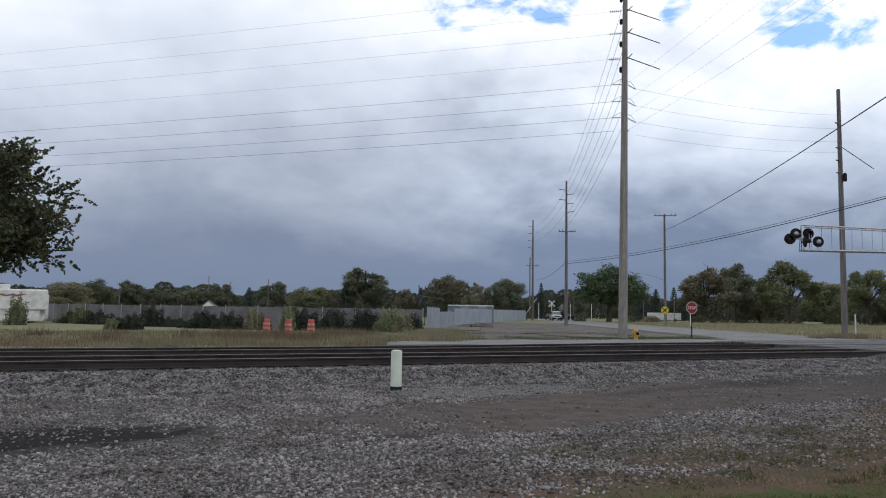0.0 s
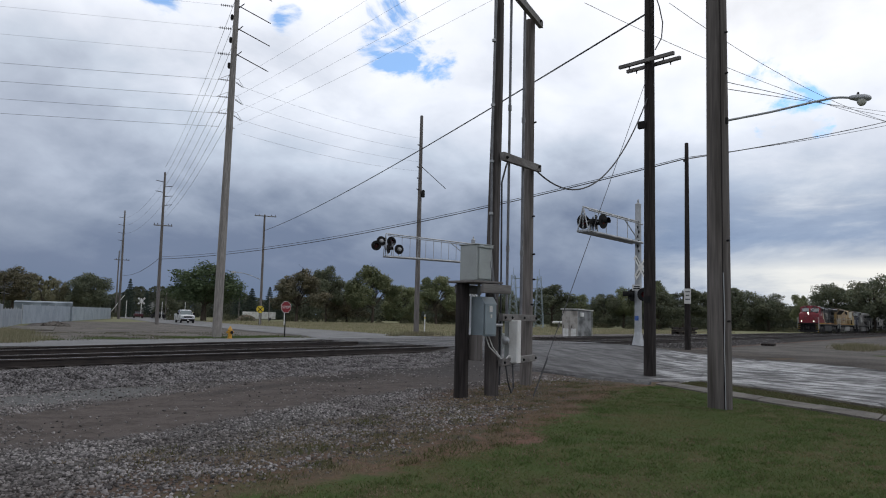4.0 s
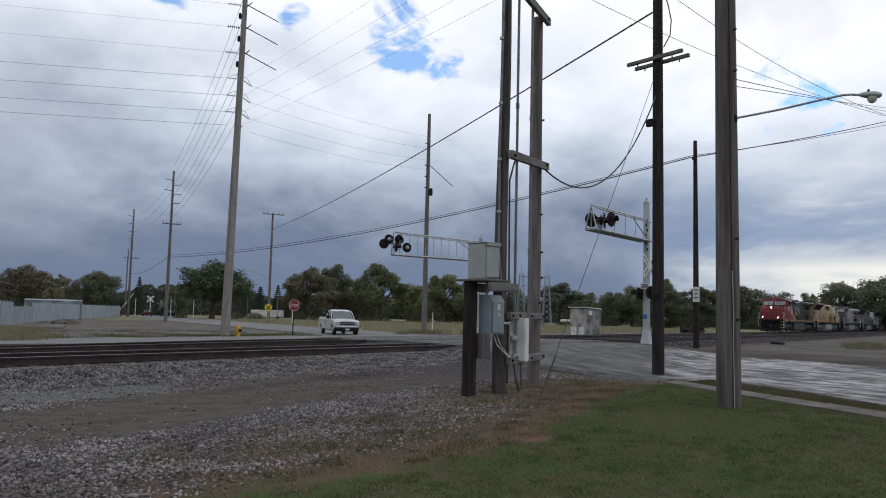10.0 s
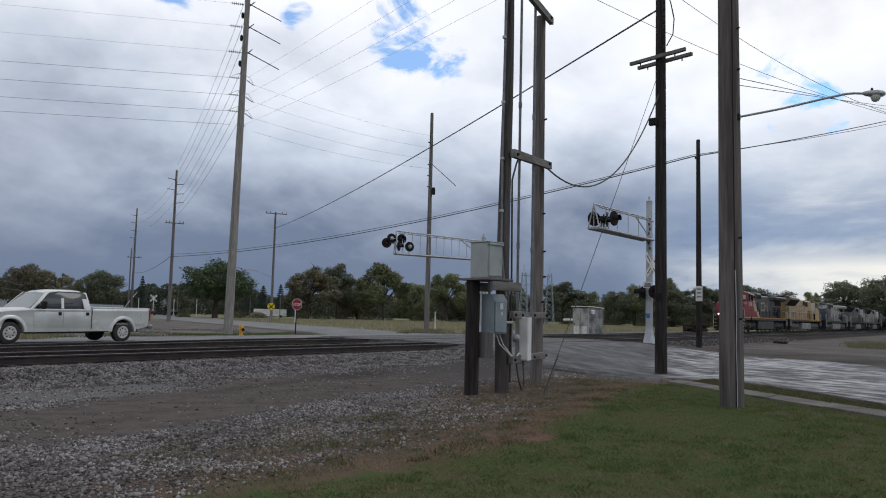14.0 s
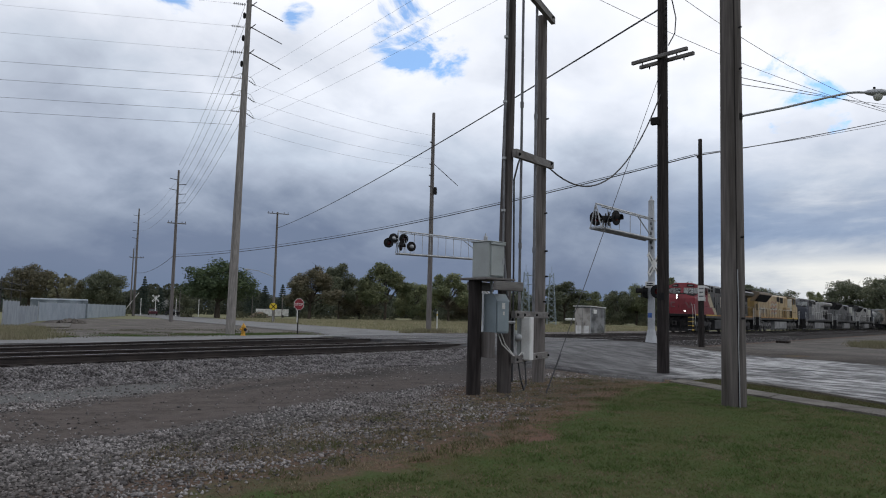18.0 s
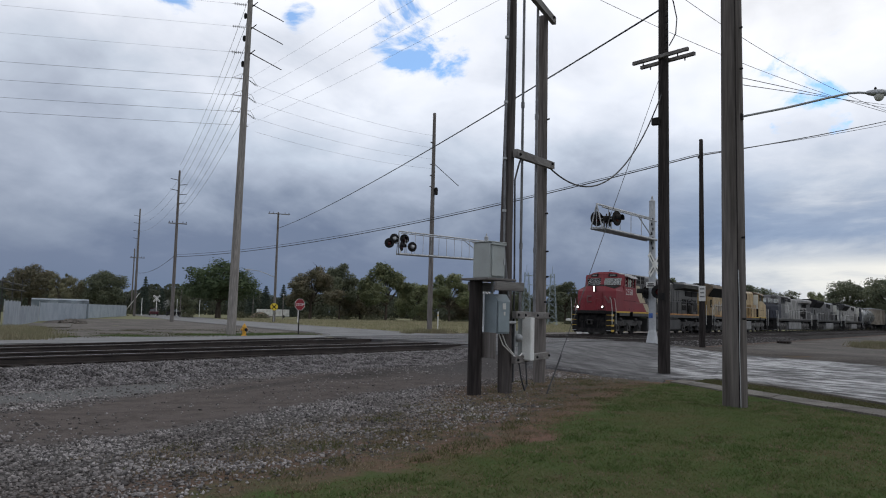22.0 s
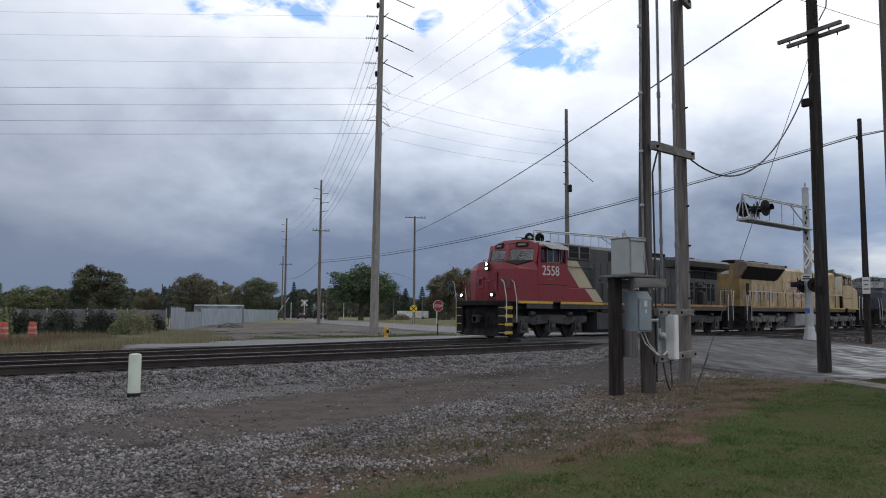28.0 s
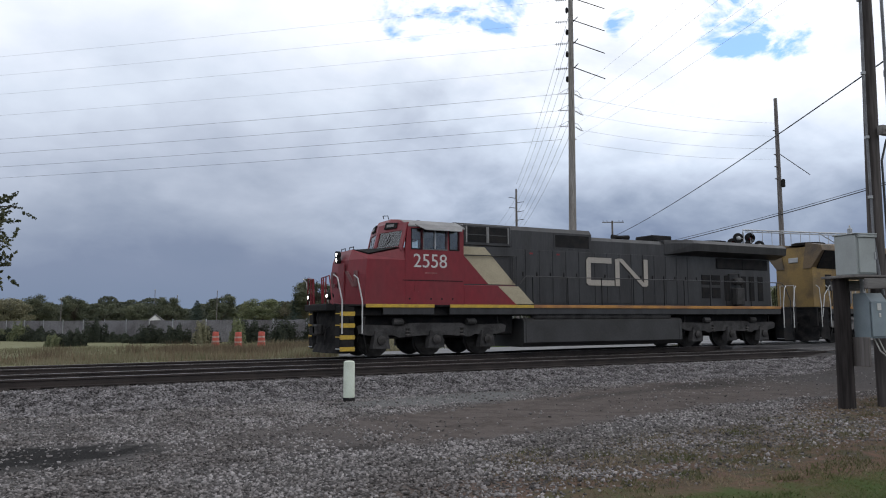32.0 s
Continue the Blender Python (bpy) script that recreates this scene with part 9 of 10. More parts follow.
WORDS = {"green": "broad green tree with a full crown", "dark": "dark green tree at the edge of the field", "olive": "olive green tree turning yellow", "brown": "tree in brownish autumn leaf", "yellow": "thin tree with pale yellow leaves", "conifer": "slim dark conifer among other trees"}
TREES = [                              # x, y, height, width, colour, form
    (-6.1, 169.9, 6.6, 9.9, "yellow", "clump"), (-0.6, 190, 8.0, 9.0, "dark", "round"), (7.1, 194.8, 7.9, 7.5, "dark", "tall"), (13, 192, 6.0, 9.5, "dark", "clump"), (20, 190, 6.0, 8.0, "dark", "clump"),
    (27, 190, 7.5, 8.5, "dark", "clump"), (33, 186, 6.8, 7.0, "conifer", "conifer"), (38.7, 185.8, 8.3, 8.3, "dark", "tall"), (43.0, 164.7, 6.7, 11.0, "olive", "clump"), (48.5, 160, 6.4, 7.0, "brown", "clump"),
    (44.6, 132.7, 9.6, 9.7, "dark", "tall"), (41.0, 133.6, 6.3, 4.9, "conifer", "conifer"), (69.8, 176.7, 7.2, 5.7, "brown", "clump"), (73.7, 175.1, 7.7, 5.7, "conifer", "conifer"), (75.4, 163.5, 10.6, 10.5, "brown", "round"),
    (76, 152.1, 8.2, 5.6, "yellow", "feather"), (73.3, 130.9, 8.4, 8.4, "dark", "round"), (70.0, 135.0, 7.2, 4.5, "yellow", "clump"), (100.4, 161.3, 9.3, 5.0, "conifer", "conifer"), (104.0, 160.0, 6.6, 5.0, "conifer", "conifer"),
    (108.0, 158.0, 6.2, 6.5, "dark", "clump"), (90.1, 120, 11.8, 15.0, "green", "round"), (126.5, 154.6, 9.3, 6.0, "conifer", "conifer"), (130, 153.6, 8.3, 6.9, "conifer", "conifer"), (135.4, 153.0, 8.9, 5.8, "conifer", "conifer"),
    (139.0, 153.0, 9.6, 4.8, "conifer", "conifer"), (113.6, 119.7, 11.6, 13.6, "brown", "tall"), (125.2, 122.3, 13.0, 8.4, "dark", "tall"), (132.2, 122.2, 9.9, 11.7, "brown", "clump"), (124.8, 107.9, 12.7, 12.4, "olive", "tall"),
]
TREES += [
    (140.5, 112.5, 9.3, 10.9, "olive", "clump"), (137.5, 100, 11.0, 10.9, "olive", "tall"), (148.7, 101.4, 8.6, 12.7, "brown", "clump"), (163.7, 96.4, 9.2, 8.6, "dark", "round"), (168.8, 87.2, 10.6, 11.4, "dark", "tall"),
    (171.5, 81.7, 8.5, 7.6, "olive", "clump"), (183.5, 79.5, 9, 9.9, "dark", "clump"), (185.3, 75.2, 11.1, 8.7, "olive", "round"), (179, 63.8, 9.0, 12.9, "dark", "clump"), (182.0, 65.8, 12.2, 9.0, "olive", "tall"),
    (190.3, 61.4, 10.6, 10.8, "dark", "tall"), (202.1, 57.1, 11, 13.5, "dark", "round"), (208.5, 52.5, 11.6, 11.9, "dark", "clump"), (210.1, 45.6, 10.2, 13, "dark", "round"), (196.9, 35.2, 9.3, 5.2, "olive", "tall"),
    (207.5, 30.5, 12.6, 10.2, "dark", "round"), (205.6, 21.0, 14.6, 14, "dark", "round"), (198.6, 10.0, 14.2, 15.9, "olive", "round"), (199.3, 2.0, 11.8, 17.7, "dark", "round"), (209.8, -8.0, 12, 19, "dark", "clump"),
]


def plant_trees():
    bases = {}
    rng = random.Random(11)
    for x, y, h, w, kind, form in TREES:
        key = (kind, form, rng.randrange(2) if form in ("tall", "clump", "round") else 0)
        m = pose(x, y, FAR, 0, 0, rng.uniform(0, 360)) @ Matrix.Diagonal((w * 1.19, w * 1.19, h, 1))
        if key in bases:
            t = copy_thing(bases[key], m)
        else:
            t = bases[key] = base_tree(kind, form, 7 + 5 * len(bases), WORDS[kind])
        t.matrix_basis = m


plant_trees()


def far_woods():
    """A distant belt of mixed trees round the horizon."""
    rng = np.random.default_rng(3)
    pts, nrm = [], []
    for i in range(250):
        a = radians(-22 + 130 * (i + rng.uniform(0, 1)) / 250)
        d = rng.uniform(225, 290)
        h = rng.uniform(5.6, 8.4) + 1.3 * math.sin(a * 23)
        w = rng.uniform(2.5, 5.5)
        m = int(700 + w * 130)
        z = rng.uniform(0, 1, m) ** 0.9
        q = rng.uniform(0, 6.283, m)
        k = np.sqrt(np.maximum(0.02, 1 - ((z - 0.4) / 0.62) ** 2)) * rng.uniform(0.7, 1.1, m)
        u = np.stack([np.cos(q) * k, np.sin(q) * k, z], 1)
        pts.append(np.array([math.sin(a) * d, math.cos(a) * d, FAR]) + u * np.array([w, w, h]))
        nrm.append(u - np.array([0, 0, 0.4]))
    v, f = leaf_cloud(np.concatenate(pts), np.concatenate(nrm), 0.40, rng)
    ob = new("woods", fast_mesh("woods", v, f, leaf_mat("far_leaves", (0.062, 0.072, 0.054), (0.084, 0.094, 0.066), (0.110, 0.116, 0.078), 0.12)))
    tagged(ob, "distant belt of dull olive green woods", "woods", kind="stuff")


far_woods()


def undergrowth():
    """Low scrub and saplings under and between the trees."""
    rng = np.random.default_rng(31)
    pts, nrm = [], []
    for x, y, h, w, kind, form in TREES:
        for k in range(5):
            cx, cy = x + rng.uniform(-0.9, 0.9) * w, y + rng.uniform(-2, 6)
            s_ = rng.uniform(0.7, 1.7)
            u = rng.normal(0, 1, (180, 3))
            u /= np.linalg.norm(u, axis=1)[:, None]
            u[:, 2] = np.abs(u[:, 2])
            pts.append(np.array([cx, cy, FAR]) + u * np.array([s_ * 1.4, s_ * 1.2, s_]) * rng.uniform(0.5, 1.1, (180, 1)))
            nrm.append(u)
    v, f = leaf_cloud(np.concatenate(pts), np.concatenate(nrm), 0.15, rng)
    tagged(new("undergrowth", fast_mesh("undergrowth", v, f, leaf_mat("scrub_leaves", (0.075, 0.084, 0.054), (0.105, 0.108, 0.066), (0.150, 0.136, 0.082), 0.2))), "low scrub and saplings under the trees", "scrub", kind="stuff")


undergrowth()


def near_tree():
    """The tree whose leafy shoots stand and droop into view beside the field."""
    rng = np.random.default_rng(21)
    t = empty("tree", pose(-7.35, 40.6, FAR - 0.5), "leafy tree with drooping branches beside the field", "tree")
    mb = MB().pipe([(0, 0, -0.2), (0.1, 0.1, 2.0), (0.3, 0.0, 4.2), (0.2, 0.1, 8.0)], 0.24, 10)
    pts, nrm = [], []
    for i in range(150):
        a = rng.uniform(0, 6.283)
        z0 = rng.uniform(3.5, 8.4)
        r = rng.uniform(2.2, 6.3) * (1.0 if z0 < 7.0 else 0.8)
        e = Vector((math.cos(a) * r, math.sin(a) * r, z0 + rng.uniform(-0.6, 2.2)))
        mid = Vector((e.x * 0.5, e.y * 0.5, z0 + 0.9))
        mb.pipe([(0.2, 0.05, z0), mid, e], 0.03, 5)
        for j in range(40):
            k = rng.uniform(0.35, 1.0)
            p = Vector((0.2, 0.05, z0)).lerp(mid, min(1, k * 2)) if k < 0.5 else mid.lerp(e, (k - 0.5) * 2)
            p = p + Vector(rng.normal(0, 0.30, 3))
            rise = rng.choice([-1.1, -0.8, 0.2]) if p.z < 4.4 else rng.choice([0.9, 0.5, 0.1, -0.4])
            d = Vector((e.x, e.y, 0)).normalized() * rng.uniform(0.2, 0.9) + Vector((rng.normal(0, 0.35), rng.normal(0, 0.35), rise))
            d.normalize()
            L = rng.uniform(0.45, 0.85)
            for q in range(17):
                pts.append(tuple(p + d * (L * q / 16) + Vector(rng.normal(0, 0.045 * (1.3 - q / 16), 3))))
                nrm.append(tuple(Vector(rng.normal(0, 1, 3))))
    part("trunk", mb, M_BARK, t)
    v, f = leaf_cloud(np.array(pts), np.array(nrm), 0.105, rng)
    ob = new("crown", fast_mesh("crown", v, f, leaf_mat("drooping_leaves", (0.050, 0.060, 0.036), (0.082, 0.090, 0.050), (0.125, 0.120, 0.068), 1.2)))
    ob.parent = t


near_tree()


def bush(x, y, w, h, kind, seed, label):
    rng = np.random.default_rng(seed)
    m = int(2600 + 840 * w)
    u = rng.normal(0, 1, (m, 3))
    u /= np.linalg.norm(u, axis=1)[:, None]
    u[:, 2] = np.abs(u[:, 2])
    c = u * np.array([w / 2, 0.7, h]) * rng.uniform(0.5, 1.1, (m, 1)) * (1 + 0.2 * np.sin(u[:, :1] * 11))
    v, f = leaf_cloud(c, u, 0.075, rng)
    ob = new("bush", fast_mesh("bush", v, f, LEAF[kind]))
    ob.matrix_basis = pose(x, y, FAR, 0, 0, rng.uniform(-30, 30))
    tagged(ob, label, "bush", "bushes along the fence")


BUSHES = [(3.9, 67.0, 2.2, 1.7, "shade"), (7.5, 62.0, 2.4, 1.2, "shade"), (9.3, 60.5, 2.2, 1.2, "shade"), (11.2, 59.0, 2.0, 1.0, "shade"), (14.2, 57.2, 2.6, 1.6, "shade"), (16.3, 56.0, 2.4, 1.7, "shade"), (18.6, 55.2, 2.6, 1.6, "shade"), (20.3, 54.2, 2.4, 1.6, "olive"), (21.8, 53.4, 1.6, 1.2, "shade"), (12.6, 55.0, 1.0, 1.7, "olive"), (-1.5, 76.0, 1.6, 1.5, "olive"), (-6.0, 70.0, 1.6, 2.2, "olive"), (2.2, 57.5, 1.5, 1.0, "shade"), (0.9, 57.8, 0.9, 0.7, "olive"), (10.8, 58.6, 1.2, 1.5, "yellow"), (20.6, 52.4, 1.6, 1.3, "yellow")]
for i, (x, y, w, h, kind) in enumerate(BUSHES):
    bush(x, y, w, h, kind, 40 + i, "dark leafy bush growing against the fence" if kind == "shade" else "yellow-green weedy bush before the fence")

hedge = random.Random(77)
for i in range(11):
    k = (i + hedge.uniform(0.1, 0.9)) / 11
    bush(9.0 - 12.0 * k, 62.0 + 17.5 * k - hedge.uniform(0.3, 1.2), hedge.uniform(1.4, 3.0), hedge.uniform(0.5, 1.05), hedge.choice(("shade", "shade", "shade", "olive")), 70 + i, "low dark bush in the row before the grey fence")


# ---- loose ground cover ----
def blades(name, x, y, z, h, lean, width, mat, label, cat, rng):
    """Single bent blades of grass."""
    n = len(x)
    a = rng.uniform(0, 6.283, n)
    b = rng.uniform(0, 6.283, n)
    l = lean * rng.uniform(0.2, 1.0, n) * h
    p0 = np.stack([x - np.cos(a) * width, y - np.sin(a) * width, z], 1)
    p1 = np.stack([x + np.cos(a) * width, y + np.sin(a) * width, z], 1)
    p2 = np.stack([x + np.cos(b) * l, y + np.sin(b) * l, z + h], 1)
    v = np.stack([p0, p1, p2], 1).reshape(-1, 3)
    ob = new(name, fast_mesh(name, v, np.arange(3 * n).reshape(n, 3), mat))
    return tagged(ob, label, cat, kind="stuff")


M_GRASS = leaf_mat("lawn_grass", (0.080, 0.125, 0.038), (0.092, 0.135, 0.044), (0.12, 0.14, 0.058), 1.0)
M_LAWN = leaf_mat("mown_lawn", (0.080, 0.134, 0.040), (0.112, 0.138, 0.050), (0.190, 0.155, 0.084), 0.6, 0.5)
M_VERGE = leaf_mat("verge_grass", (0.075, 0.100, 0.036), (0.105, 0.108, 0.048), (0.150, 0.122, 0.070), 0.8)
M_DRYWEED = leaf_mat("dry_weeds", (0.164, 0.164, 0.091), (0.248, 0.231, 0.145), (0.351, 0.304, 0.214), 0.35)
M_REDWEED = leaf_mat("reddish_weeds", (0.13, 0.105, 0.068), (0.195, 0.150, 0.100), (0.26, 0.215, 0.145), 0.6)


def on_lane(x, y):
    """One on the trodden drive, nought beside it."""
    low = 8.55 + 0.22 * np.clip(x - 5.5, 0, 5.5)
    high = 11.5 + 0.30 * np.clip(x - 4.0, 0, 9.0)
    r = 0.16 * np.sin(x * 2.3 + np.sin(x * 5.1)) + 0.1 * np.sin(x * 7.7)
    return smooth_step(-0.2, 0.3, y + r - low) * (1 - smooth_step(-0.7, 0.4, y + r - high)) * smooth_step(0.5, 5.0, x + r * 4)


def lawn_edge(x):
    return 4.80 + 0.25 * np.clip(x - 9, 0, 7)


def grow():
    rng = np.random.default_rng(8)
    # lawn, nearest part as blades
    x = rng.uniform(1, 21, 420000)
    y = rng.uniform(-3, 8, 420000)
    wav = 0.45 * np.sin(x * 1.9 + 1) + 0.3 * np.sin(x * 4.3 + y)
    ok = (y < lawn_edge(x) + 0.30 + wav * 0.6 - 0.75 * rng.uniform(0, 1, len(x)) ** 2.5) & (x < np.where(y < 6.7, path_left(y) - 0.03, 18.4)) & (np.hypot(x, y) > 5)
    x, y = x[ok], y[ok]
    blades("grass", x, y, land(x, y) - 0.005, rng.uniform(0.008, 0.024, len(x)), 2.6, 0.008, M_LAWN, "short mown green lawn", "grass", rng)
    # thicker tufts and dry patches in the lawn
    for m, k, tall, mat, label in ((1500, 45, (0.018, 0.042), M_GRASS, "darker green tufts in the mown lawn"), (700, 40, (0.010, 0.024), M_REDWEED, "dry straw patches in the mown lawn")):
        cx, cy = rng.uniform(4.5, 19, m), rng.uniform(-2.5, 7, m)
        ok = (cy < lawn_edge(cx) - 0.1) & (cx < np.where(cy < 6.7, path_left(cy) - 0.15, 18.2)) & (np.sin(cx * 0.9 + 1.4 * np.sin(cy * 0.8)) + np.sin(cy * 1.3 + 0.5 * cx) > -0.5)
        cx, cy = cx[ok], cy[ok]
        size = np.repeat(rng.uniform(0.5, 1.4, len(cx)), k)
        x = np.repeat(cx, k) + rng.normal(0, 0.11, len(cx) * k) * size
        y = np.repeat(cy, k) + rng.normal(0, 0.09, len(cx) * k) * size
        ok = x < np.where(y < 6.7, path_left(y) - 0.03, 18.4)
        x, y = x[ok], y[ok]
        blades("grass", x, y, land(x, y), rng.uniform(*tall, len(x)), 1.5, 0.007, mat, label, "grass", rng)
    # strip of grass between path and kerb, and along the verge beyond the tracks
    x = rng.uniform(0, 1, 26000)
    y = rng.uniform(-6, 9.5, 26000)
    y = np.minimum(y, 6.4 - 0.4 * rng.uniform(0, 1, len(y)))
    x = path_left(y) + 1.02 + x * np.maximum(0.05, road_left(y) - 0.1 - path_left(y) - 1.02)
    blades("grass", x, y, land(x, y), rng.uniform(0.012, 0.035, len(x)), 1.6, 0.009, M_VERGE, "strip of mown grass between sidewalk and road", "grass", rng)
    # tufts in the trodden strip between lawn and gravel
    k = 55
    for m, spread, tall, mat, label in ((110, (0.18, 0.11), (0.02, 0.07), M_VERGE, "green weed tufts among the gravel"), (330, (0.24, 0.10), (0.012, 0.04), M_REDWEED, "dry reddish weeds among the gravel")):
        cx = rng.uniform(4.0, 17.5, m)
        cy = lawn_edge(cx) + 0.1 + rng.uniform(0, 1, m) ** 1.2 * 2.9
        keep = (cx > 3.5) | (cy > 6.0)
        cx, cy = cx[keep], cy[keep]
        m = len(cx)
        size = np.repeat(rng.uniform(0.4, 1.5, m), k)
        x = np.repeat(cx, k) + rng.normal(0, spread[0], m * k) * size
        y = np.repeat(cy, k) + rng.normal(0, spread[1], m * k) * size
        hh = np.repeat(rng.uniform(*tall, m), k) * rng.uniform(0.5, 1.1, m * k)
        blades("weeds", x, y, land(x, y), hh, 1.2, 0.007, mat, label, "weeds", rng)
    # tall dry weeds beyond the tracks
    n = 75000
    x = rng.uniform(-34, 19.5, n)
    y = 24.9 + rng.uniform(0, 1, n) ** 1.3 * 31
    patch = np.sin(x * 0.55 + 0.8 * np.sin(y * 0.3)) + np.sin(y * 0.42 + x * 0.2)
    ok = ~((y > 27.4) & (y < 33.6) & (x > 12.4 + 0.25 * (y - 27))) & ~((y > 34) & (x > np.interp(y, [34, 39, 54, 79], [14.5, 17.0, 23.7, 37.8])))
    ok &= ~((x > 9.9 + 0.35 * (y - 27)) & (y < 39.2))
    x, y, patch = x[ok], y[ok], patch[ok]
    h = (0.05 + 0.22 * rng.uniform(0, 1, len(x)) ** 2) * (1 + 0.5 * patch) * np.where(x < 5, 0.75, 1.0)
    h = np.where((y < 30) & (np.sin(x * 1.3 + y) + np.sin(x * 0.47) > 0.6), h + 0.22 * rng.uniform(0, 1, len(x)), h)
    blades("weeds", x, y, land(x, y), np.maximum(h, 0.05), 0.5, 0.018, M_DRYWEED, "tall dry yellow-green weeds in the field", "weeds", rng)
    n = 16000
    cx, cy = np.concatenate([rng.uniform(-18, 5, 26), rng.uniform(6.0, 14.0, 75)]), np.concatenate([rng.uniform(27.5, 52, 26), rng.uniform(36, 44.5, 75)])
    ok = ~(cx > np.interp(cy, [34, 39, 54, 79], [14.0, 16.5, 23.0, 37]))
    cx, cy = cx[ok], cy[ok]
    m = len(cx)
    x = np.repeat(cx, 110) + rng.normal(0, 0.5, m * 110)
    y = np.repeat(cy, 110) + rng.normal(0, 0.4, m * 110)
    hh = np.repeat(rng.uniform(0.25, 0.75, m), 110) * rng.uniform(0.4, 1.05, m * 110)
    blades("weeds", x, y, land(x, y), hh, 0.45, 0.02, M_REDWEED, "clumps of reddish brown weeds in the field", "weeds", rng)
    n = 110
    cx, cy = rng.uniform(-16, 8.6, n), 25.3 + rng.uniform(0, 1, n) ** 1.5 * 9
    x = np.repeat(cx, 60) + rng.normal(0, 0.35, n * 60)
    y = np.repeat(cy, 60) + rng.normal(0, 0.25, n * 60)
    hh = np.repeat(rng.uniform(0.10, 0.46, n), 60) * rng.uniform(0.4, 1.05, n * 60)
    blades("weeds", x, y, land(x, y), hh, 0.55, 0.018, M_REDWEED, "brown seed heads and weeds behind the rails", "weeds", rng)
    # ragged weeds where the field meets the dirt lot, and thin tufts on the lot
    n = 260
    cy = 27.2 + rng.uniform(0, 1, n) * 27
    cx = np.where(cy < 34, 9.2 + 0.35 * (cy - 27), np.interp(cy, [34, 39, 54, 79], [14.5, 17.0, 23.7, 37.8])) + rng.normal(0.5, 0.9, n)
    x = np.repeat(cx, 70) + rng.normal(0, 0.35, n * 70)
    y = np.repeat(cy, 70) + rng.normal(0, 0.30, n * 70)
    ok = ((y > 33.7) | (x < 10.0 + 0.35 * (y - 27))) & (y > 26.9)
    x, y = x[ok], y[ok]
    blades("weeds", x, y, land(x, y) + 0.02, rng.uniform(0.06, 0.42, len(x)), 0.6, 0.018, M_DRYWEED, "ragged dry weeds along the dirt lot", "weeds", rng)
    n = 150
    cx, cy = rng.uniform(16, 40, n), rng.uniform(36.5, 52, n)
    ok = (cx > np.interp(cy, [34, 39, 54, 79], [15.5, 18.0, 24.7, 38.8])) & (cx < side_mid(cy) - 6.6) & (np.sin(cx * 0.7 + 1) + np.sin(cy * 0.9) > 0.1)
    cx, cy = cx[ok], cy[ok]
    x = np.repeat(cx, 60) + rng.normal(0, 0.5, len(cx) * 60)
    y = np.repeat(cy, 60) + rng.normal(0, 0.5, len(cx) * 60)
    blades("weeds", x, y, land(x, y) + 0.03, rng.uniform(0.03, 0.12, len(x)), 0.9, 0.016, M_VERGE, "thin green tufts on the dirt lot", "weeds", rng)
    # verge by the stop sign and field on the far right
    n = 30000
    x = rng.uniform(19, 45, n)
    y = rng.uniform(38.0, 42.2, n)
    ok = (x < side_mid(y) - 6.4) & (y > 38.4) & (np.sin(x * 1.1) + np.sin(x * 0.37 + 2) + rng.normal(0, 0.5, n) > -0.4)
    x, y = x[ok], y[ok]
    blades("grass", x, y, land(x, y) + 0.01, rng.uniform(0.04, 0.12, len(x)), 0.8, 0.014, M_GRASS, "rough green verge beside the dirt lot", "grass", rng)
    n = 60000
    x = rng.uniform(44, 150, n)
    y = rng.uniform(38, 110, n)
    ok = (x > side_mid(y) + 6.2) & (y < 135 - 0.2 * x)
    x, y = x[ok], y[ok]
    blades("grass", x, y, land(x, y), rng.uniform(0.1, 0.34, len(x)), 0.7, 0.05, M_DRYWEED, "unmown yellow-green grass of the field", "grass", rng)
    cx, cy = np.concatenate([rng.normal(53.0, 1.6, 60), rng.normal(59.0, 2.5, 60)]), np.concatenate([rng.normal(40.2, 0.7, 60), rng.normal(7.3, 0.8, 60)])
    x = np.repeat(cx, 60) + rng.normal(0, 0.25, 7200)
    y = np.repeat(cy, 60) + rng.normal(0, 0.25, 7200)
    blades("weeds", x, y, land(x, y), rng.uniform(0.15, 0.5, 7200), 0.6, 0.02, M_DRYWEED, "dry grass round the foot of a pole", "weeds", rng)


grow()


def stones(name, x, y, z, r, mat, label, rng):
    """Broken stones of six corners each."""
    n = len(x)
    base = np.array([(1, 0, 0), (0, 1, 0), (-1, 0, 0), (0, -1, 0), (0, 0, 0.85), (0, 0, -0.7)], float)
    tri = np.array([(0, 1, 4), (1, 2, 4), (2, 3, 4), (3, 0, 4), (1, 0, 5), (2, 1, 5), (3, 2, 5), (0, 3, 5)])
    p = base[None] * (1 + rng.uniform(-0.35, 0.35, (n, 6, 1))) + rng.normal(0, 0.16, (n, 6, 3))
    q = rng.normal(0, 1, (n, 4))
    q /= np.linalg.norm(q, axis=1)[:, None]
    w, a, b, c = q.T
    R = np.stack([1 - 2 * (b * b + c * c), 2 * (a * b - c * w), 2 * (a * c + b * w), 2 * (a * b + c * w), 1 - 2 * (a * a + c * c), 2 * (b * c - a * w), 2 * (a * c - b * w), 2 * (b * c + a * w), 1 - 2 * (a * a + b * b)], 1).reshape(n, 3, 3)
    p = np.einsum("nij,nkj->nki", R, p) * np.array([1, 1, 0.75]) * r[:, None, None]
    p += np.stack([x, y, z], 1)[:, None]
    f = (np.arange(n)[:, None, None] * 6 + tri[None]).reshape(-1, 3)
    ob = new(name, fast_mesh(name, p.reshape(-1, 3), f, mat))
    return tagged(ob, label, "gravel", kind="stuff")


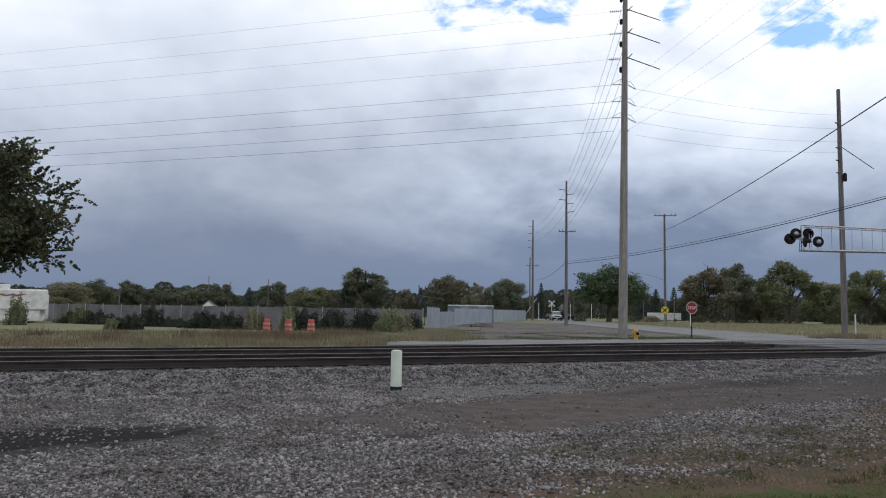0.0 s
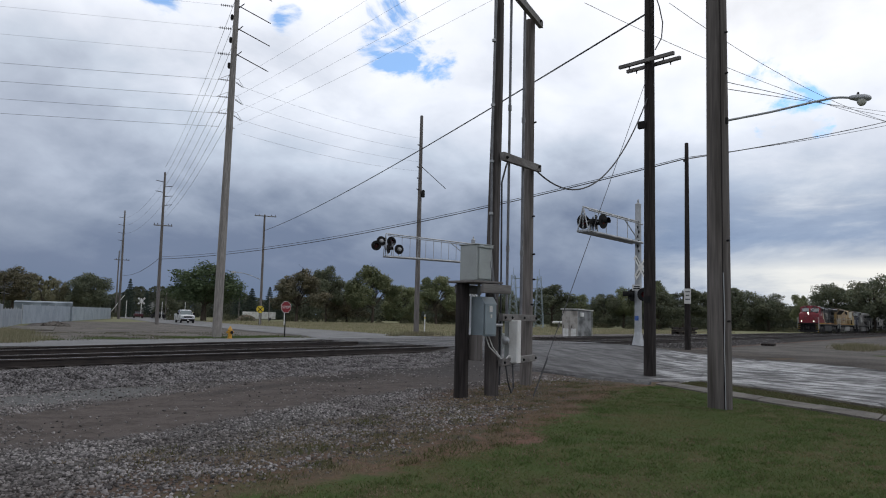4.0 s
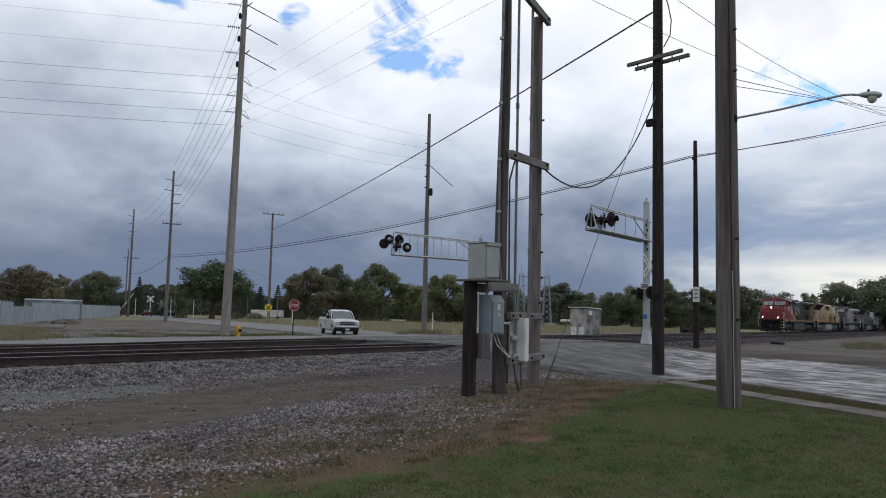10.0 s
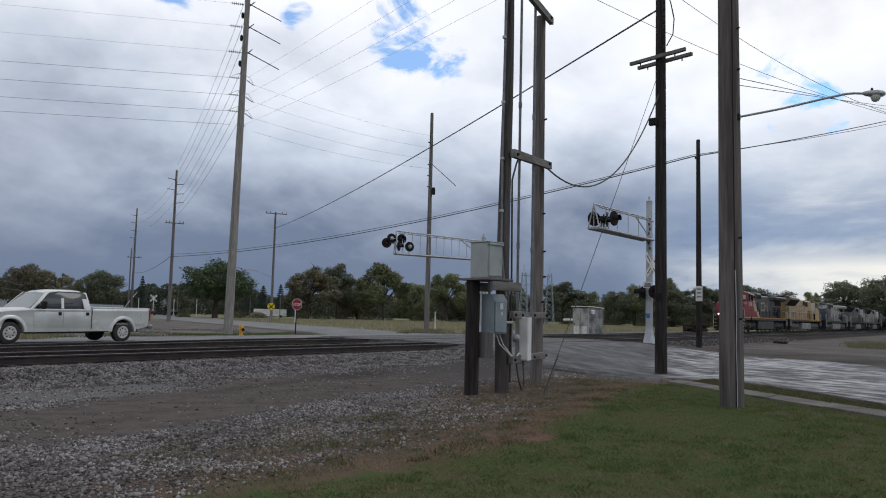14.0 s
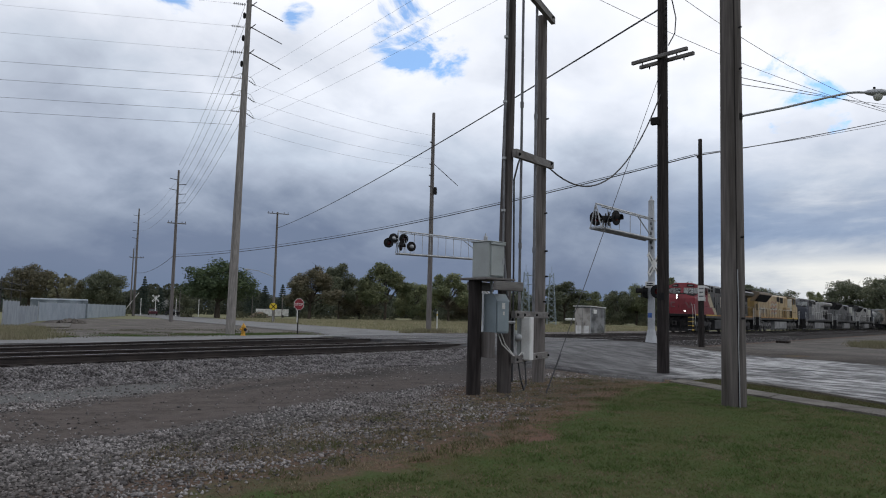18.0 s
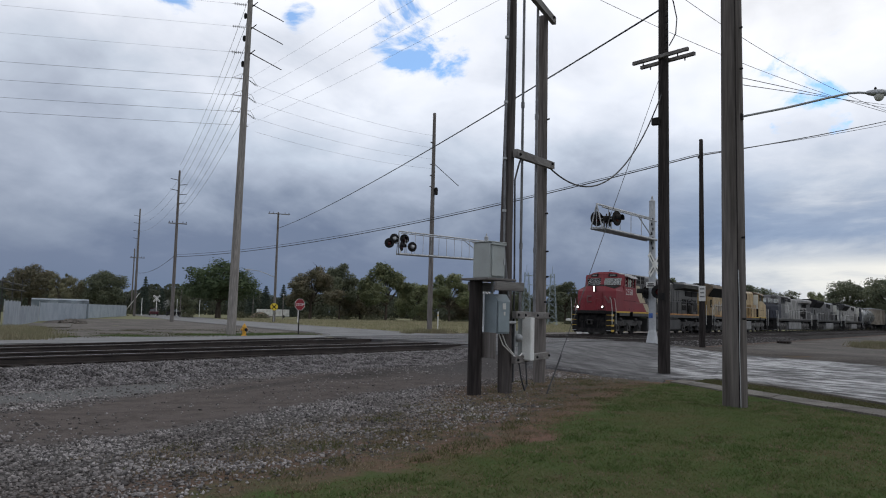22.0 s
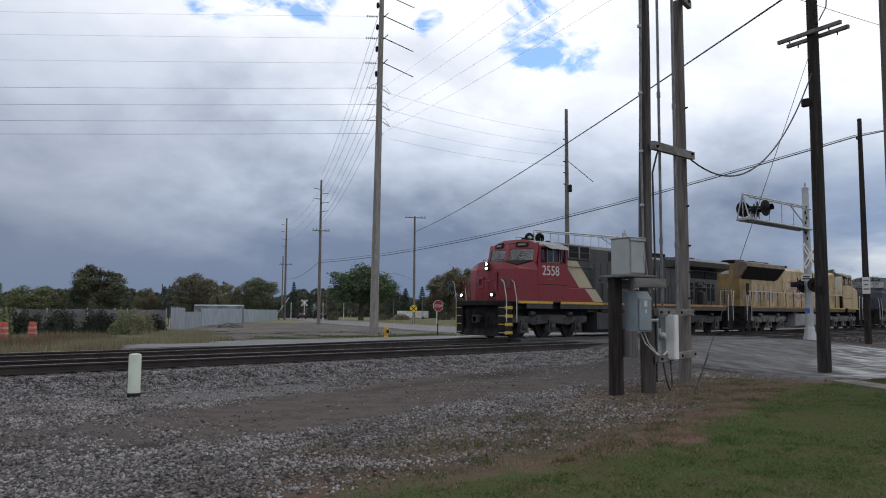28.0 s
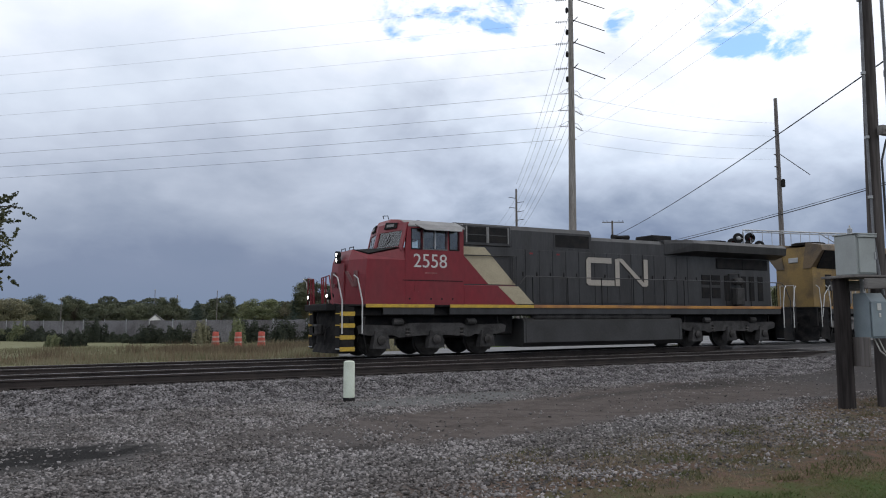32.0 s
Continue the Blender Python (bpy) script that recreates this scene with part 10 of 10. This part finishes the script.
def scatter():
    rng = np.random.default_rng(12)
    # ballast shoulder of the near track
    n = 80000
    x = np.where(rng.uniform(0, 1, n) < 0.8, rng.uniform(-9, 22.5, n), rng.uniform(-30, -9, n))
    v = rng.uniform(0, 1, n)
    y = 14.1 + v * 2.1
    z = np.interp(y, [14.1, 15.0, 15.75, 16.4], [-0.50, -0.37, -0.20, -0.19])
    stones("ballast_stones", x, y, np.maximum(z, land(x, y)) + 0.012, rng.uniform(0.017, 0.043, n), M_STONE, "grey broken ballast stones beside the rails", rng)
    n = 5000
    x = rng.uniform(-9, 23.4, n)
    y = rng.uniform(16.4, 18.6, n)
    stones("ballast_stones", x, y, np.full(n, -0.19), rng.uniform(0.025, 0.05, n), M_GRIME_SHADE, "grey ballast stones between the ties", rng)
    n = 2200
    x = rng.uniform(36.6, 75, n)
    y = rng.uniform(13.9, 16.2, n)
    z = np.interp(y, [14.1, 15.0, 15.75, 16.4], [-0.50, -0.37, -0.20, -0.19])
    stones("ballast_stones", x, y, z + 0.015, rng.uniform(0.025, 0.05, n), M_STONE, "grey broken ballast stones beyond the crossing", rng)
    # loose stone over the lot
    n = 330000
    x = rng.uniform(-9, 23, n)
    y = rng.uniform(4.9, 14.4, n)
    edge = y - 0.22 * x
    dens = np.clip((edge - 2.6) / 1.8, 0.12, 1) * smooth_step(lawn_edge(x) + 0.35, lawn_edge(x) + 1.5 + 1.0 * smooth_step(8, 13, x), y)
    dens *= 0.12 + 0.88 * smooth_step(0.7, 1.2, np.hypot((x - 14.8) * 0.22, (y - 7.9) * 0.55))
    dens *= 1 - 0.975 * on_lane(x, y)
    # patches of weeds keep the stones thin beside the lawn
    weedy = smooth_step(0.0, 0.5, np.sin(x * 1.7 + 1.2 * np.sin(y * 2.1)) * np.sin(y * 2.6 + 0.8 * np.sin(x * 1.3)) + 0.25)
    dens *= 1 - 0.6 * weedy * (1 - smooth_step(lawn_edge(x) + 1.5, lawn_edge(x) + 3.0, y)) * smooth_step(1, 4, x)
    dens *= np.where(np.hypot((x + 1.2) * 0.36, y - 10.0) < 1.0, 0.14, 1.0)
    dens *= 0.62 + 0.38 * np.sin(x * 0.8 + 2 * np.sin(y * 0.9)) * np.sin(y * 1.1 + x * 0.2)
    dens *= 1 - on_road(x, y, 2.0)
    dens *= 0.1 + 0.9 * smooth_step(0.55, 0.95, np.hypot((x - 7.0) * 0.30, (y - 0.12 * x - 12.4) * 0.95))
    ok = rng.uniform(0, 1, n) < dens
    x, y = x[ok], y[ok]
    r = rng.uniform(0.010, 0.027, len(x)) * np.where(rng.uniform(0, 1, len(x)) < 0.08, 1.5, 1)
    stones("gravel_stones", x, y, land(x, y) + r * 0.25, r, M_STONE_PALE, "loose pale grey gravel stones on the lot", rng)


scatter()


def path_at(rows, t):
    """Place and heading between rows, evenly."""
    for a, b in zip(rows, rows[1:]):
        if a[0] <= t <= b[0]:
            k = (t - a[0]) / (b[0] - a[0])
            return [p + (q - p) * k for p, q in zip(a[1:], b[1:])]
    return list(rows[-1][1:])


def motions():
    """The train rolls along the far track; the pickup drives up, turns and leaves."""
    for thing, back, reverse in CONSIST:
        length = 22.4 * 0.965
        thing.scale = (0.965, 0.965, 0.965)
        rows = []
        for t, x in TRAIN_X:
            rows.append((t, pose(x + back + length, Y_B, 0, 0, 0, 180) if reverse else pose(x + back, Y_B, 0.3 * dip(x + back + 5))))
        walk(thing, rows)
    step = 4 / 30
    base = {w: w.matrix_basis.copy() for w in WHEELS}
    turned_by = {}
    flip = set()
    for thing, back, reverse in CONSIST:
        if reverse:
            flip.update(o for o in thing.children_recursive)
    for w in WHEELS:
        rows = []
        for i in range(int(round(32 / step)) + 1):
            t = i * step
            a = (TRAIN_X[0][1] - path_at(TRAIN_X, t)[0]) / 0.51
            rows.append((t, base[w] @ Matrix.Rotation(a if w in flip else -a, 4, "Y")))
        walk(w, rows)
    rows = [(t, pose(x, y, float(land(x, y)) + 0.03, 0, 0, h)) for t, x, y, h in TRUCK_PATH]
    walk(truck_thing, rows)
    run = 0.0
    spin = []
    last = None
    for i in range(961):
        t = i / 30
        x, y, h = path_at(TRUCK_PATH, t)
        if last:
            run += math.hypot(x - last[0], y - last[1])
        last = (x, y)
        spin.append((t, run / 0.39))
    for w in TRUCK_WHEELS:
        m = w.matrix_basis.copy()
        walk(w, [(t, m @ Matrix.Rotation(a, 4, "Y")) for t, a in spin])


motions()
